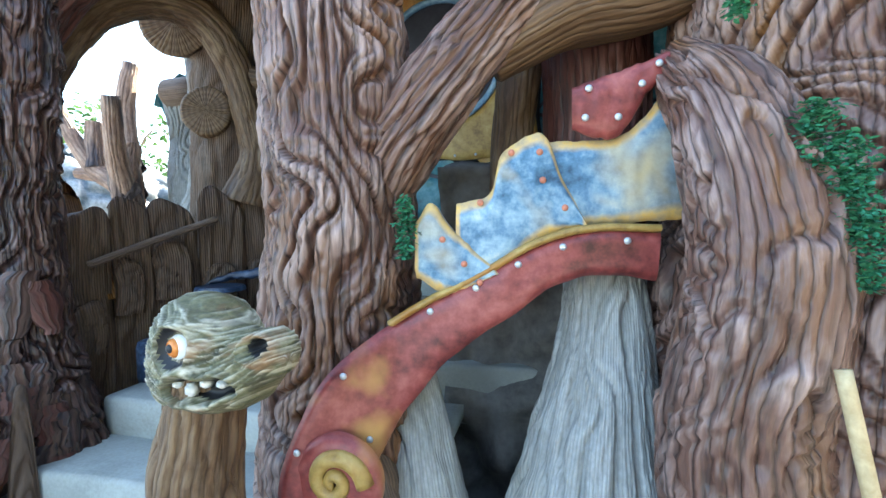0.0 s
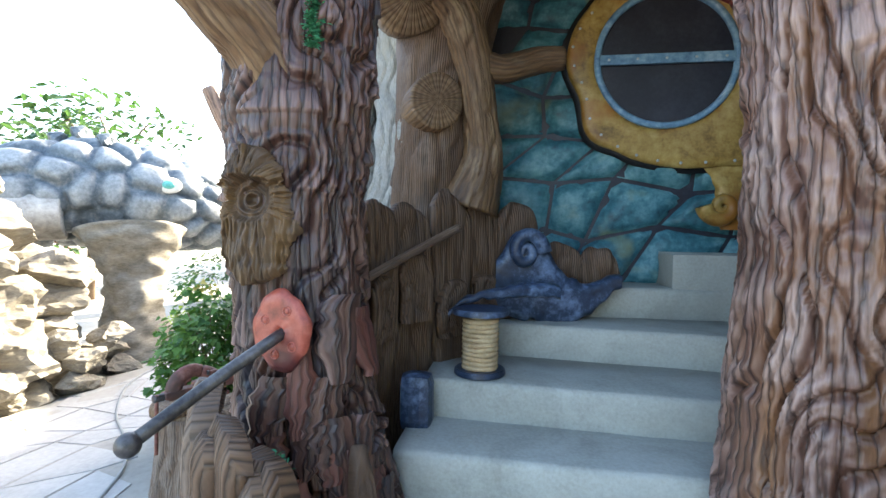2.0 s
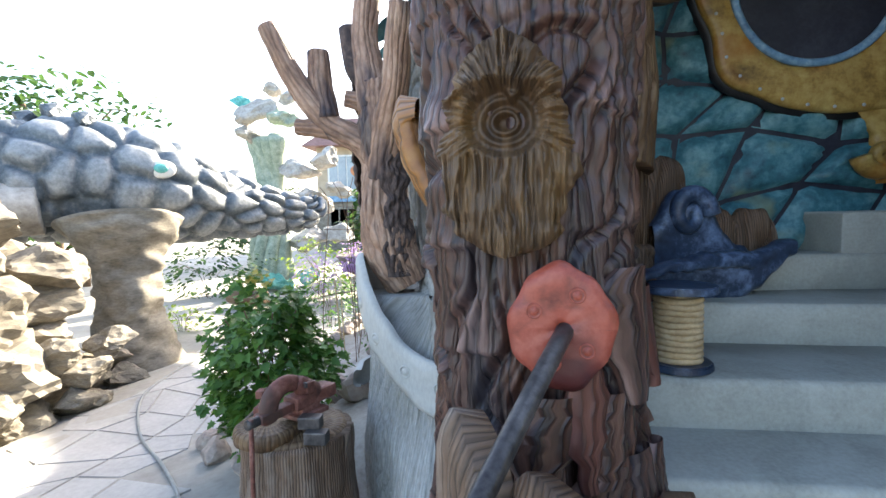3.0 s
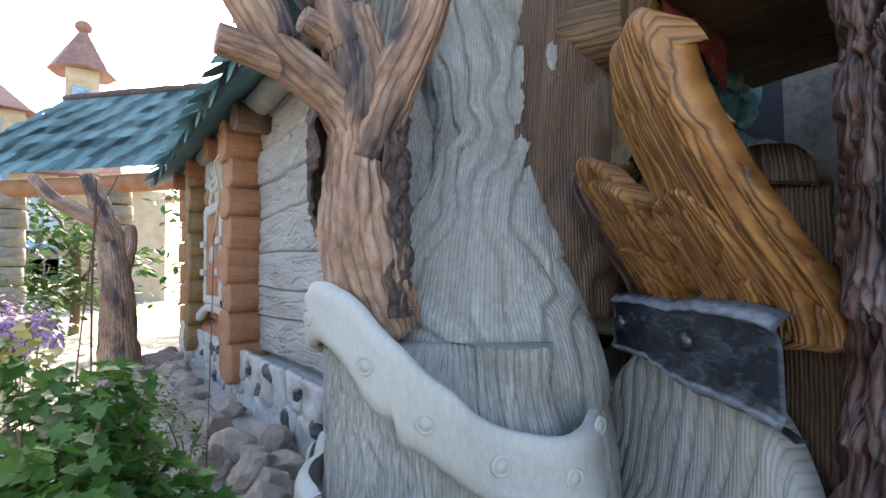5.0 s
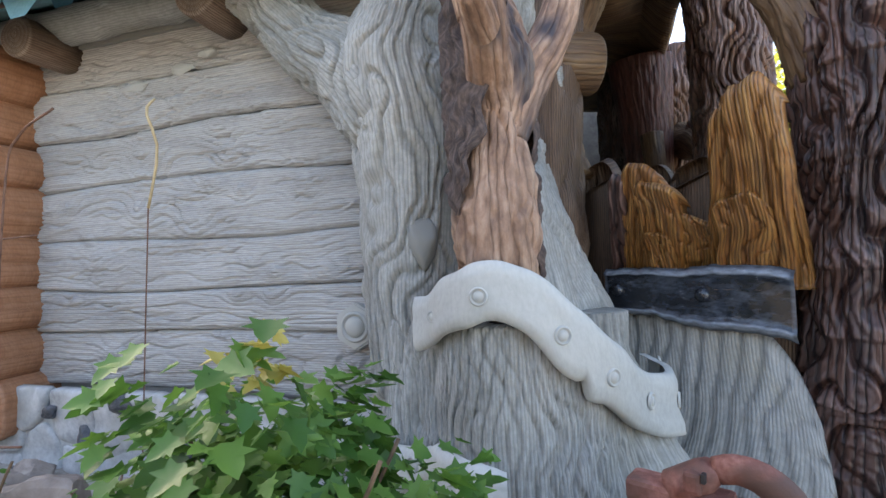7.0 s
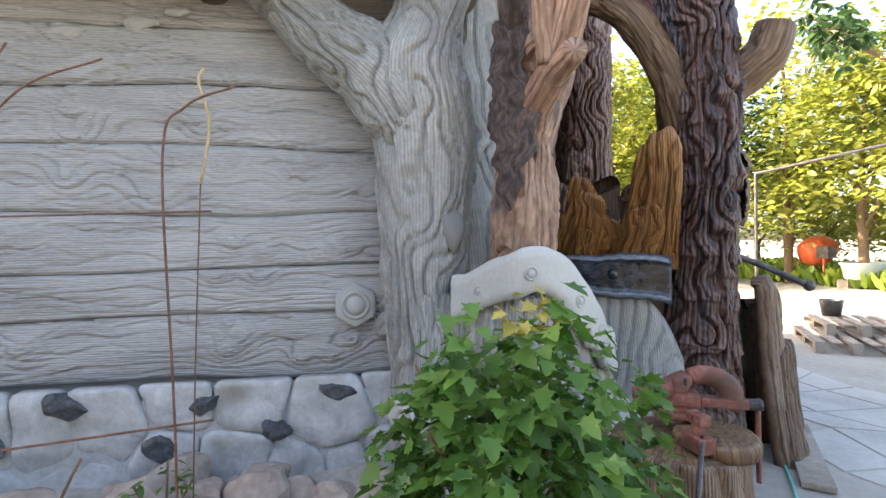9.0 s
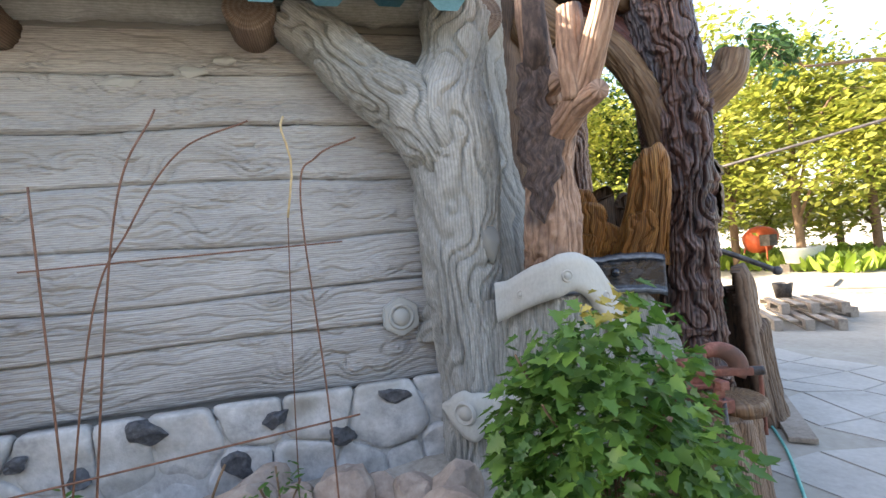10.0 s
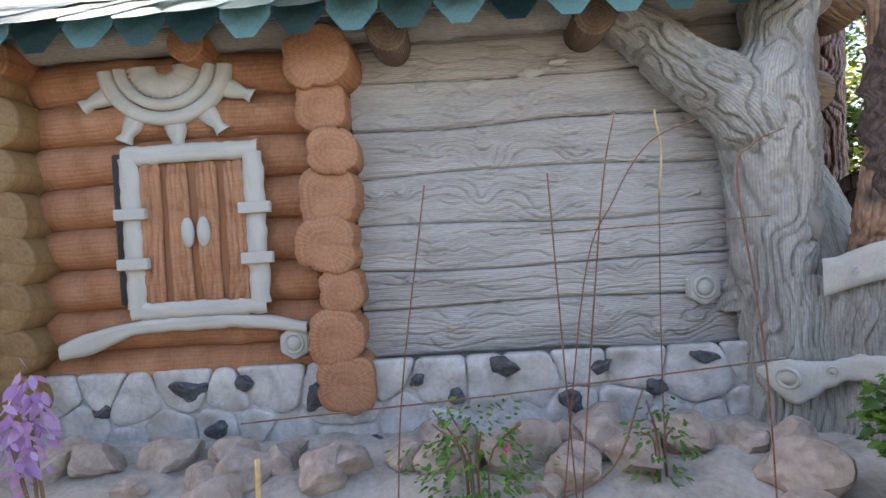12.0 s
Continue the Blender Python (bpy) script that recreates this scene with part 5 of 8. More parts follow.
# loose bark flakes round the foot
rf = random.Random(3)
for k in range(34):
    a = radians(rf.uniform(272, 348))
    z = rf.uniform(0.25, 1.35) if k > 9 else rf.uniform(0.4, 0.8)
    r0 = 0.31 + 0.13 * max(0, 1.0 - z)
    cx_, cy_ = TB.x + r0 * math.cos(a) + 0.05 * (1 - z), TB.y + 0.02 + r0 * 0.74 * math.sin(a)
    n_ = Vector((math.cos(a), math.sin(a) / 0.74, 0.1)).normalized()
    t_ = Vector((-n_.y, n_.x, 0)).normalized()
    if abs(cx_ + 2.39) < 0.14 and 1.15 < z:
        continue
    lng, wd = rf.uniform(0.16, 0.34), rf.uniform(0.05, 0.09)
    ctr = Vector((cx_, cy_, z))
    lean = rf.uniform(-0.3, 0.3)
    me = strip("bark_flake", np.linspace(0, 1, 12), lambda u, w=wd: -w * (0.25 + 0.75 * np.sin(np.clip(u, 0.02, 1) * 2.6)), lambda u, w=wd: w * (0.25 + 0.75 * np.sin(np.clip(u + 0.1, 0, 1) * 2.4)), lambda u, w, d, c=ctr, n_=n_, t_=t_, L=lng, ln=lean: tuple(c + Vector((0, 0, L * (u - 0.5))) + t_ * (w + ln * L * (u - 0.5)) + n_ * (d + 0.03 * (1 - u) - 4 * w * w)), 0.03, M_BARK_DARK if k % 3 else M_BARK_RED, 9, 0.03, k, 0.0, lng)
    under(brown, obj("bark_flake", me))
# dark upright panel of bare wood low on the trunk
for k, (a0, a1, z0, z1) in enumerate(((300, 335, 0.15, 0.92), (268, 296, 0.05, 0.6))):
    carved_board("bare_board", a0, a1, z0, z1, lambda u, w, d: (TB.x + 0.08 + (0.34 + d + 0.12 * max(0, 0.9 - w)) * math.cos(radians(u)), TB.y + (0.27 + d + 0.1 * max(0, 0.9 - w)) * math.sin(radians(u)), w), M_BROWN_BOARD, brown, 0.05, 0, 0, 40 + k)

disc = thing("red_disc", (-2.39, 2.31, 1.33), "red painted round plate riveted on the bark trunk", "plate")
DN = Vector((-0.22, -1, 0.03)).normalized()
DT = Vector((1, -0.22, 0)).normalized()
under(disc, obj("plate", strip("plate", np.linspace(0, 2 * math.pi, 60), lambda u: 0 * u + 0.001, lambda u: 0.124 + 0.005 * np.sin(u * 4 + 1) + 0.003 * np.sin(u * 9), lambda u, w, d: tuple(Vector((-2.385, 2.325, 1.31)) + DT * (0.92 * w * math.cos(u)) + Vector((0, 0, 1.12 * w * math.sin(u))) + DN * (d + 0.006)), 0.028, M_REDDISC, 7)))
for dx, dz in ((-0.07, 0.045), (0.045, 0.09), (-0.02, -0.1), (0.07, -0.06)):
    set_on(REDRING, disc, Vector((-2.385, 2.325, 1.31)) + DT * dx * 0.8 + Vector((0, 0, dz * 0.8)) + DN * 0.034, DN, "ring_rivet", 0.55)
pipe = thing("steel_pipe", (-2.38, 2.3, 1.3), "worn dark steel pipe rail with a round end cap", "rail")
rod("tube", [(-2.38, 2.3, 1.305), (-2.49, 2.1, 1.2), (-2.6, 1.9, 1.085)], 0.022, M_STEEL, pipe, "", 16)
cap = bmesh.new()
bmesh.ops.create_uvsphere(cap, u_segments=16, v_segments=10, radius=0.034)
bmesh.ops.transform(cap, matrix=Matrix.Translation((-2.605, 1.89, 1.08)), verts=cap.verts)
under(pipe, part("end_cap", cap, M_STEEL))

# split boards leaning at the foot of the trunk
foot = thing("board_bundle", (-2.55, 2.1, 0), "split weathered wooden boards bundled at the trunk foot", "boards")
rb = random.Random(12)
for k in range(9):
    f = k / 4 if k < 5 else (k - 5) / 3
    row = 0 if k < 5 else 1
    w_, az = rb.uniform(0.17, 0.23), 205 + 52 * f
    x, y = -2.6 + 0.3 * f - 0.03 * row, 2.14 - 0.12 * math.sin(f * 2.4) - 0.07 * row
    z1 = (1.12 - 0.12 * f if not row else 0.74 - 0.2 * f) + rb.uniform(-0.09, 0.07)
    n_ = Vector((math.cos(radians(az)), math.sin(radians(az)), 0))
    t_ = Vector((-n_.y, n_.x, 0))
    carved_board("board", -w_ / 2, w_ / 2, 0.0, z1, lambda u, w, d, c=Vector((x, y, 0)), n_=n_, t_=t_, zz=z1: tuple(c + t_ * u + n_ * (d - 0.06 + 0.1 * (1 - w / zz) ** 2) + Vector((0, 0, w))), M_BROWN_BOARD if k % 3 else M_GREY_BOARD, foot, rb.uniform(0.05, 0.09), rb.uniform(-0.04, 0.04), rb.uniform(-0.5, 0.5), k + 50, 60, 26, 3)



def moss_patch(c, n, w, h, seed):
    """A patch of short curled moss fronds."""
    rnd = np.random.default_rng(seed)
    n_ = Vector(n).normalized()
    t_ = Vector((-n_.y, n_.x, 0)).normalized()
    sp = []
    for _ in range(520):
        a, b = rnd.normal(0, 0.33), rnd.uniform(-0.5, 0.5)
        p = Vector(c) + t_ * (a * w * (1 - abs(b))) + Vector((0, 0, b * h)) + n_ * rnd.uniform(0.0, 0.03)
        sp.append(tuple(p))
    return tagged(obj("moss", leaf_cloud("moss", sp, 0.022, M_MOSS, seed, False, 0.1)), "bright green curly moss stuck on bark", "moss", kind="stuff")


moss_patch((-2.33, 2.17, 0.82), (-0.1, -1, 0), 0.07, 0.3, 1)
moss_patch((-2.3, 2.36, 2.36), (0.2, -1, 0), 0.05, 0.16, 2)
moss_patch((-0.24, 2.2, 1.62), (0.3, -1, 0), 0.05, 0.2, 3)
moss_patch((0.83, 2.0, 1.83), (-0.3, -1, 0), 0.1, 0.16, 4)
moss_patch((0.885, 1.99, 1.76), (-0.3, -1, 0), 0.1, 0.14, 5)
moss_patch((0.905, 1.98, 1.67), (-0.3, -1, 0), 0.07, 0.16, 7)
moss_patch((0.925, 1.97, 1.56), (-0.3, -1, 0), 0.08, 0.18, 8)
moss_patch((0.68, 2.05, 2.22), (-0.4, -1, 0), 0.07, 0.18, 6)

# ---- inner board fence beside the stairs ----
FL = spline([(-2.45, 2.78), (-2.33, 3.08), (-2.12, 3.4), (-1.85, 3.72), (-1.5, 3.98), (-1.05, 4.1), (-0.7, 4.2)], 60)
FS = np.concatenate([[0], np.cumsum(np.linalg.norm(np.diff(FL, axis=0), axis=1))])


def on_fence(u, w, d):
    x, y = np.interp(u, FS, FL[:, 0]), np.interp(u, FS, FL[:, 1])
    x2, y2 = np.interp(u + 0.02, FS, FL[:, 0]), np.interp(u + 0.02, FS, FL[:, 1])
    t_ = Vector((x2 - x, y2 - y, 0))
    t_ = t_.normalized() if t_.length > 1e-6 else Vector((1, 0.2, 0))
    return (x + t_.y * (d + 0.01), y - t_.x * (d + 0.01), w)


fence = thing("board_fence", (-2.1, 3.4, 0.5), "curved fence of brown sculpted boards beside the stairs", "fence")
rf = random.Random(9)
u = 0.0
k = 0
while u < 1.95:
    w_ = rf.uniform(0.2, 0.32)
    top = float(np.interp(u, [0, 0.5, 1.0, 1.3, 1.6, 1.95], [1.74, 1.84, 1.92, 1.78, 1.62, 1.5])) + rf.uniform(-0.05, 0.06)
    carved_board("board", u, u + w_ * 1.04, 0.5, top, on_fence, M_BROWN_BOARD, fence, 0.035 + 0.02 * (k % 2), rf.uniform(-0.02, 0.02), rf.uniform(-0.4, 0.3), k + 70, 50, 26, 2)
    if u < 1.5:
        z0 = rf.uniform(0.9, 1.45)
        carved_board("short_board", u + 0.01, u + w_ * 0.8, z0, z0 + rf.uniform(0.2, 0.38), lambda a, b, d: on_fence(a, b, d + 0.05), M_BROWN_BOARD, fence, 0.05, 0, rf.uniform(-0.5, 0.5), k + 90, 24, 20, 1)
    u += w_
    k += 1
rail = thing("hand_rail", (-2.35, 2.88, 1.44), "rough grey wooden pole used as hand rail", "rail")
rod("pole", [(-2.3, 2.84, 1.42), (-2.1, 3.14, 1.56), (-1.92, 3.42, 1.68)], 0.024, M_GREY_BOARD, rail, "", 12, 0.02)
inner = thing("log_stub_tree", (-2.05, 3.75, 1.6), "brown sculpted stump wall with a sawn log end", "tree sculpture")
under(inner, obj("trunk", tube("trunk", [(-2.15, 3.9, 1.2), (-2.15, 3.88, 1.9), (-2.12, 3.85, 2.5), (-2.05, 3.85, 3.2)], [0.3, 0.27, 0.26, 0.34], M_BROWN_BOARD, 70, 0.025, strands(10, 0.8, 31), 0.04)))
log_end("sawn_log", (-2.2, 3.8, 2.42), (0.45, -0.9, 0.0), 0.17, 0.3, M_PEELED, inner, 6)
log_end("sawn_log", (-2.3, 3.7, 3.08), (0.35, -0.9, -0.3), 0.22, 0.3, M_PEELED, inner, 7)

# blue scroll base and rope spool
scroll = thing("scroll_bracket", (-1.5, 3.72, 1.15), "dark blue sculpted scroll bracket beside the stairs", "bracket")
sp = [(0.2 * math.exp(-0.16 * a) * math.cos(a * 0.9), 0.2 * math.exp(-0.16 * a) * math.sin(a * 0.9)) for a in np.linspace(0, 11, 26)]
under(scroll, obj("curl", tube("curl", [(-1.54 + x * 0.55, 3.72 + 0.1 * x, 1.54 + y * 0.7) for x, y in sp], np.linspace(0.05, 0.022, 26), M_BLUEDARK, 16, 0.015)))
under(scroll, obj("body", strip("body", np.linspace(-1.72, -0.95, 40), ctrl([(-1.72, 1.18), (-1.4, 1.1), (-1.2, 1.12), (-0.95, 1.33)]), ctrl([(-1.72, 1.5), (-1.6, 1.66), (-1.45, 1.62), (-1.3, 1.4), (-1.15, 1.36), (-0.95, 1.42)]), lambda u, w, d: (u, 3.82 + 0.22 * (u + 1.5) - d, w), 0.09, M_BLUEDARK, 10, 0.04)))
under(scroll, obj("brim", strip("brim", np.linspace(-1.95, -1.35, 40), ctrl([(-1.95, 1.2), (-1.85, 1.28), (-1.5, 1.3), (-1.25, 1.28)]), ctrl([(-1.95, 1.24), (-1.85, 1.31), (-1.5, 1.38), (-1.25, 1.35)]), lambda u, w, d: (u, 3.5 + 0.35 * (u + 1.6) - d, w), 0.1, M_BLUEDARK, 6, 0.02)))
blk = box_part("blue_block", (-2.14, 2.95, 0.7), (-1.98, 3.1, 0.98), M_BLUEDARK, scroll, bev=0.055)
spool = thing("rope_spool", (-1.775, 3.25, 0.93), "spool wound with pale sisal rope on a black foot", "spool")
pr = [(0.0, 0.925), (0.135, 0.925), (0.14, 0.935), (0.13, 0.948), (0.09, 0.955)]
rope_n = 11
for k in range(rope_n):
    z = 0.965 + k * 0.024
    under(spool, obj("rope_turn", tube("rope_turn", [(-1.775 + 0.083 * math.cos(a), 3.25 + 0.083 * math.sin(a), z + 0.002 * math.sin(a * 3 + k)) for a in np.linspace(0, 2 * math.pi, 30)], np.full(30, 0.0135), M_ROPE, 8, 0.018, lambda th, s: np.mod(th * 2 + s * 40, 1), 0.004)))
for nm, z, r in (("foot_plate", 0.94, 0.135), ("top_plate", 1.25, 0.15), ("core", 1.09, 0.075)):
    bm = bmesh.new()
    bmesh.ops.create_cone(bm, cap_ends=True, segments=32, radius1=r, radius2=r * 0.97, depth=0.03 if nm != "core" else 0.3)
    if nm != "core":
        bmesh.ops.bevel(bm, geom=bm.edges[:], offset=0.006, segments=2, affect="EDGES")
    bmesh.ops.transform(bm, matrix=Matrix.Translation((-1.775, 3.25, z)), verts=bm.verts)
    under(spool, part(nm, bm, M_BLUEDARK if nm != "core" else M_ROPE, None, smooth=False))

# ---- teal wall stones and the round gold-framed door ----
teal = bpy.data.objects["wall_south"]
rs = random.Random(11)
tj = {}


def tp_(i, j):
    if (i, j) not in tj:
        tj[(i, j)] = (-2.0 + i * 0.42 + 0.16 * j + rs.uniform(-0.12, 0.12), 1.3 + j * 0.36 + rs.uniform(-0.09, 0.09))
    return tj[(i, j)]


for j in range(7):
    for i in range(-3, 9):
        pts = [tp_(i, j), tp_(i + 1, j), tp_(i + 1, j + 1), tp_(i, j + 1)]
        cx_, cz_ = sum(p[0] for p in pts) / 4, sum(p[1] for p in pts) / 4
        if cx_ < -1.9 or cx_ > 1.8:
            continue
        a_, b_ = np.meshgrid(np.linspace(0, 1, 9), np.linspace(0, 1, 9))
        sx = (1 - b_) * ((1 - a_) * pts[0][0] + a_ * pts[1][0]) + b_ * ((1 - a_) * pts[3][0] + a_ * pts[2][0])
        sz = (1 - b_) * ((1 - a_) * pts[0][1] + a_ * pts[1][1]) + b_ * ((1 - a_) * pts[3][1] + a_ * pts[2][1])
        ed_ = np.minimum(np.minimum(a_, 1 - a_), np.minimum(b_, 1 - b_))
        crack = np.abs(vn(sx * 5 + i, sz * 5 + j, 64, 3) - 0.5)
        prof = np.where(ed_ < 0.01, -0.02, np.where(ed_ < 0.15, 0.85, 1.0)) - 0.4 * (crack < 0.04)
        sy = 4.415 - rs.uniform(0.05, 0.075) * prof - 0.025 * (vn(sx * 9, sz * 9, 64, 4) - 0.5)
        o = obj("stone", grid_mesh("stone", np.stack([cx_ + (sx - cx_) * 0.94, sy, cz_ + (sz - cz_) * 0.93], -1), None, None, False, False, M_TEAL))
        under(teal, o)
DC = Vector((-0.61, 4.34, 2.87))
door = thing("door_1", tuple(DC), "round dark door in a riveted gold frame with blue straps", "door", kind="structure")
bm = bmesh.new()
bmesh.ops.create_cone(bm, cap_ends=True, segments=64, radius1=0.47, radius2=0.47, depth=0.04)
bmesh.ops.transform(bm, matrix=Matrix.Translation(DC) @ Matrix.Rotation(radians(90), 4, "X"), verts=bm.verts)
under(door, part("door_leaf", bm, M_NAVY, None, "dark navy boarded leaf", smooth=False))
under(door, obj("iron_ring", strip("iron_ring", np.linspace(0, 2 * math.pi, 90), lambda u: 0.435 + 0 * u, lambda u: 0.48 + 0 * u, lambda u, w, d: (DC.x + w * math.cos(u), DC.y - 0.03 - d, DC.z + w * math.sin(u)), 0.03, M_BLUE, 5), None, "blue iron ring"))
box_part("strap", (DC.x - 0.45, DC.y - 0.055, DC.z - 0.035), (DC.x + 0.45, DC.y - 0.03, DC.z + 0.035), M_BLUE, door, "blue iron strap")
for k in range(5):
    set_on(RIVET, door, (DC.x - 0.38 + 0.19 * k, DC.y - 0.056, DC.z), (0, -1, 0), "rivet", 0.7)
frame_r = ctrl([(0, 0.7), (0.6, 0.72), (1.2, 0.66), (1.8, 0.7), (2.4, 0.64), (3.0, 0.68), (3.5, 0.62), (3.9, 0.7), (4.3, 0.72), (4.8, 0.76), (5.2, 0.84), (5.5, 0.98), (5.8, 0.8), (6.3, 0.7)])
under(door, obj("gold_frame", strip("gold_frame", np.linspace(0, 2 * math.pi, 160), lambda u: 0.47 + 0 * u, frame_r, lambda u, w, d: (DC.x + w * math.cos(u), DC.y - 0.005 - d, DC.z + w * math.sin(u)), 0.05, M_GOLD, 10, 0.05), None, "aged gold frame plate"))
under(door, obj("frame_outline", strip("frame_outline", np.linspace(0, 2 * math.pi, 120), lambda u: 0.5 + 0 * u, lambda u: frame_r(u) + 0.035, lambda u, w, d: (DC.x + w * math.cos(u), DC.y + 0.03 - d, DC.z + w * math.sin(u)), 0.04, M_BLACK, 6, 0.05), None, "black painted outline"))
for k in range(30):
    a = k / 30 * 2 * math.pi + 0.05
    r = float(frame_r(a)) - 0.045
    set_on(RIVET, door, (DC.x + r * math.cos(a), DC.y - 0.054, DC.z + r * math.sin(a)), (0, -1, 0), "rivet", 0.75)
sp = [(0.16 * math.exp(-0.2 * a) * math.cos(a), 0.16 * math.exp(-0.2 * a) * math.sin(a)) for a in np.linspace(0, 10, 26)]
under(door, obj("gold_scroll", tube("gold_scroll", [(-0.22 - x * 0.75, 4.3, 1.86 - y * 0.75) for x, y in sp], np.linspace(0.06, 0.02, 26), M_GOLD, 14, 0.012), None, "gold scroll"))
under(door, obj("scroll_plate", strip("scroll_plate", np.linspace(1.7, 2.4, 50), ctrl([(1.7, -0.2), (1.8, -0.26), (1.95, -0.24), (2.05, -0.27), (2.2, -0.42), (2.4, -0.75)]), ctrl([(1.7, 0.06), (1.8, 0.08), (2.0, 0.09), (2.2, 0.07), (2.4, 0.0)]), lambda u, w, d: (w, 4.37 - d, u), 0.05, M_GOLD, 12, 0.02), None, "gold plate running down from the frame"))
crest_ = thing("red_crest", (-0.1, 4.28, 3.25), "red sculpted scroll crest beside the round door", "ornament")
under(crest_, obj("crest_plate", strip("crest_plate", np.linspace(-0.4, 0.7, 50), ctrl([(-0.4, 3.3), (-0.1, 3.2), (0.3, 3.25), (0.7, 3.0)]), ctrl([(-0.4, 3.5), (0.0, 3.45), (0.3, 3.55), (0.7, 3.45)]), lambda u, w, d: (u, 4.3 - d, w), 0.06, M_REDBAND, 8, 0.05)))
under(crest_, obj("crest_curl", tube("crest_curl", [(-0.12 + 0.9 * x, 4.26, 3.22 + 0.9 * y) for x, y in sp], np.linspace(0.055, 0.02, 26), M_REDBAND, 12, 0.012)))

# ---- reddish trunk beside the stairs, with its limb ----
red = thing("bark_tree", (-0.55, 2.45, 0), "reddish brown sculpted bark trunk forking over the stairs", "tree sculpture")
under(red, obj("trunk", tube("trunk", [(-0.56, 2.5, -0.1), (-0.58, 2.46, 0.6), (-0.58, 2.45, 1.3), (-0.58, 2.45, 2.0), (-0.62, 2.47, 2.6), (-0.68, 2.5, 3.6)], [0.4, 0.33, 0.29, 0.275, 0.27, 0.28], M_BARK, 300, 0.012, strands(19, 1.4, 41), 0.075)))
under(red, obj("limb", tube("limb", [(-0.5, 2.45, 1.65), (-0.35, 2.42, 1.9), (-0.12, 2.42, 2.2), (0.12, 2.45, 2.45), (0.3, 2.5, 2.6)], [0.12, 0.14, 0.13, 0.12, 0.12], M_BARK, 150, 0.012, strands(14, 0.9, 43), 0.045)))
under(red, obj("cross_limb", tube("cross_limb", [(-0.02, 2.5, 2.26), (0.25, 2.52, 2.42), (0.6, 2.56, 2.5), (1.0, 2.6, 2.75), (1.4, 2.7, 3.1)], [0.12, 0.16, 0.17, 0.18, 0.22], M_PEELED, 70, 0.02, rough(12, 3, 4), 0.02), None, "smooth golden brown limb"))
# ---- broad wavy trunk ----
wavy = thing("bark_tree", (1.35, 2.7, 0), "broad brown trunk with deep wavy sculpted bark", "tree sculpture")
under(wavy, obj("trunk", tube("trunk", [(1.3, 2.6, -0.1), (1.28, 2.6, 0.6), (1.32, 2.62, 1.2), (1.38, 2.65, 1.8), (1.34, 2.7, 2.4), (1.25, 2.7, 3.6)], [0.7, 0.68, 0.72, 0.7, 0.66, 0.66], M_BARK, 420, 0.014, strands(40, 2.4, 51), 0.09)))
under(wavy, obj("root", tube("root", [(0.62, 2.42, 2.15), (0.72, 2.2, 1.9), (0.78, 2.1, 1.5), (0.72, 2.1, 1.0), (0.85, 2.05, 0.4), (0.9, 2.0, -0.1)], [0.08, 0.15, 0.18, 0.2, 0.24, 0.3], M_BARK, 110, 0.014, strands(11, 1.6, 53), 0.05)))
stick = thing("tool_handle", (1.0, 1.75, 0.0), "worn wooden tool handle leaning on the trunk", "tool")
rod("shaft", [(1.02, 1.62, 0.0), (0.92, 1.78, 0.75), (0.84, 1.88, 1.31)], 0.018, M_STRAW, stick, "", 12)

# ---- red riveted arch band with the scroll, blue plates above ----
band = thing("red_band", (-0.2, 2.2, 0.7), "worn red riveted band curving up from a scroll to an arch", "band")
BP = spline([(-0.5, 0.6), (-0.495, 0.84), (-0.38, 1.04), (-0.18, 1.26), (0.04, 1.4), (0.2, 1.5), (0.36, 1.54), (0.56, 1.53)], 90)
BT = np.gradient(BP, axis=0)
BT /= np.linalg.norm(BT, axis=1)[:, None]


def on_band(u, w, d):
    i = np.clip(u, 0, 1) * (len(BP) - 1)
    x, z = np.interp(i, range(len(BP)), BP[:, 0]), np.interp(i, range(len(BP)), BP[:, 1])
    tx, tz = np.interp(i, range(len(BP)), BT[:, 0]), np.interp(i, range(len(BP)), BT[:, 1])
    px_ = x - tz * w
    return (px_, 2.2 + 0.14 * (x + 0.7) - 0.5 * max(0.0, -0.28 - px_) - d, z + tx * w)


b_lo, b_hi = ctrl([(0, -0.13), (0.2, -0.14), (0.5, -0.1), (0.8, -0.08), (1, -0.085)]), ctrl([(0, 0.13), (0.15, 0.11), (0.3, 0.14), (0.45, 0.09), (0.62, 0.07), (0.8, 0.07), (1, 0.08)])
under(band, obj("band_plate", strip("band_plate", np.linspace(0, 1, 120), b_lo, b_hi, on_band, 0.06, M_REDBAND, 10, 0.01)))
under(band, obj("gold_edge", strip("gold_edge", np.linspace(0.4, 1, 80), lambda u: b_hi(u) - 0.012, lambda u: b_hi(u) + 0.014, lambda u, w, d: on_band(u, w, d + 0.02), 0.05, M_GOLD, 4), None, "gold edge"))
sp = [(0.17 * math.exp(-0.2 * a) * math.cos(a), 0.17 * math.exp(-0.2 * a) * math.sin(a)) for a in np.linspace(0, 11, 30)]
under(band, obj("scroll_plate", strip("scroll_plate", np.linspace(0, 2 * math.pi, 60), lambda u: 0.002 + 0 * u, lambda u: 0.15 + 0 * u, lambda u, w, d: (-0.43 + w * math.cos(u), 2.085 - d, 0.82 + w * math.sin(u)), 0.05, M_REDBAND, 8)))
under(band, obj("band_scroll", tube("band_scroll", [(-0.43 + x * 0.62, 2.035, 0.83 + y * 0.62) for x, y in sp], np.linspace(0.032, 0.018, 30), M_GOLD, 14, 0.01), None, "raised gold spiral"))
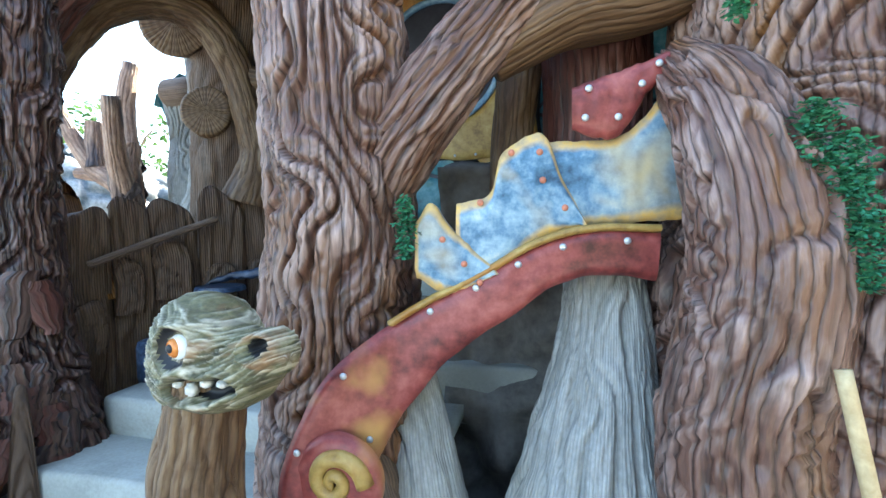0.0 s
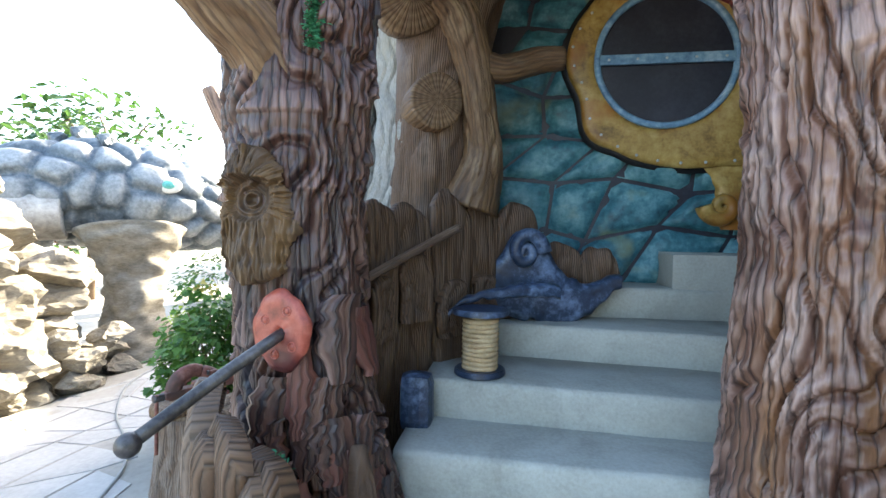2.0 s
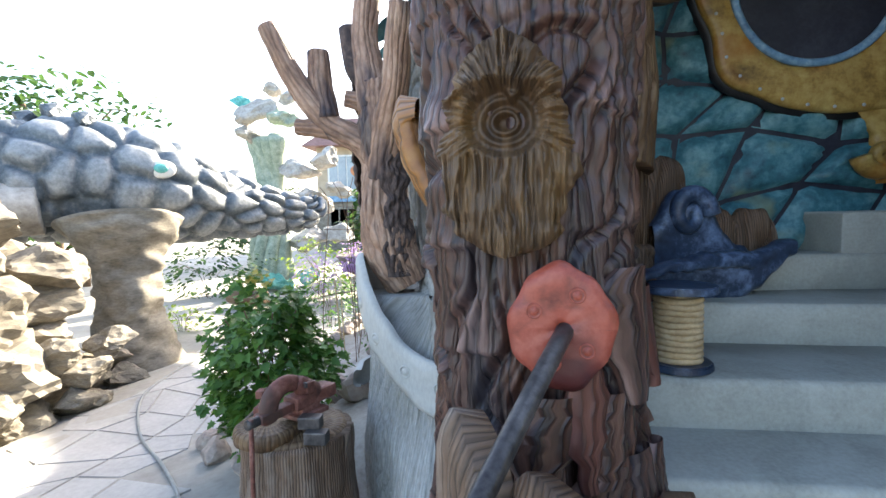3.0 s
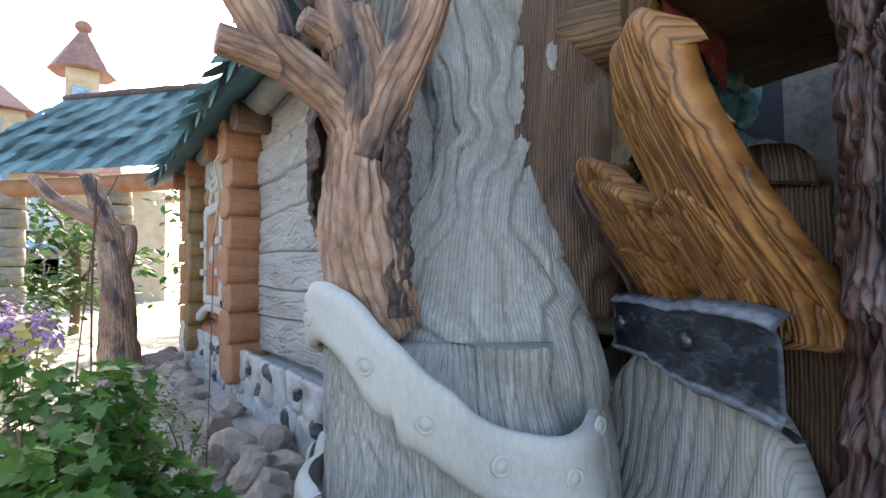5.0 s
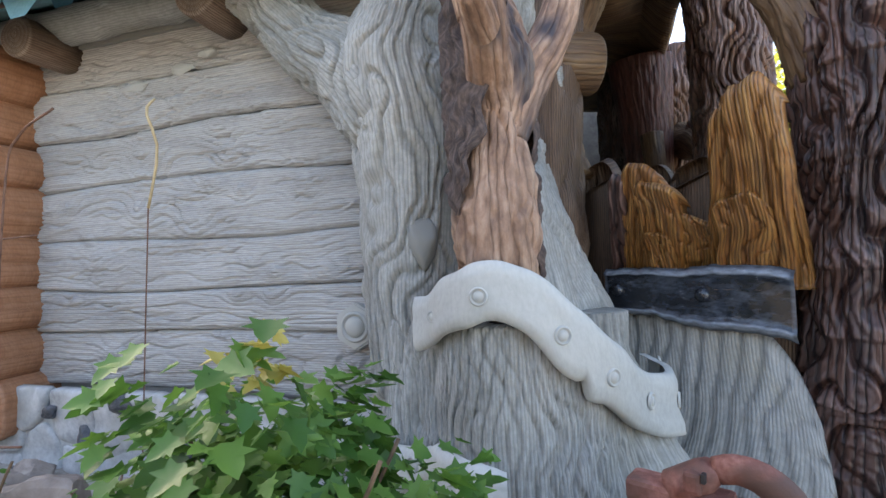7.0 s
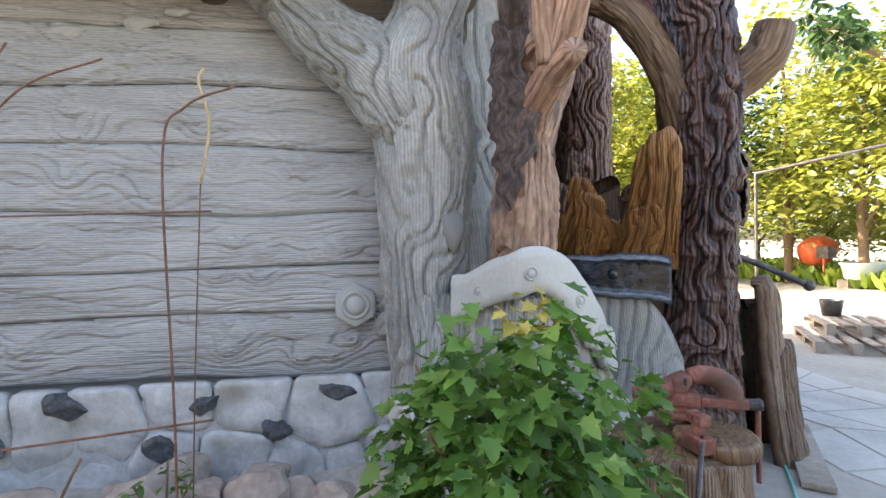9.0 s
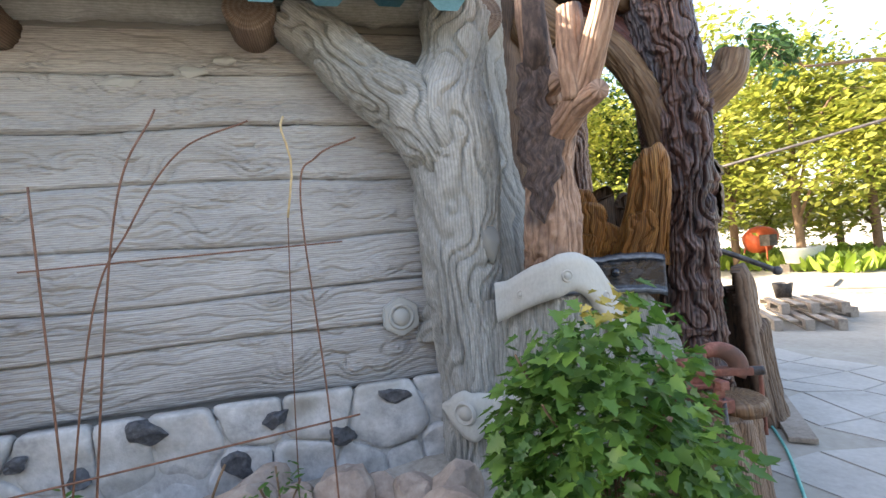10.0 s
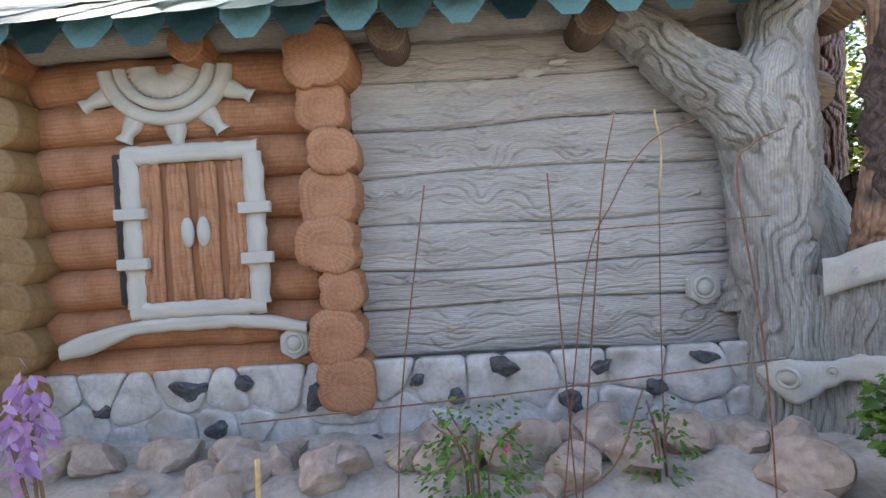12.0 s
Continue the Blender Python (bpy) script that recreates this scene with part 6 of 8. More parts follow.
for u, w in ((0.05, 0.09), (0.02, -0.05), (0.24, -0.09), (0.31, 0.1), (0.46, 0.055), (0.55, 0.045), (0.66, 0.035), (0.78, 0.03), (0.93, 0.035), (0.17, 0.08)):
    set_on(RIVET, band, on_band(u, w, 0.06), (0.1, -1, 0), "rivet", 0.85)
plates = thing("blue_plates", (0.2, 2.3, 1.5), "overlapping weathered blue iron plates with copper rivets", "plate")


def on_plate(off):
    return lambda u, w, d: (u, 2.3 + 0.14 * (u + 0.2) - d - off, w)


p_lo = ctrl([(-0.2, 1.45), (-0.1, 1.4), (0.05, 1.46), (0.2, 1.58), (0.35, 1.62), (0.66, 1.64)])
under(plates, obj("plate", strip("plate", np.linspace(0.2, 0.68, 50), p_lo, ctrl([(0.2, 1.9), (0.4, 1.9), (0.5, 1.95), (0.6, 2.08), (0.68, 2.12)]), on_plate(0.0), 0.05, M_PLATE, 16, 0.008)))
under(plates, obj("plate", strip("plate", np.linspace(-0.08, 0.34, 50), p_lo, ctrl([(-0.08, 1.7), (0.03, 1.73), (0.07, 1.86), (0.2, 1.92), (0.26, 1.78), (0.34, 1.63)]), on_plate(0.02), 0.05, M_PLATE, 16, 0.008)))
under(plates, obj("plate", strip("plate", np.linspace(-0.21, 0.06, 40), p_lo, ctrl([(-0.21, 1.64), (-0.16, 1.7), (-0.1, 1.62), (0.06, 1.47)]), on_plate(0.04), 0.05, M_PLATE, 14, 0.008)))
for u, w, o_ in ((-0.12, 1.58, 0.09), (-0.05, 1.5, 0.09), (0.0, 1.7, 0.07), (0.1, 1.86, 0.07), (0.19, 1.86, 0.07), (0.2, 1.77, 0.07), (0.27, 1.68, 0.07), (0.0, 1.44, 0.09)):
    set_on(COPPER, plates, on_plate(0.0)(u, w, o_), (0.1, -1, 0), "rivet", 0.8)
under(plates, obj("red_plate", strip("red_plate", np.linspace(0.29, 0.6, 40), ctrl([(0.29, 1.93), (0.42, 1.9), (0.5, 2.0), (0.52, 2.04), (0.6, 2.1)]), ctrl([(0.29, 2.06), (0.45, 2.11), (0.6, 2.17)]), on_plate(0.05), 0.04, M_REDBAND, 8, 0.008), None, "red gold-edged plate"))
for u, w in ((0.34, 2.05), (0.33, 1.96), (0.43, 1.96), (0.5, 2.06), (0.55, 2.12)):
    set_on(RIVET, plates, on_plate(0.05)(u, w, 0.045), (0.1, -1, 0), "rivet", 0.85)

# grey roots in the hollow below the band
hollow = thing("grey_root", (0.3, 2.8, 0), "grey wavy sculpted roots in the hollow under the arch", "root sculpture")
under(hollow, obj("root", tube("root", [(0.42, 2.6, 1.6), (0.42, 2.55, 1.2), (0.38, 2.45, 0.7), (0.36, 2.35, 0.2), (0.4, 2.3, -0.1)], [0.12, 0.16, 0.27, 0.42, 0.5], M_GREY, 240, 0.014, strands(20, 0.9, 61), 0.045)))
under(hollow, obj("root", tube("root", [(-0.32, 2.5, 1.1), (-0.25, 2.4, 0.8), (-0.2, 2.35, 0.4), (-0.2, 2.3, -0.1)], [0.08, 0.12, 0.17, 0.24], M_GREY, 70, 0.018, strands(9, 0.8, 62), 0.03)))
under(hollow, obj("gold_root", tube("gold_root", [(-0.66, 1.8, 1.26), (-0.7, 1.81, 1.1), (-0.76, 1.84, 0.85), (-0.76, 1.88, 0.3), (-0.8, 1.9, -0.1)], [0.1, 0.105, 0.12, 0.14, 0.17], M_PEELED, 70, 0.02, strands(9, 0.8, 63), 0.03), None, "golden brown neck root"))
under(hollow, obj("fluted_root", tube("fluted_root", [(-0.5, 2.3, 0.9), (-0.42, 2.3, 0.7), (-0.38, 2.28, 0.3), (-0.36, 2.26, -0.1)], [0.08, 0.13, 0.16, 0.2], M_GREY_BOARD, 70, 0.02, strands(11, 0.6, 64), 0.03)))
cy_, cz_ = np.linspace(-0.3, 0.9, 40), np.linspace(-0.1, 1.9, 50)
X, Z = np.meshgrid(cy_, cz_)
Y = 3.05 + 0.25 * (vn(X * 4 + 9, Z * 4 + 9, 64, 2) - 0.5) + 0.1 * (vn(X * 11 + 9, Z * 11, 64, 3) - 0.5) - 0.5 * np.clip(Z - 1.2, 0, 1) * 0.2
cv = obj("hollow_wall", grid_mesh("hollow_wall", np.stack([X, Y, Z], -1), np.stack([X, Z], -1), None, False, False, M_CAVE))
sol = cv.modifiers.new("thick", "SOLIDIFY")
sol.thickness = 0.1
tagged(cv, "rough grey brown back of the hollow under the arch", "wall", kind="structure")
fur = thing("striped_trunk", (0.45, 3.0, 1.8), "dark red brown striped sculpted trunk behind the blue plates", "tree sculpture")
under(fur, obj("trunk", tube("trunk", [(0.4, 2.98, 1.4), (0.42, 2.95, 2.0), (0.4, 2.95, 2.6), (0.35, 3.0, 3.3)], [0.22, 0.22, 0.24, 0.3], M_BARK_RED, 90, 0.02, strands(22, 0.6, 71), 0.03)))
under(fur, obj("trunk", tube("trunk", [(0.05, 2.95, 1.3), (0.04, 2.92, 1.9), (0.1, 2.95, 2.5)], [0.1, 0.09, 0.1], M_PEELED, 40, 0.02, strands(8, 0.6, 72), 0.02)))


# ---- lizard head sculpture at the stair foot: one mesh ----
HEAD = [(-0.192, -0.06, -0.15, 0.03), (-0.182, 0.02, -0.18, 0.07), (-0.15, 0.06, -0.195, 0.1), (-0.08, 0.118, -0.2, 0.125), (0.0, 0.11, -0.19, 0.13), (0.05, 0.08, -0.18, 0.12), (0.1, 0.04, -0.165, 0.1), (0.15, 0.03, -0.145, 0.088), (0.19, 0.046, -0.1, 0.082), (0.225, 0.042, -0.07, 0.072), (0.25, 0.015, -0.055, 0.05), (0.262, -0.01, -0.04, 0.015)]


def creature():
    """A long-muzzled head seen in profile: combed skin, open mouth with teeth, round eye, dark nostril."""
    st = spline(HEAD, 170)
    th = np.linspace(0, 2 * np.pi, 190, endpoint=False)
    A, Uu = np.meshgrid(th, st[:, 0])
    top, bot, hd = (np.repeat(st[:, k : k + 1], len(th), 1) for k in (1, 2, 3))
    bent = lambda v, e: np.sign(v) * np.abs(v) ** e
    X = Uu.copy()
    Y = -hd * bent(np.cos(A), 0.75)
    Z = (top + bot) / 2 + (top - bot) / 2 * bent(np.sin(A), 0.85)
    comb = vn(X * 16 + 30 + 1.5 * vn(X * 12 + 9, Z * 20 + 20, 64, 4), Z * 190 + 60 + 8 * np.sin(X * 14 + 1), 512, 3)
    comb2 = vn(X * 50 + 30, Z * 330 + 90 + 14 * np.sin(X * 16), 512, 5)
    h = 0.011 * (comb - 0.5) + 0.007 * (comb2 - 0.5)
    side = Y < 0
    la = (X - 0.055) / 0.112
    zc = -0.1 + 0.012 * la + 0.006 * np.sin(X * 60)
    gap = np.sqrt(np.clip(1 - la**2, 0, 1))
    lb = (Z - zc) / (0.026 * gap + 0.003)
    mouth = np.where((gap > 0) & side, np.exp(-(lb**4)), 0)
    lips = np.where((gap > 0) & side, np.exp(-(((np.abs(lb) - 1.5) / 0.4) ** 2)) * gap, 0)
    de = np.hypot(X, Z) / 0.043
    dn = np.hypot((X - 0.212) / 1.25, Z - 0.012) / 0.02
    h = h * (1 - mouth) * (1 - np.exp(-((de / 1.5) ** 4)))
    Y = Y + np.where(side, -h, h) + side * (0.055 * mouth - 0.02 * lips + 0.03 * np.exp(-(de**2)) - 0.016 * np.exp(-(((de - 1.35) / 0.25) ** 2)) + 0.05 * np.exp(-(dn**4)) - 0.01 * np.exp(-(((dn - 1.5) / 0.3) ** 2)) + 0.014 * np.exp(-(((X - 0.105 - 0.3 * Z) / 0.012) ** 2)) * (Z > -0.06) - 0.018 * np.exp(-((X / 0.07) ** 2 + ((Z - 0.062) / 0.014) ** 2)))
    Z = Z + h * 0.8
    me0 = grid_mesh("lizard_head_sculpture", np.stack([X, Y, Z], -1), None, np.clip((0.5 * comb + 0.5 * comb2 - 0.5) * 4.0, 0, 1.2), True, True, M_CREAT)
    bm = bmesh.new()
    bm.from_mesh(me0)
    nc = len(th)
    bm.faces.ensure_lookup_table()
    flat_m, flat_n, flat_e = mouth.ravel(), dn.ravel(), de.ravel()
    sd = side.ravel()
    for f in bm.faces:
        i = f.verts[0].index
        if i < len(sd) and sd[i] and (flat_m[i] > 0.45 or flat_n[i] < 1.05 or 0.85 < flat_e[i] < 1.22):
            f.material_index = 1

    def add(src, m):
        b0 = len(bm.faces)
        tmp = bpy.data.meshes.new("tmp")
        src.to_mesh(tmp)
        src.free()
        bm.from_mesh(tmp)
        bpy.data.meshes.remove(tmp)
        bm.faces.ensure_lookup_table()
        for f in bm.faces[b0:]:
            f.material_index = m
            f.smooth = True

    for dx, dz, r, y, m in ((0, 0, 0.041, -0.09, 2), (-0.007, 0, 0.026, -0.108, 3), (-0.007, 0.001, 0.012, -0.122, 1)):
        e = bmesh.new()
        bmesh.ops.create_uvsphere(e, u_segments=28, v_segments=16, radius=r)
        bmesh.ops.transform(e, matrix=Matrix.Translation((dx, y, dz)) @ Matrix.Diagonal((1.05, 0.7, 0.95, 1)), verts=e.verts)
        add(e, m)
    for tx, tz, w_, hgt, turn in ((-0.012, -0.092, 0.02, 0.02, 8), (0.028, -0.103, 0.026, 0.032, -6), (0.07, -0.083, 0.024, 0.022, 4), (0.115, -0.082, 0.022, 0.018, 10)):
        e = bmesh.new()
        bmesh.ops.create_cube(e, size=1)
        bmesh.ops.bevel(e, geom=e.edges[:], offset=0.2, segments=3, affect="EDGES")
        bmesh.ops.transform(e, matrix=Matrix.Translation((tx, -0.098 + 0.25 * max(0, tx), tz)) @ Matrix.Rotation(radians(turn), 4, "Y") @ Matrix.Diagonal((w_, 0.03, hgt, 1)), verts=e.verts)
        add(e, 2)
    bm.to_mesh(me0)
    bm.free()
    for m in (M_BLACK, M_WHITE, M_AMBER):
        me0.materials.append(m)
    return me0


cr = obj("lizard_head_sculpture", creature(), None, "", Matrix.Translation((-0.635, 1.785, 1.332)) @ Matrix.Rotation(radians(-15), 4, "Z"))
tagged(cr, "green brown sculpted lizard head with an orange eye and bared teeth", "sculpture")

# ---- vise on a wooden stump ----
VC = Vector((-3.5, 3.3, 0))
stump = thing("stump", tuple(VC), "grey barked wooden stump used as a work block", "stump")
under(stump, obj("bark", tube("bark", [(-3.46, 3.4, -0.05), (-3.46, 3.4, 0.3), (-3.46, 3.4, 0.57)], [0.3, 0.26, 0.25], M_GREY_BOARD, 90, 0.02, strands(16, 0.5, 81), 0.035)))
log_end("sawn_top", (-3.46, 3.4, 0.56), (0, 0, 1), 0.245, 0.02, M_PEELED, stump, 9)
log_end("sawn_block", (-3.56, 3.3, 0.57), (0, 0, 1), 0.15, 0.055, M_PEELED, stump, 19)
vise = thing("bench_vise", (-3.52, 3.3, 0.63), "rusty red bench vise bolted on the stump", "vise")
VM = Matrix.Translation((-3.41, 3.375, 0.65)) @ Matrix.Rotation(radians(-115), 4, "Z") @ Matrix.Scale(0.88, 4)


def vbox(name, lo, hi, mat=M_RUST, bev=0.008):
    return box_part(name, lo, hi, mat, vise, "", bev, VM)


vbox("base_plate", (-0.1, -0.08, 0.0), (0.1, 0.08, 0.025))
vbox("body", (-0.19, -0.055, 0.05), (0.1, 0.055, 0.12), M_RUST, 0.016)
vbox("neck", (-0.07, -0.05, 0.02), (0.07, 0.05, 0.07), M_RUST, 0.015)
vbox("back_jaw", (-0.02, -0.06, 0.12), (0.03, 0.06, 0.185), M_RUST, 0.012)
vbox("jaw_plate", (0.03, -0.06, 0.16), (0.042, 0.06, 0.188), M_STEEL, 0.003)
vbox("slide", (0.1, -0.035, 0.055), (0.3, 0.035, 0.1), M_RUST, 0.008)
arc = [(0.06, 0.185), (0.11, 0.2), (0.17, 0.19), (0.22, 0.15), (0.235, 0.1), (0.22, 0.05)]
vj = tube("front_jaw", [VM @ Vector((a, 0, b)) for a, b in arc], [0.024, 0.026, 0.028, 0.03, 0.03, 0.028], M_RUST, 18, 0.015, None, 0, 1.5)
under(vise, obj("front_jaw", vj))
under(vise, obj("screw", tube("screw", [VM @ Vector((0.2, 0, 0.075)), VM @ Vector((0.36, 0, 0.075))], [0.022, 0.022], M_STEEL, 14, 0.01, lambda th, s: np.mod(s * 90 + th, 1), 0.006)))
under(vise, obj("handle", tube("handle", [VM @ Vector((0.345, 0.01, 0.1)), VM @ Vector((0.345, 0.0, -0.28))], [0.011, 0.011], M_RUST, 10, 0.05)))
under(vise, obj("anvil", tube("anvil", [VM @ Vector((-0.05, 0, 0.1)), VM @ Vector((0.03, 0, 0.17)), VM @ Vector((0.05, 0, 0.2))], [0.06, 0.045, 0.03], M_RUST, 16, 0.02)))
clampt = thing("pipe_clamp", (-3.62, 3.46, 0.62), "small rusty screw clamp hanging on the stump edge", "clamp")
for lo, hi in (((-3.68, 3.4, 0.6), (-3.58, 3.47, 0.66)), ((-3.67, 3.41, 0.7), (-3.59, 3.46, 0.74)), ((-3.64, 3.41, 0.62), (-3.62, 3.46, 0.74))):
    box_part("jaw", lo, hi, M_RUST, clampt)
rod("screw", [(-3.66, 3.44, 0.66), (-3.82, 3.58, 0.52)], 0.01, M_STEEL, clampt)
for k, (x, y, z) in enumerate(((-3.3, 3.22, 0.63), (-3.34, 3.26, 0.68))):
    box_part("block", (x - 0.05, y - 0.03, z - 0.045), (x + 0.05, y + 0.03, z + 0.01), M_STEEL, vise)

# ---- bushes ----
def bush(name, c, r, n, size, label, seed, mat=M_LEAF, lobed=True, stems=9, extra=None):
    t = thing(name, (c[0], c[1], float(ground_z(c[0], c[1]))), label, "bush")
    rnd = random.Random(seed)
    for k in range(stems):
        a = rnd.uniform(0, math.tau)
        e = (c[0] + r[0] * 0.7 * math.cos(a), c[1] + r[1] * 0.7 * math.sin(a), c[2] + r[2] * rnd.uniform(0.1, 0.8))
        rod("stem", [(c[0] + 0.06 * math.cos(a), c[1] + 0.06 * math.sin(a), float(ground_z(c[0], c[1]))), ((c[0] * 1.4 + e[0] * 0.6) / 2, (c[1] * 1.4 + e[1] * 0.6) / 2, c[2]), e], 0.005, M_STEM, t, "", 6, 0.06)
    o = obj("crown", leaf_cloud("crown", ball_spots(c, r, n, seed), size, mat, seed, lobed, 0.45, np.array(c) - np.array((0, 0, 0.5))))
    under(t, o)
    if extra:
        under(t, obj("yellow_leaves", leaf_cloud("yellow_leaves", ball_spots(extra, (0.1, 0.1, 0.06), 26, seed + 1), size * 0.7, M_LEAFY, seed + 1)))
        under(t, obj("yellow_leaves", leaf_cloud("yellow_leaves", ball_spots(np.array(c) + (-0.25, 0.0, -0.1), (0.08, 0.08, 0.1), 18, seed + 2), size * 0.6, M_LEAFY, seed + 2)))
    return t


bush("leafy_bush", (-3.98, 4.25, 0.6), (0.39, 0.38, 0.6), 3700, 0.066, "green maple-leaved bush with a few yellow leaves", 4, M_LEAF, True, 14, (-4.02, 4.23, 1.2))
bush("rose_bush", (-3.6, 6.25, 0.45), (0.27, 0.3, 0.26), 560, 0.042, "thin rose bush with small leaves and one pink bud", 24, M_LEAF, False, 9)
bud = obj("rose_bud", leaf_cloud("rose_bud", ball_spots((-3.72, 6.12, 0.55), (0.015, 0.015, 0.02), 14, 3), 0.025, M_PINK, 3, False))
tagged(bud, "small pink rose bud among green leaves", "flower")
bush("rose_bush", (-3.45, 5.35, 0.4), (0.14, 0.14, 0.26), 150, 0.045, "thin sprig of green leaves by the wall", 25, M_LEAF, False, 5)
host = thing("lilac_flowers", (-4.4, 7.6, 0), "drooping lilac bell flowers on tall stems", "flower")
for k in range(5):
    b_ = (-4.4 + 0.05 * k, 7.68 + 0.07 * math.sin(k * 2), -0.1)
    tp = (b_[0] - 0.1 + 0.05 * k, b_[1] + 0.1, 0.92 + 0.13 * math.sin(k * 3))
    rod("stalk", [b_, (b_[0], b_[1], 0.4), tp], 0.006, M_STEM, host)
    under(host, obj("bells", leaf_cloud("bells", ball_spots(tp, (0.05, 0.05, 0.14), 46, 40 + k), 0.065, M_PETAL, 40 + k, False, 1.4)))

# ---- rod trellis in front of the wall ----
trel = thing("rod_trellis", (-3.85, 5.5, 0), "crooked trellis of thin rusty rods in the flower bed", "trellis")
TX = -3.86
for pts, r in (
    ([(TX - 0.08, 5.12, -0.1), (TX - 0.06, 5.13, 0.9), (TX, 5.17, 1.62), (TX, 5.11, 1.76), (TX, 4.98, 1.82)], 0.0036),
    ([(TX, 5.84, -0.1), (TX, 5.87, 0.6), (TX, 5.91, 1.7)], 0.0036),
    ([(TX, 5.88, -0.1), (TX, 5.82, 0.58), (TX, 5.7, 1.6), (TX + 0.1, 5.6, 1.95)], 0.0036),
    ([(TX, 5.95, 0.1), (TX, 5.79, 1.25), (TX, 5.66, 1.57), (TX, 5.51, 1.79), (TX, 5.31, 1.88)], 0.0032),
    ([(TX, 6.6, -0.1), (TX, 6.55, 0.75), (TX, 6.4, 1.68)], 0.0036),
    ([(TX, 7.2, 0.76), (TX, 6.1, 0.83), (TX - 0.05, 5.04, 0.93)], 0.0036),
    ([(TX, 5.95, 1.46), (TX, 5.5, 1.47), (TX, 5.05, 1.48)], 0.0032),
):
    rod("rod", pts, r, M_REBAR, trel, "", 6, 0.06)
straw = thing("dry_stem", (-3.33, 5.25, 0), "pale dry bent plant stem in the bed", "stem")
rod("stalk", [(-3.36, 5.3, 0.1), (-3.34, 5.28, 0.9), (-3.33, 5.25, 1.63)], 0.003, M_REBAR, straw, "", 6)
rod("dry_tip", [(-3.33, 5.25, 1.62), (-3.31, 5.22, 1.85), (-3.33, 5.25, 2.0), (-3.3, 5.24, 2.06)], 0.006, M_STRAW, straw, "pale dry tip", 6)
for k, (x, y, x2, y2, z2) in enumerate(((-4.35, 6.95, -4.4, 6.9, 0.85), (-4.3, 6.9, -4.36, 7.02, 0.6))):
    st = thing("cane_stake", (x, y, 0), "pale dry cane stake in the bed", "stake")
    rod("cane", [(x, y, -0.1), ((x + x2) / 2, (y + y2) / 2, z2 / 2), (x2, y2, z2)], 0.009, M_STRAW, st, "", 8)
tw = thing("bare_twig", (-3.9, 6.5, 0.1), "bare thorny rose twigs", "twig")
rod("twig", [(-4.0, 6.75, 0.45), (-3.95, 6.45, 0.35), (-3.9, 6.1, 0.15)], 0.006, M_STEM, tw)
rod("twig", [(-3.95, 6.6, 0.4), (-3.8, 6.2, 0.3), (-3.7, 5.7, 0.4), (-3.65, 5.5, 0.75)], 0.005, M_STEM, tw)

# ---- field stones on the bed ----
rs = random.Random(21)
ROCKS = [rock_mesh("field_stone", (0.26, 0.3, 0.2), s, M_FIELD, 3, 0.3) for s in range(7)]
spots = []
for k in range(46):
    y = rs.uniform(4.5, 9.6)
    x = rs.uniform(-3.35, -2.95) if k < 34 else rs.uniform(-3.9, -3.4)
    spots.append((x, y, rs.uniform(0.6, 1.25)))
spots += [(-3.12, 4.95, 0.9), (-3.18, 4.78, 0.9), (-3.5, 4.75, 1.3), (-3.2, 6.0, 1.5), (-3.2, 6.35, 1.4), (-3.15, 5.5, 1.2)]
for k, (x, y, s) in enumerate(spots):
    o = obj("field_stone", ROCKS[k % 7], None, "", Matrix.Translation((x, y, bed_z(x, y) + 0.05 * s)) @ Euler((rs.uniform(-0.4, 0.4), rs.uniform(-0.4, 0.4), rs.uniform(0, 6))).to_matrix().to_4x4() @ Matrix.Scale(s, 4))
    tagged(o, "brown grey broken field stone in the bed", "stone", "stones along the wall")
for k in range(22):
    y = 3.8 + k * 0.24
    x = -4.6 + 0.75 * (1 - float(sm(y, 3.75, 4.5))) + rs.uniform(-0.04, 0.04)
    s = rs.uniform(0.6, 0.95)
    o = obj("kerb_stone", ROCKS[(k * 3) % 7], None, "", Matrix.Translation((x, y, float(ground_z(x, y)) + 0.05)) @ Euler((0, 0, rs.uniform(0, 6))).to_matrix().to_4x4() @ Matrix.Scale(s, 4))
    tagged(o, "rounded stone edging the planted bed", "stone", "stones edging the bed")

# ---- rock face and lizard arch across the path ----
BIG = [rock_mesh("boulder", (1.0, 1.0, 0.7), 100 + s, M_ROCK, 4, 0.6, 0.0) for s in range(5)]
rs = random.Random(31)
k = 0
for (x, y), hgt in (((-6.6, 3.2), 1.9), ((-6.65, 4.0), 2.1), ((-6.95, 4.8), 2.2), ((-7.1, 5.6), 1.3), ((-7.6, 6.2), 0.9), ((-7.6, 4.6), 2.5), ((-8.0, 5.6), 1.6), ((-7.4, 3.4), 2.5), ((-8.6, 6.2), 1.2), ((-6.9, 2.4), 2.0), ((-6.75, 6.1), 0.5), ((-6.55, 4.6), 0.6), ((-6.5, 5.3), 0.4)):
    z = float(ground_z(x, y)) + 0.1
    while z < hgt:
        s = rs.uniform(0.75, 1.15) if hgt > 1 else 0.45
        o = obj("boulder", BIG[k % 5], None, "", Matrix.Translation((x + rs.uniform(-0.15, 0.15), y + rs.uniform(-0.15, 0.15), z)) @ Euler((rs.uniform(-0.15, 0.15), rs.uniform(-0.15, 0.15), rs.uniform(0, 6))).to_matrix().to_4x4() @ Matrix.Diagonal((s, s, s * 0.9, 1)))
        tagged(o, "layered grey brown boulder of the artificial rock face", "boulder", "rock face boulders")
        z += 0.5 * s
        k += 1
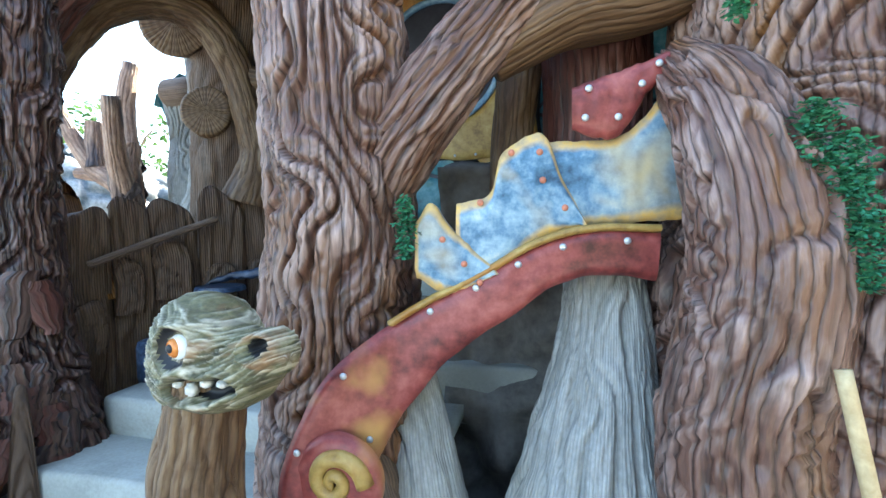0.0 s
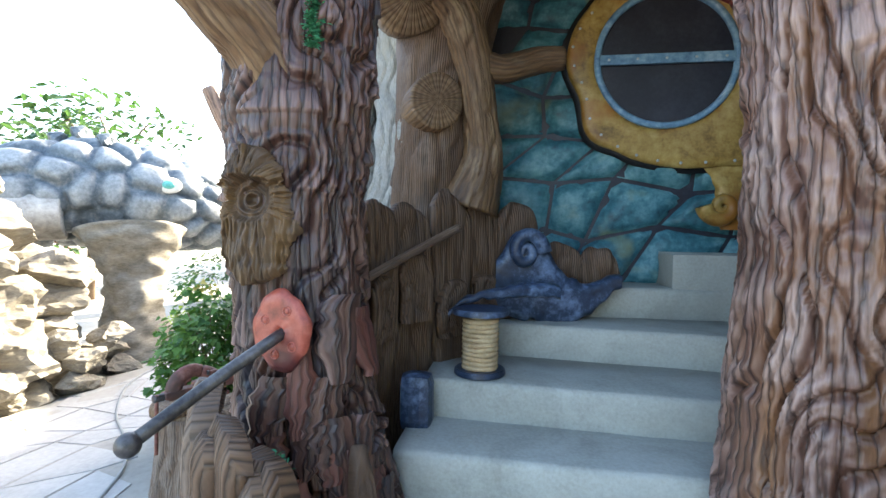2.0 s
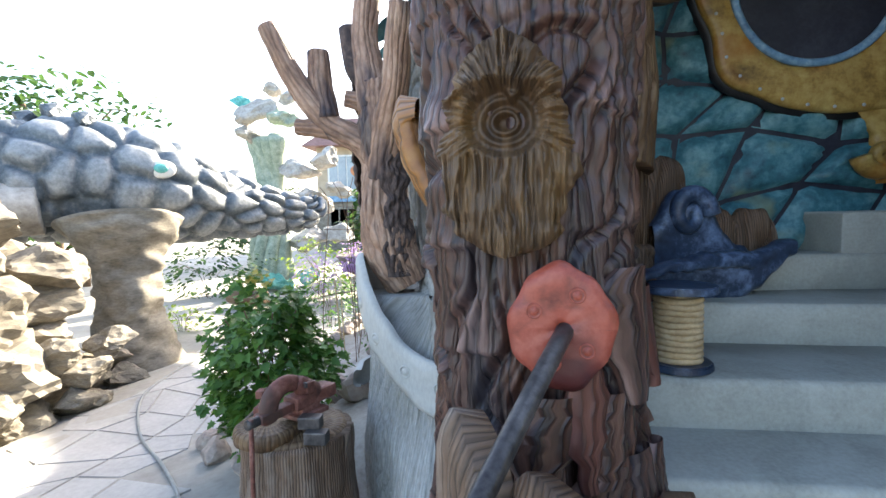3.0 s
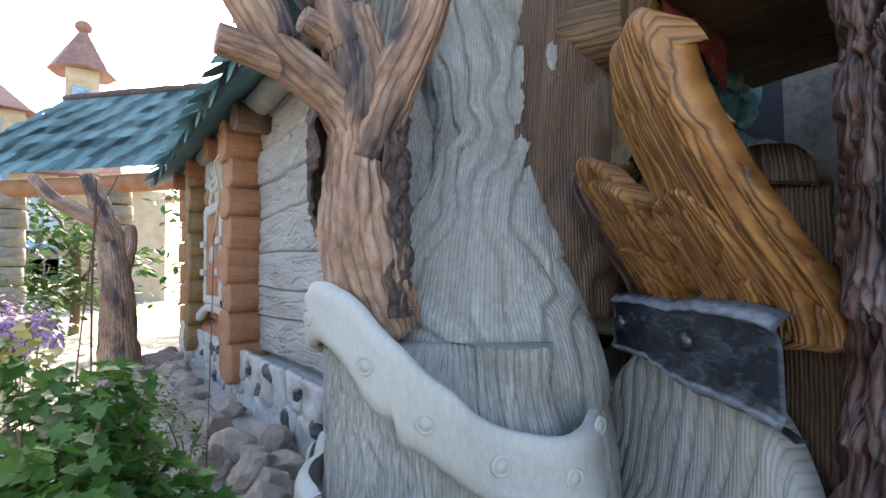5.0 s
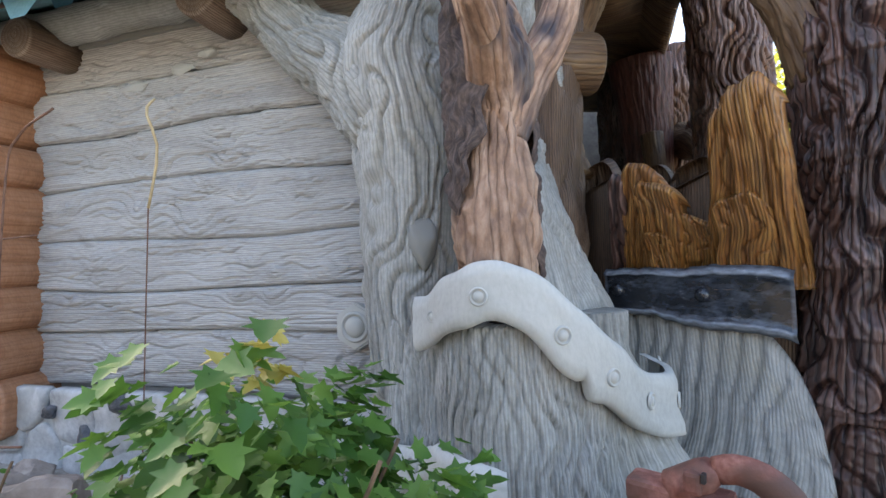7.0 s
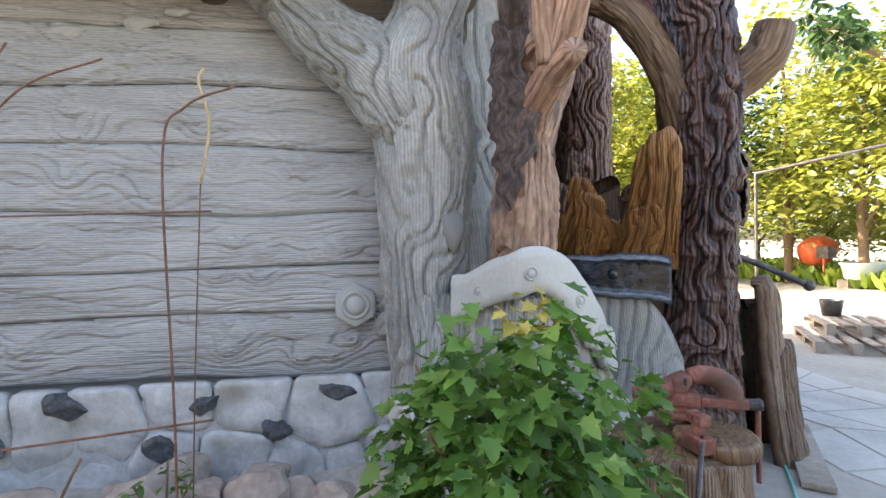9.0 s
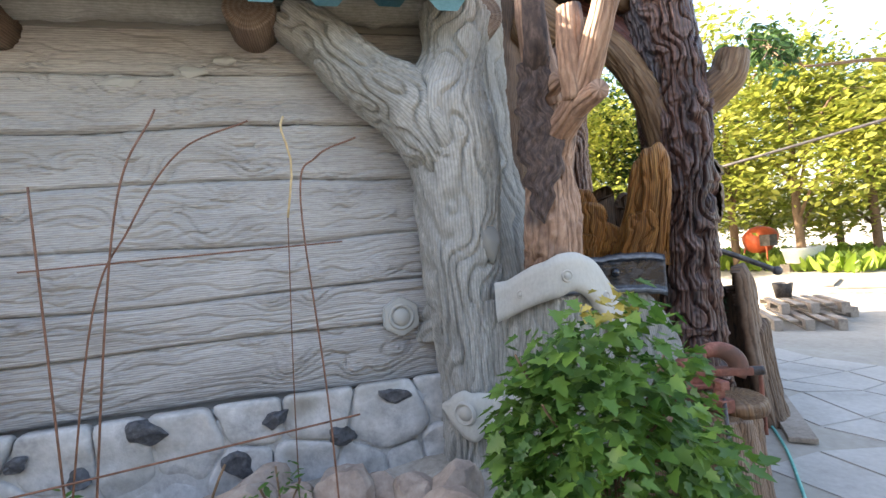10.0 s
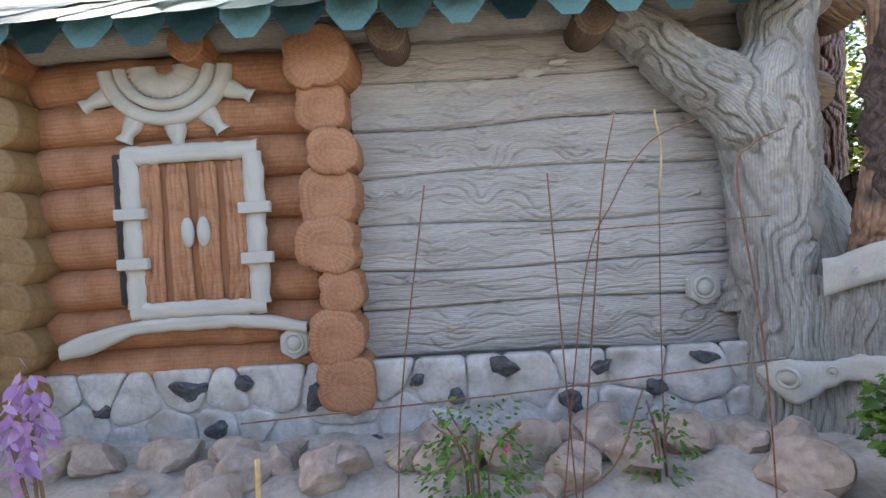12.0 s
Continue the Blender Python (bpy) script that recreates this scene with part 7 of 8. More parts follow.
pil = thing("rock_pillar", (-7.2, 7.0, -0.3), "layered rock pillar carrying the lizard arch", "rock")
under(pil, obj("pillar", tube("pillar", [(-7.1, 6.95, -0.4), (-7.15, 7.0, 0.3), (-7.25, 7.1, 1.0), (-7.35, 7.2, 1.6)], [0.55, 0.42, 0.42, 0.7], M_ROCK, 60, 0.05, rough(7, 5, 3), 0.22)))


def cells(th, s, fu, fv, seed):
    """Scale pattern: 1 in the middle of each cell, 0 at the joints."""
    u, v = th * fu, s * fv
    iu, iv = np.floor(u), np.floor(v)
    d1 = np.full(u.shape, 9.0)
    d2 = np.full(u.shape, 9.0)
    for a in (-1, 0, 1):
        for b in (-1, 0, 1):
            cu, cv_ = iu + a, iv + b
            hx = LAT[(np.mod(cu, fu).astype(int) * 5 + seed) % 64, (cv_.astype(int) * 3) % 64]
            hy = LAT[(np.mod(cu, fu).astype(int) * 7 + seed + 9) % 64, (cv_.astype(int) * 5) % 64]
            d = np.hypot(u - cu - hx, v - cv_ - hy)
            d2 = np.minimum(d2, np.maximum(d, d1))
            d1 = np.minimum(d1, d)
    return np.clip((d2 - d1) * 2.2, 0, 1) ** 0.6


lz = tube("lizard_arch_sculpture", [(-9.3, 6.4, 1.9), (-8.6, 7.0, 2.15), (-8.0, 7.5, 2.15), (-7.45, 8.0, 2.05), (-7.0, 8.7, 1.85), (-6.5, 9.5, 1.75), (-6.15, 10.1, 1.7), (-5.95, 10.45, 1.78), (-5.9, 10.55, 2.0)], [0.7, 0.75, 0.8, 0.75, 0.55, 0.4, 0.3, 0.22, 0.12], M_DINO, 110, 0.04, lambda th, s: cells(th, s, 10, 2.4, 3), 0.14)
o = tagged(obj("lizard_arch_sculpture", lz), "grey blue scaly lizard head sculpture bridging the path", "sculpture")
eye_c = Vector((-7.0, 7.62, 2.28))
bm = bmesh.new()
bmesh.ops.create_uvsphere(bm, u_segments=20, v_segments=12, radius=0.17)
bmesh.ops.transform(bm, matrix=facing((-6.93, 7.45, 2.3), (0.55, -0.83, 0.1)) @ Matrix.Diagonal((1, 0.75, 0.5, 1)), verts=bm.verts)
ey = part("sculpture_eye", bm, M_WHITE)
bm = bmesh.new()
bmesh.ops.create_uvsphere(bm, u_segments=16, v_segments=10, radius=0.09)
bmesh.ops.transform(bm, matrix=facing((-6.9, 7.39, 2.305), (0.55, -0.83, 0.1)) @ Matrix.Diagonal((1, 0.75, 0.5, 1)), verts=bm.verts)
ey2 = part("sculpture_eye", bm, M_TURQ)
me_ = bpy.data.meshes.new("lizard_arch_sculpture")
bmj = bmesh.new()
for n_, src in enumerate((lz, ey.data, ey2.data)):
    b0 = len(bmj.faces)
    bmj.from_mesh(src)
    bmj.faces.ensure_lookup_table()
    for f in bmj.faces[b0:]:
        f.material_index = n_
        f.smooth = True
for src, nn in ((-8.6, 2.95), (-8.3, 3.05), (-7.95, 2.95)):
    b0 = len(bmj.verts)
    bmj.from_mesh(ROCKS[2])
    bmj.verts.ensure_lookup_table()
    bmesh.ops.transform(bmj, matrix=Matrix.Translation((src, 7.2 + 0.3 * (src + 8.6), nn)) @ Matrix.Scale(1.5, 4), verts=bmj.verts[b0:])
bmj.to_mesh(me_)
bmj.free()
for m in (M_DINO, M_WHITE, M_TURQ):
    me_.materials.append(m)
o.data = me_
for e_ in (ey, ey2):
    bpy.data.objects.remove(e_)
log_end("log", (-9.0, 6.0, 1.75), (0.75, 0.6, 0.05), 0.35, 1.2, M_PALESCULPT, pil, 3)

# ---- sage totem sculpture by the far lawn: one mesh ----
bmj = bmesh.new()
rs = random.Random(41)
TC = Vector((-8.6, 14.2, -0.3))


def blob(p, s, m, seed, src=None):
    b0, f0 = len(bmj.verts), len(bmj.faces)
    bmj.from_mesh(src or BIG[seed % 5])
    bmj.verts.ensure_lookup_table()
    bmj.faces.ensure_lookup_table()
    bmesh.ops.transform(bmj, matrix=Matrix.Translation(p) @ Euler((rs.uniform(-0.4, 0.4), rs.uniform(-0.4, 0.4), rs.uniform(0, 6))).to_matrix().to_4x4() @ Matrix.Diagonal((*s, 1)), verts=bmj.verts[b0:])
    for f in bmj.faces[f0:]:
        f.material_index = m


for k in range(8):
    a = k * 0.8
    me2 = tube("limb", [TC + Vector((0.5 * math.cos(a), 0.4 * math.sin(a), 0.2)), TC + Vector((0.35 * math.cos(a + 0.7), 0.3 * math.sin(a + 0.7), 1.6)), TC + Vector((0.25 * math.cos(a + 1.5), 0.2, 3.0)), TC + Vector((0.5 * math.cos(a + 2), 0.3 * math.sin(a), 4.2))], [0.2, 0.17, 0.16, 0.2], M_SAGE, 12, 0.15, rough(4, 4), 0.05)
    f0 = len(bmj.faces)
    bmj.from_mesh(me2)
    bmj.faces.ensure_lookup_table()
    for f in bmj.faces[f0:]:
        f.material_index = 1
        f.smooth = True
for p, s, m in (((-0.2, 0, 4.9), 1.2, 0), ((0.5, 0, 4.7), 1.0, 1), ((-0.5, 0, 4.3), 0.9, 0), ((0.7, 0, 5.2), 0.6, 0), ((-0.6, 0, 5.2), 0.7, 2), ((0.2, 0.1, 5.5), 0.6, 0), ((0.9, 0, 3.3), 1.1, 0), ((1.7, 0, 3.5), 1.0, 0), ((1.3, 0, 2.4), 1.2, 0), ((2.0, 0, 2.7), 0.8, 0), ((0.5, 0, 2.2), 0.9, 0), ((-1.2, 0.4, 3.0), 1.3, 0), ((-2.4, 0.5, 2.8), 1.2, 0), ((0.3, -0.4, 0.2), 1.0, 2), ((1.2, -0.3, 0.3), 0.8, 2), ((1.0, 0.2, 1.3), 1.2, 0), ((1.9, 0.2, 1.5), 1.0, 0)):
    blob(TC + Vector(p), (s, s * 0.8, s * 0.75), m, int(p[0] * 10) % 5)
me_ = bpy.data.meshes.new("tree_creature_sculpture")
bmj.to_mesh(me_)
bmj.free()
for m in (M_PALESCULPT, M_SAGE, M_TURQ):
    me_.materials.append(m)
tagged(obj("tree_creature_sculpture", me_), "tall sage and stone coloured fantasy sculpture on the lawn", "sculpture")

# ---- far house ----
HC = Vector((-9.6, 30.0, -0.3))
house = thing("house", tuple(HC), "two storey sandstone house with red brown roofs and a turret", "house")
HM = Matrix.Translation(HC)


def hbox(name, lo, hi, mat, parent=house, lab="", bev=0.0):
    return box_part(name, lo, hi, mat, parent, lab, bev, HM)


hbox("wall", (-3.2, 0, 0), (4.5, 6, 6.4), M_WALLP)
hbox("wall", (4.5, 2, 0), (9.0, 8, 6.2), M_WALLP)
hbox("plinth", (-3.3, -0.12, 0), (4.6, 0, 2.9), M_ROCK)
hbox("cornice", (-3.5, -0.3, 2.95), (4.8, 0, 3.3), M_BLUE, house, "pale blue painted string course")
for kx in (-2.4, 0.6, 3.0):
    for z0, hgt in ((0.9, 1.6), (3.7, 2.0)):
        w_ = hbox("window", (kx - 0.1, -0.08, z0 - 0.1), (kx + 1.75, -0.02, z0 + hgt + 0.1), M_WHITE)
        for j in range(3):
            g = box_part("pane", (kx + 0.02 + j * 0.56, -0.12, z0), (kx + 0.5 + j * 0.56, -0.085, z0 + hgt), M_GLASS, None, "", 0.0, HM)
            g.parent = w_
hbox("pier", (2.5, -0.2, 3.2), (2.85, 0, 6.3), M_BLUE, house, "pale blue pier")


def cone_roof(c, r, z0, z1, seg=10, name="roof"):
    bm = bmesh.new()
    bmesh.ops.create_cone(bm, cap_ends=True, segments=seg, radius1=r, radius2=0.1, depth=z1 - z0)
    bmesh.ops.transform(bm, matrix=HM @ Matrix.Translation((c[0], c[1], (z0 + z1) / 2)), verts=bm.verts)
    return under(house, part(name, bm, M_ROOFRED, None, smooth=False))


bm = bmesh.new()
bmesh.ops.create_cube(bm, size=1)
for v in bm.verts:
    top = v.co.z > 0
    v.co = Vector((v.co.x * (5.5 if top else 9.2) + 0.7, v.co.y * (2.0 if top else 7.6) + 3, 8.4 if top else 6.3))
bmesh.ops.transform(bm, matrix=HM, verts=bm.verts)
under(house, part("roof", bm, M_ROOFRED, None, smooth=False))
hbox("turret", (1.0, 1.5, 6.4), (3.2, 4.0, 9.4), M_WALLP)
hbox("turret_window", (1.6, 1.42, 7.8), (2.4, 1.5, 9.0), M_GLASS)
cone_roof((2.1, 2.7), 2.0, 9.4, 10.9, 8)
hbox("tower", (4.6, 2.2, 6.0), (6.0, 3.8, 12.2), M_WALLP)
hbox("tower_window", (4.9, 2.1, 9.6), (5.6, 2.2, 11.2), M_BLUE)
cone_roof((5.3, 3.0), 1.5, 12.2, 14.6, 8)
cone_roof((7.0, 5.0), 4.2, 6.2, 8.4, 4)
bx = bmesh.new()
bmesh.ops.create_uvsphere(bx, u_segments=16, v_segments=12, radius=0.4)
bmesh.ops.transform(bx, matrix=HM @ Matrix.Translation((5.3, 3.0, 14.7)) @ Matrix.Diagonal((1, 1, 0.8, 1)), verts=bx.verts)
under(house, part("cap", bx, M_ROOFRED))

# ---- porch beyond the log wall ----
porch = thing("porch", (-3.2, 11.8, 0), "log porch with a teal shingle roof", "porch")
e0, e1 = Vector((-2.2, 10.5, 3.25)), Vector((-6.4, 14.8, 3.25))
up_ = Vector((0.72, 0.7, 0)).normalized()
rows_, cols_ = 9, 24
for r in range(rows_):
    for c in range(cols_):
        p = e0.lerp(e1, (c + (0.5 if r % 2 else 0)) / cols_) + up_ * (r * 0.3) + Vector((0, 0, r * 0.26))
        o = obj("shingle", TAB, None, "", Matrix.Translation(p) @ Matrix.Rotation(radians(44), 4, "Z") @ Matrix.Rotation(radians(48), 4, "Y"))
        under(porch, o)
bm = bmesh.new()
f = bm.faces.new([bm.verts.new(tuple(v)) for v in (e0 - Vector((0, 0, 0.05)), e1 - Vector((0, 0, 0.05)), e1 + up_ * 2.8 + Vector((0, 0, 2.3)), e0 + up_ * 2.8 + Vector((0, 0, 2.3)))])
bmesh.ops.solidify(bm, geom=[f], thickness=0.08)
under(porch, part("roof_deck", bm, M_SHINGLE, None, smooth=False))
under(porch, obj("beam", tube("beam", [e0 + Vector((0.1, 0.2, -0.28)), e1 + Vector((0.1, 0.2, -0.28))], [0.16, 0.16], M_TERRA, 16, 0.2, rough(6, 3), 0.03)))
under(porch, obj("ridge_log", tube("ridge_log", [e0 + up_ * 2.8 + Vector((0, 0, 2.4)), e1 + up_ * 2.8 + Vector((0, 0, 2.4))], [0.1, 0.1], M_DEADBARK, 12, 0.2, rough(6, 5), 0.08)))
for t in (0.12, 0.36, 0.72):
    p = e0.lerp(e1, t) + up_ * 0.3
    for j in range(9):
        log_end("column_log", (p.x, p.y, -0.1 + j * 0.34), (0, 0, 1), 0.2, 0.31, M_TERRA if t < 0.3 else M_ROCK, porch, j, seg=16)
dt = thing("dead_tree", (-3.65, 9.2, 0), "bare forked dead tree near the porch", "tree")
under(dt, obj("trunk", tube("trunk", [(-3.55, 9.2, -0.1), (-3.6, 9.2, 0.7), (-3.62, 9.2, 1.3), (-3.7, 9.3, 1.9), (-3.9, 9.5, 2.6)], [0.26, 0.2, 0.17, 0.13, 0.09], M_DEAD, 30, 0.04, rough(8, 8), 0.05)))
under(dt, obj("branch", tube("branch", [(-3.62, 9.2, 1.3), (-3.5, 9.25, 1.7), (-3.48, 9.3, 2.0)], [0.1, 0.08, 0.06], M_DEAD, 20, 0.04, rough(8, 8), 0.03)))
under(dt, obj("branch", tube("branch", [(-3.66, 9.25, 1.7), (-3.8, 9.2, 2.0), (-4.2, 9.2, 2.25), (-4.4, 9.3, 2.5)], [0.1, 0.09, 0.08, 0.06], M_DEAD, 20, 0.04, rough(8, 8), 0.03)))


# ---- trees and shrubs ----
def tree(c, h, r, n, size, mat, seed, label, trunk=0.12):
    t = thing("tree", (c[0], c[1], float(ground_z(c[0], c[1]))), label, "tree")
    rnd = random.Random(seed)
    z0 = float(ground_z(c[0], c[1]))
    under(t, obj("trunk", tube("trunk", [(c[0], c[1], z0 - 0.1), (c[0] + 0.1, c[1], z0 + h * 0.4), (c[0], c[1], z0 + h * 0.8)], [trunk, trunk * 0.7, trunk * 0.3], M_STEM, 12, 0.4, rough(5, 4), 0.04)))
    sp_ = []
    for k in range(9):
        a, b = rnd.uniform(0, math.tau), rnd.uniform(0.25, 0.95)
        rr_ = r * rnd.uniform(0.3, 0.75)
        p = np.array((c[0] + rr_ * math.cos(a), c[1] + rr_ * math.sin(a), z0 + h * b))
        if k < 5:
            under(t, obj("limb", tube("limb", [(c[0], c[1], z0 + h * b * 0.6), tuple((p + np.array((c[0], c[1], z0 + h * b))) / 2), tuple(p)], [trunk * 0.4, trunk * 0.3, trunk * 0.15], M_STEM, 8, 0.4)))
        sp_.append(ball_spots(p, (r * 0.5, r * 0.5, h * 0.17), n // 9, seed + k, 0.3, 0.35))
    under(t, obj("crown", leaf_cloud("crown", np.vstack(sp_), size, mat, seed, False, 0.3)))
    return t


rs = random.Random(51)
for k in range(24):
    a = radians(-68 + k * 2.8)
    d = 17 + 3.0 * rs.random() + (6 if k % 2 else 0)
    x, y = -5 + d * math.cos(a), 4.8 + d * math.sin(a)
    tree((x, y), rs.uniform(5.5, 8.5), rs.uniform(2.2, 3.2), 4600, 0.25, M_LEAFW if k % 5 else M_LEAFD, 60 + k, "sunlit yellow green tree at the yard's far edge", 0.14)
for k, (x, y, h, r) in enumerate(((-13, 12, 5.5, 2.2), (-15, 15, 6, 2.6), (-12.5, 9, 5, 1.8), (-17, 10, 6, 2.5), (-4.2, 17.5, 3.4, 1.8), (-6.0, 16.5, 2.6, 1.2), (-1.0, 16.5, 4.5, 2.0), (-11.5, 20, 4, 2))):
    tree((x, y), h, r, 900, 0.3, M_LEAFD, 90 + k, "green tree behind the rock face", 0.12)
ov = thing("tree", (0.4, -7.6, 0), "leafy tree with a long overhanging green branch", "tree")
under(ov, obj("trunk", tube("trunk", [(0.4, -7.6, -0.1), (0.4, -7.6, 2.0), (0.45, -7.5, 4.5)], [0.16, 0.13, 0.09], M_STEM, 14, 0.2, rough(6, 5), 0.04)))
under(ov, obj("limb", tube("limb", [(0.42, -7.55, 3.4), (0.9, -5.4, 4.2), (1.2, -3.4, 4.2)], [0.07, 0.05, 0.025], M_STEM, 8, 0.2)))
for k in range(7):
    a = [(1.2, -3.4, 4.2), (0.0, -1.6 + 0.1 * k, 4.0), (-1.4 + 0.05 * k, 0.7 - 0.17 * k, 3.4 - 0.09 * (k % 3))]
    rod("twig", a, 0.008, M_STEM, ov)
    under(ov, obj("leaves", leaf_cloud("leaves", np.vstack([spline(a, 26)[7:] + np.random.default_rng(k).normal(0, 0.12, (19, 3)) for _ in range(4)]), 0.13, M_LEAFD, k, False, 0.8)))
for nm, c, r, n, size, mat, lab, sd in (
    ("lime_bush", (-6.3, 12.0, 0.5), (0.9, 0.5, 0.6), 500, 0.12, M_LEAFL, "bright lime green rounded bush", 1),
    ("lilac_bush", (-5.9, 10.6, 0.45), (0.5, 0.5, 0.5), 420, 0.07, M_PETAL, "soft lilac flowering garden bush", 2),
    ("green_bush", (-5.0, 8.5, 0.3), (0.5, 0.9, 0.45), 500, 0.08, M_LEAF, "low green bush behind the bed", 3),
    ("green_bush", (-9.5, 12.6, 0.3), (1.4, 0.6, 0.9), 600, 0.16, M_LEAFD, "dark green hedge bush", 4),
    ("green_bush", (-7.9, 9.1, -0.1), (0.5, 0.4, 0.25), 250, 0.08, M_LEAFL, "low lime green plants by the pillar", 5),
    ("green_bush", (-4.3, 5.6, 0.1), (0.25, 0.7, 0.25), 240, 0.06, M_LEAF, "low green plants in the bed", 6),
    ("green_bush", (-4.6, 10.5, 0.6), (0.6, 0.6, 0.8), 420, 0.1, M_LEAFD, "dark green bush near the porch", 7),
):
    bush(nm, c, r, n, size, lab, sd + 200, mat, False, 5)
grass = np.random.default_rng(5)
gp = np.stack([grass.uniform(4, 14, 2600), grass.uniform(-14, -8, 2600), np.zeros(2600)], -1)
tagged(obj("grass", leaf_cloud("grass", gp, 0.55, M_LEAFL, 8, False, -2.0)), "tall sunlit grass at the yard edge", "grass", kind="stuff")

# ---- yard: mixer, tub, pallets, bucket, pole frame ----
mixer = thing("cement_mixer", (7.2, -8.6, 0), "orange cement mixer on wheels", "mixer")
bm = bmesh.new()
prof = [(0.12, -0.42), (0.34, -0.36), (0.44, -0.1), (0.44, 0.1), (0.3, 0.4), (0.22, 0.5)]
MXM = Matrix.Translation((7.2, -8.6, 1.0)) @ Matrix.Rotation(radians(-100), 4, "Z") @ Matrix.Rotation(radians(75), 4, "Y")
rings_ = [[bm.verts.new((r * math.cos(a), r * math.sin(a), z)) for a in np.linspace(0, math.tau, 24, endpoint=False)] for r, z in prof]
for i in range(len(prof) - 1):
    for j in range(24):
        bm.faces.new((rings_[i][j], rings_[i][(j + 1) % 24], rings_[i + 1][(j + 1) % 24], rings_[i + 1][j]))
bm.faces.new(rings_[0])
bmesh.ops.transform(bm, matrix=MXM, verts=bm.verts)
under(mixer, part("drum", bm, M_ORANGE))
for a, b in (((6.8, -8.4, 1.0), (6.7, -8.3, 0.0)), ((7.5, -8.9, 1.0), (7.6, -9.0, 0.0)), ((6.8, -8.4, 1.0), (7.5, -8.9, 1.0)), ((7.5, -8.4, 0.9), (7.7, -8.2, 0.0))):
    rod("frame_tube", [a, b], 0.03, M_ORANGE, mixer)
box_part("motor", (6.4, -8.4, 0.8), (6.75, -8.1, 1.15), M_STEEL, mixer)
for x, y in ((6.7, -8.25), (7.65, -9.0)):
    bm = bmesh.new()
    bmesh.ops.create_cone(bm, cap_ends=True, segments=20, radius1=0.16, radius2=0.16, depth=0.06)
    bmesh.ops.bevel(bm, geom=bm.edges[:], offset=0.015, segments=2, affect="EDGES")
    bmesh.ops.transform(bm, matrix=Matrix.Translation((x, y, 0.16)) @ Matrix.Rotation(radians(90), 4, "X") @ Matrix.Rotation(0.6, 4, "Y"), verts=bm.verts)
    under(mixer, part("wheel", bm, M_BLACK, None, smooth=False))
tub = thing("bathtub", (5.8, -8.6, 0.12), "old white enamel bathtub standing on the ground", "bathtub")
n = 40
th = np.linspace(0, 2 * np.pi, n, endpoint=False)
pf = [(0.0, 0.16), (0.6, 0.16), (0.8, 0.22), (0.92, 0.5), (0.96, 0.58), (1.04, 0.585), (1.05, 0.55), (0.97, 0.5), (0.85, 0.16), (0.6, 0.1), (0.0, 0.1)]
sgn = lambda v: np.sign(v) * np.abs(v) ** 0.7
pos = np.array([[(0.84 * k * sgn(math.cos(a)), 0.37 * k * sgn(math.sin(a)), h) for a in th] for k, h in pf])
rotm = np.array(Matrix.Rotation(radians(-75), 3, "Z"))
pos = pos @ rotm.T + np.array((5.8, -8.65, 0.12))
under(tub, obj("basin", grid_mesh("basin", pos, None, None, True, False, M_WHITE)))
for dx, dy in ((0.1, 0.5), (-0.1, -0.5)):
    box_part("block", (5.8 + dx - 0.15, -8.65 + dy - 0.15, 0.0), (5.8 + dx + 0.15, -8.65 + dy + 0.15, 0.24), M_PALLET, tub)


def pallet(m, lab):
    t = thing("pallet", (0, 0, 0), lab, "pallet", "pallets in the yard")
    for k in range(5):
        box_part("deck_board", (-0.6, -0.4 + k * 0.175, 0.122), (0.6, -0.3 + k * 0.175, 0.144), M_PALLET, t, "", 0.004)
    for y in (-0.35, 0.0, 0.35):
        for x in (-0.53, 0.0, 0.53):
            box_part("block", (x - 0.07, y - 0.05, 0.022), (x + 0.07, y + 0.05, 0.1), M_PALLET, t, "", 0.004)
        box_part("runner", (-0.6, y - 0.05, 0.0), (0.6, y + 0.05, 0.022), M_PALLET, t, "", 0.004)
        box_part("stringer", (-0.6, y - 0.05, 0.1), (0.6, y + 0.05, 0.122), M_PALLET, t, "", 0.004)
    t.matrix_world = m
    return t


pa = pallet(Matrix.Translation((0.0, -1.3, 0)) @ Matrix.Rotation(radians(-35), 4, "Z"), "grey weathered wooden pallet lying in the yard")
copy_thing(pa, Matrix.Translation((0.55, -2.2, 0)) @ Matrix.Rotation(radians(-30), 4, "Z"))
copy_thing(pa, Matrix.Translation((0.3, -1.75, 0.144)) @ Matrix.Rotation(radians(-33), 4, "Z"))
bk = thing("bucket", (0.55, -1.75, 0.288), "dented dark metal bucket on a pallet", "bucket")
pf = [(0.0, 0.02), (0.1, 0.02), (0.135, 0.22), (0.14, 0.225), (0.142, 0.215), (0.105, 0.0), (0.0, 0.0)]
pos = np.array([[(0.55 + k * math.cos(a), -1.75 + k * math.sin(a), 0.288 + h) for a in th] for k, h in pf])
under(bk, obj("pail", grid_mesh("pail", pos, None, None, True, False, M_STEEL)))
frame_ = thing("pole_frame", (6.5, -5.8, 0), "dark steel pole frame in the yard", "frame")
rod("post", [(5.3, -4.85, 0), (5.3, -4.85, 3.0)], 0.04, M_STEEL, frame_)
rod("bar", [(5.3, -4.85, 3.0), (3.2, -6.0, 3.3), (0.5, -7.5, 3.7)], 0.04, M_STEEL, frame_)
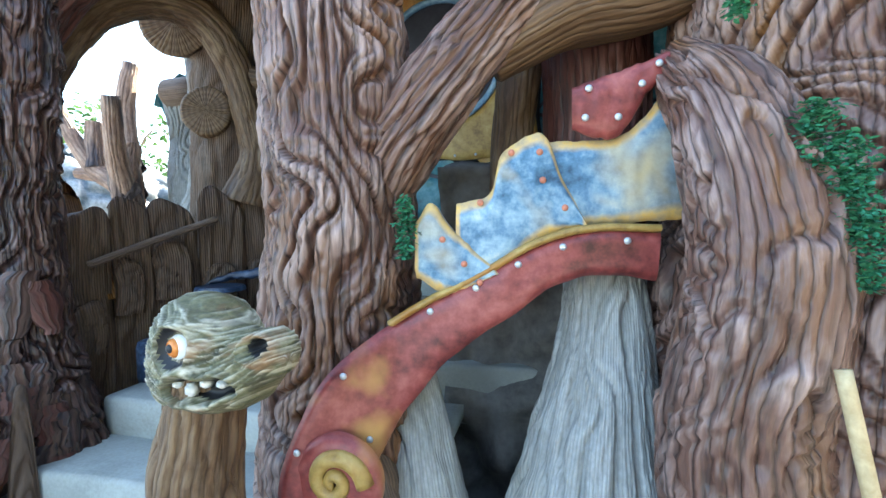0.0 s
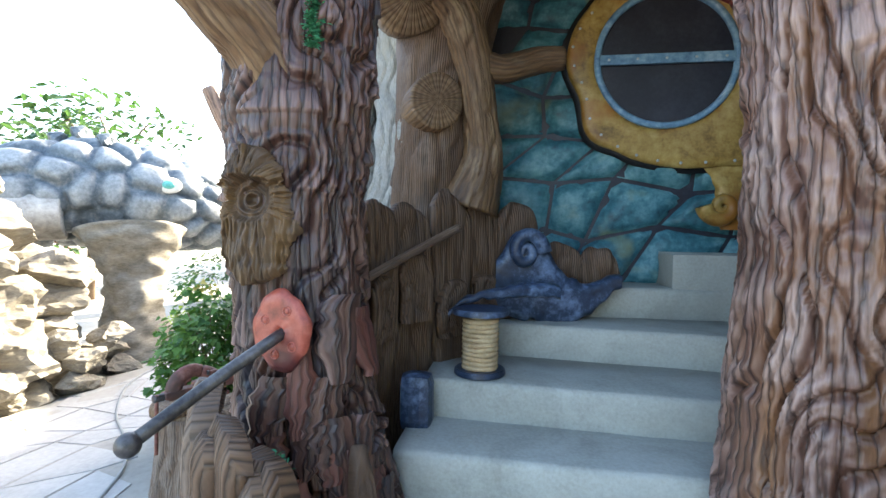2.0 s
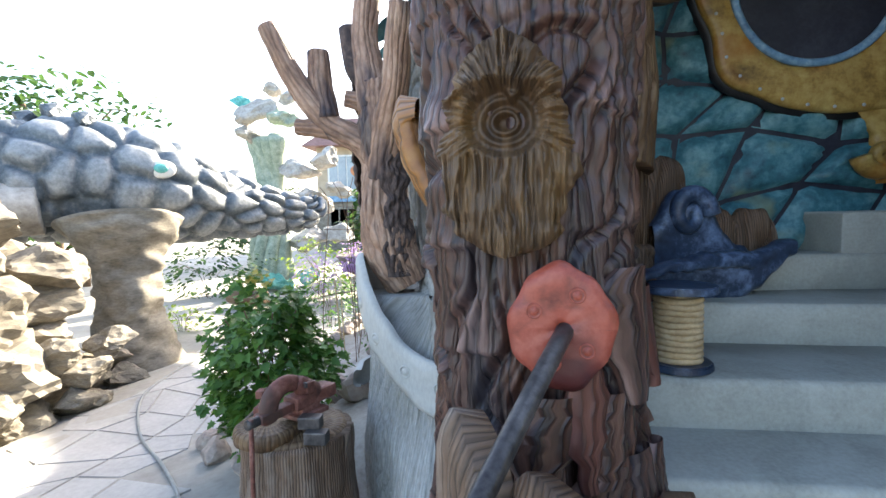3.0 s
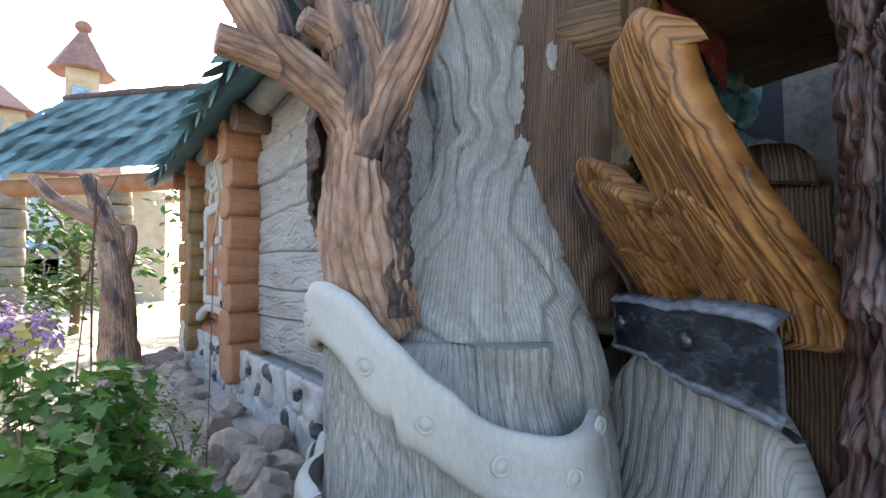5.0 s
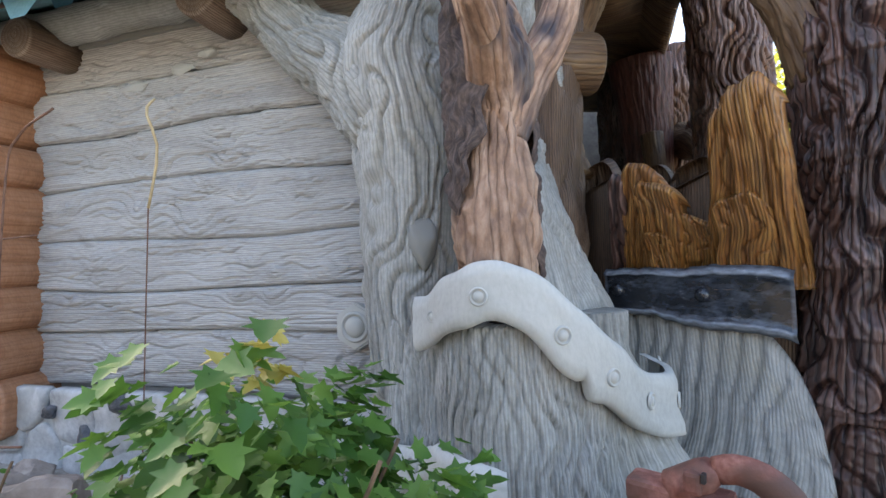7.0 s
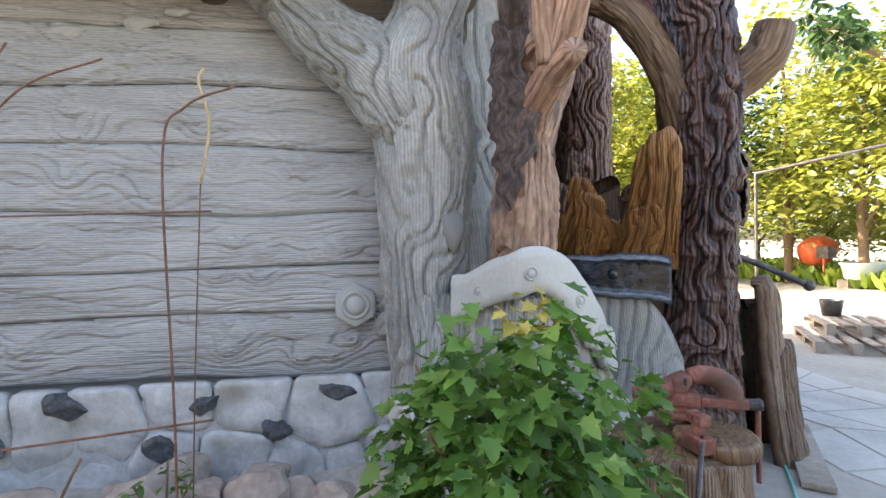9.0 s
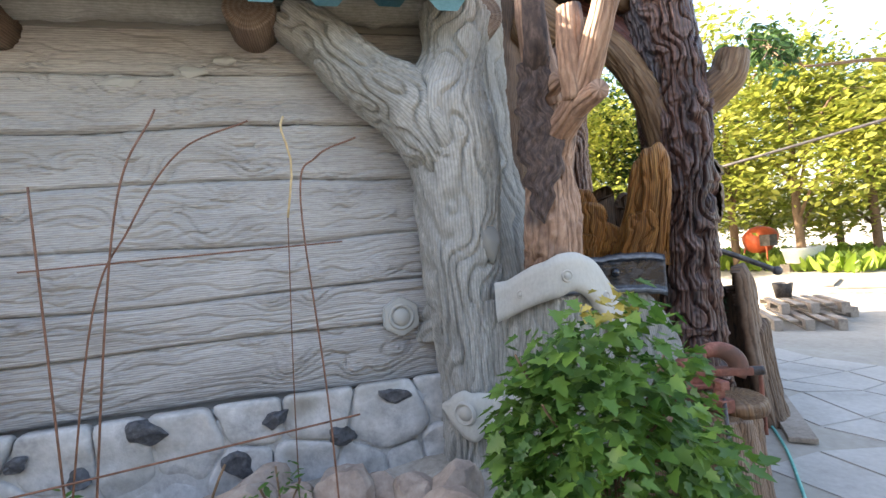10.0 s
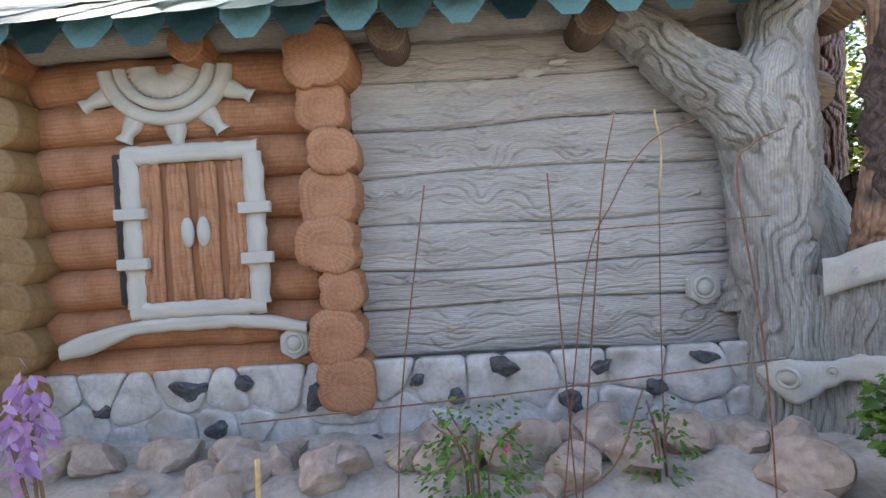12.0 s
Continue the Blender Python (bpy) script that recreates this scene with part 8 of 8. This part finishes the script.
for k, (a, b, w_) in enumerate((((-3.0, 2.25), (-2.2, 1.6), 0.16), ((2.2, -5.0), (1.0, -6.2), 0.2), ((2.6, -5.3), (3.4, -6.6), 0.2), ((1.9, -4.3), (0.8, -5.0), 0.25))):
    v = Vector((b[0] - a[0], b[1] - a[1], 0))
    o = box_part("loose_board", (0, -w_ / 2, 0.0), (v.length, w_ / 2, 0.035), M_PALLET, None, "", 0.006, Matrix.Translation((a[0], a[1], 0.012)) @ Matrix.Rotation(math.atan2(v.y, v.x), 4, "Z"))
    tagged(o, "loose grey board lying on the ground", "board", "loose boards")
hz = lambda x, y: float(ground_z(x, y)) + 0.015
hs = obj("garden_hose", tube("garden_hose", [(x, y, hz(x, y)) for x, y in ((-4.05, 3.2), (-4.3, 3.7), (-4.75, 4.2), (-5.35, 4.75), (-5.9, 5.5), (-6.1, 6.2), (-6.2, 7.2))], [0.013] * 7, M_HOSE, 8, 0.06))
tagged(hs, "thin grey garden hose lying on the path", "hose")
hs = obj("garden_hose", tube("garden_hose", [(x, y, hz(x, y)) for x, y in ((-1.9, 1.5), (-2.4, 1.95), (-3.0, 2.4), (-3.55, 2.9))], [0.01] * 4, M_TURQ, 8, 0.06))
tagged(hs, "thin green cord lying on the paving", "cord")
log_end("fallen_log", (-8.2, 11.4, -0.1), (0.8, -0.3, 0), 0.2, 0.9, M_PEELED, None, 3)
tagged(bpy.data.objects["fallen_log"], "short pale log lying on the far lawn", "log")
pl = thing("stone_planter", (-5.0, 11.5, 0), "dark stone planter bowl with violet flowers", "planter")
pf = [(0.0, 0.0), (0.3, 0.0), (0.22, 0.15), (0.2, 0.35), (0.6, 0.55), (0.8, 0.85), (0.82, 0.9), (0.7, 0.85), (0.0, 0.8)]
pos = np.array([[(-5.0 + k * math.cos(a), 11.5 + k * math.sin(a), -0.1 + h) for a in th] for k, h in pf])
under(pl, obj("bowl", grid_mesh("bowl", pos, None, None, True, False, M_CAVE)))
under(pl, obj("flowers", leaf_cloud("flowers", ball_spots((-5.0, 11.5, 0.9), (0.7, 0.7, 0.25), 300, 5), 0.09, M_PETAL, 5, False)))

# ---- crazy paving on the path ----
pav = thing("pavement", (-4.5, 4, 0), "pale irregular stone paving of the path", "paving", kind="structure")
rs = random.Random(61)
cell = 0.42
grid_ = {}


def corner(i, j):
    if (i, j) not in grid_:
        grid_[(i, j)] = (-7.0 + i * cell + rs.uniform(-0.15, 0.15), 0.2 + j * cell + rs.uniform(-0.15, 0.15))
    return grid_[(i, j)]


for j in range(22):
    for i in range(17):
        pts = [corner(i, j), corner(i + 1, j), corner(i + 1, j + 1), corner(i, j + 1)]
        cx_, cy_ = sum(p[0] for p in pts) / 4, sum(p[1] for p in pts) / 4
        if cx_ > -0.6 or (cx_ < -6.3 - 0.1 * max(0, cy_ - 6)) or (cx_ > -4.7 and cy_ > 3.5) or (cx_ > -3.1 and cy_ > 1.7) or (cx_ > -4.0 and cy_ > 2.9) or (cx_ > -2.2 and cy_ > 1.5):
            continue
        bm = bmesh.new()
        lo_ = [bm.verts.new((cx_ + (x - cx_) * 0.965, cy_ + (y - cy_) * 0.965, float(ground_z(x, y)) - 0.02)) for x, y in pts]
        hi_ = [bm.verts.new((cx_ + (x - cx_) * 0.945, cy_ + (y - cy_) * 0.945, float(ground_z(x, y)) + 0.008)) for x, y in pts]
        bm.faces.new(hi_)
        for a in range(4):
            bm.faces.new((lo_[a], lo_[(a + 1) % 4], hi_[(a + 1) % 4], hi_[a]))
        o = part("paving_stone", bm, M_PAVE, None, smooth=False)
        under(pav, o)
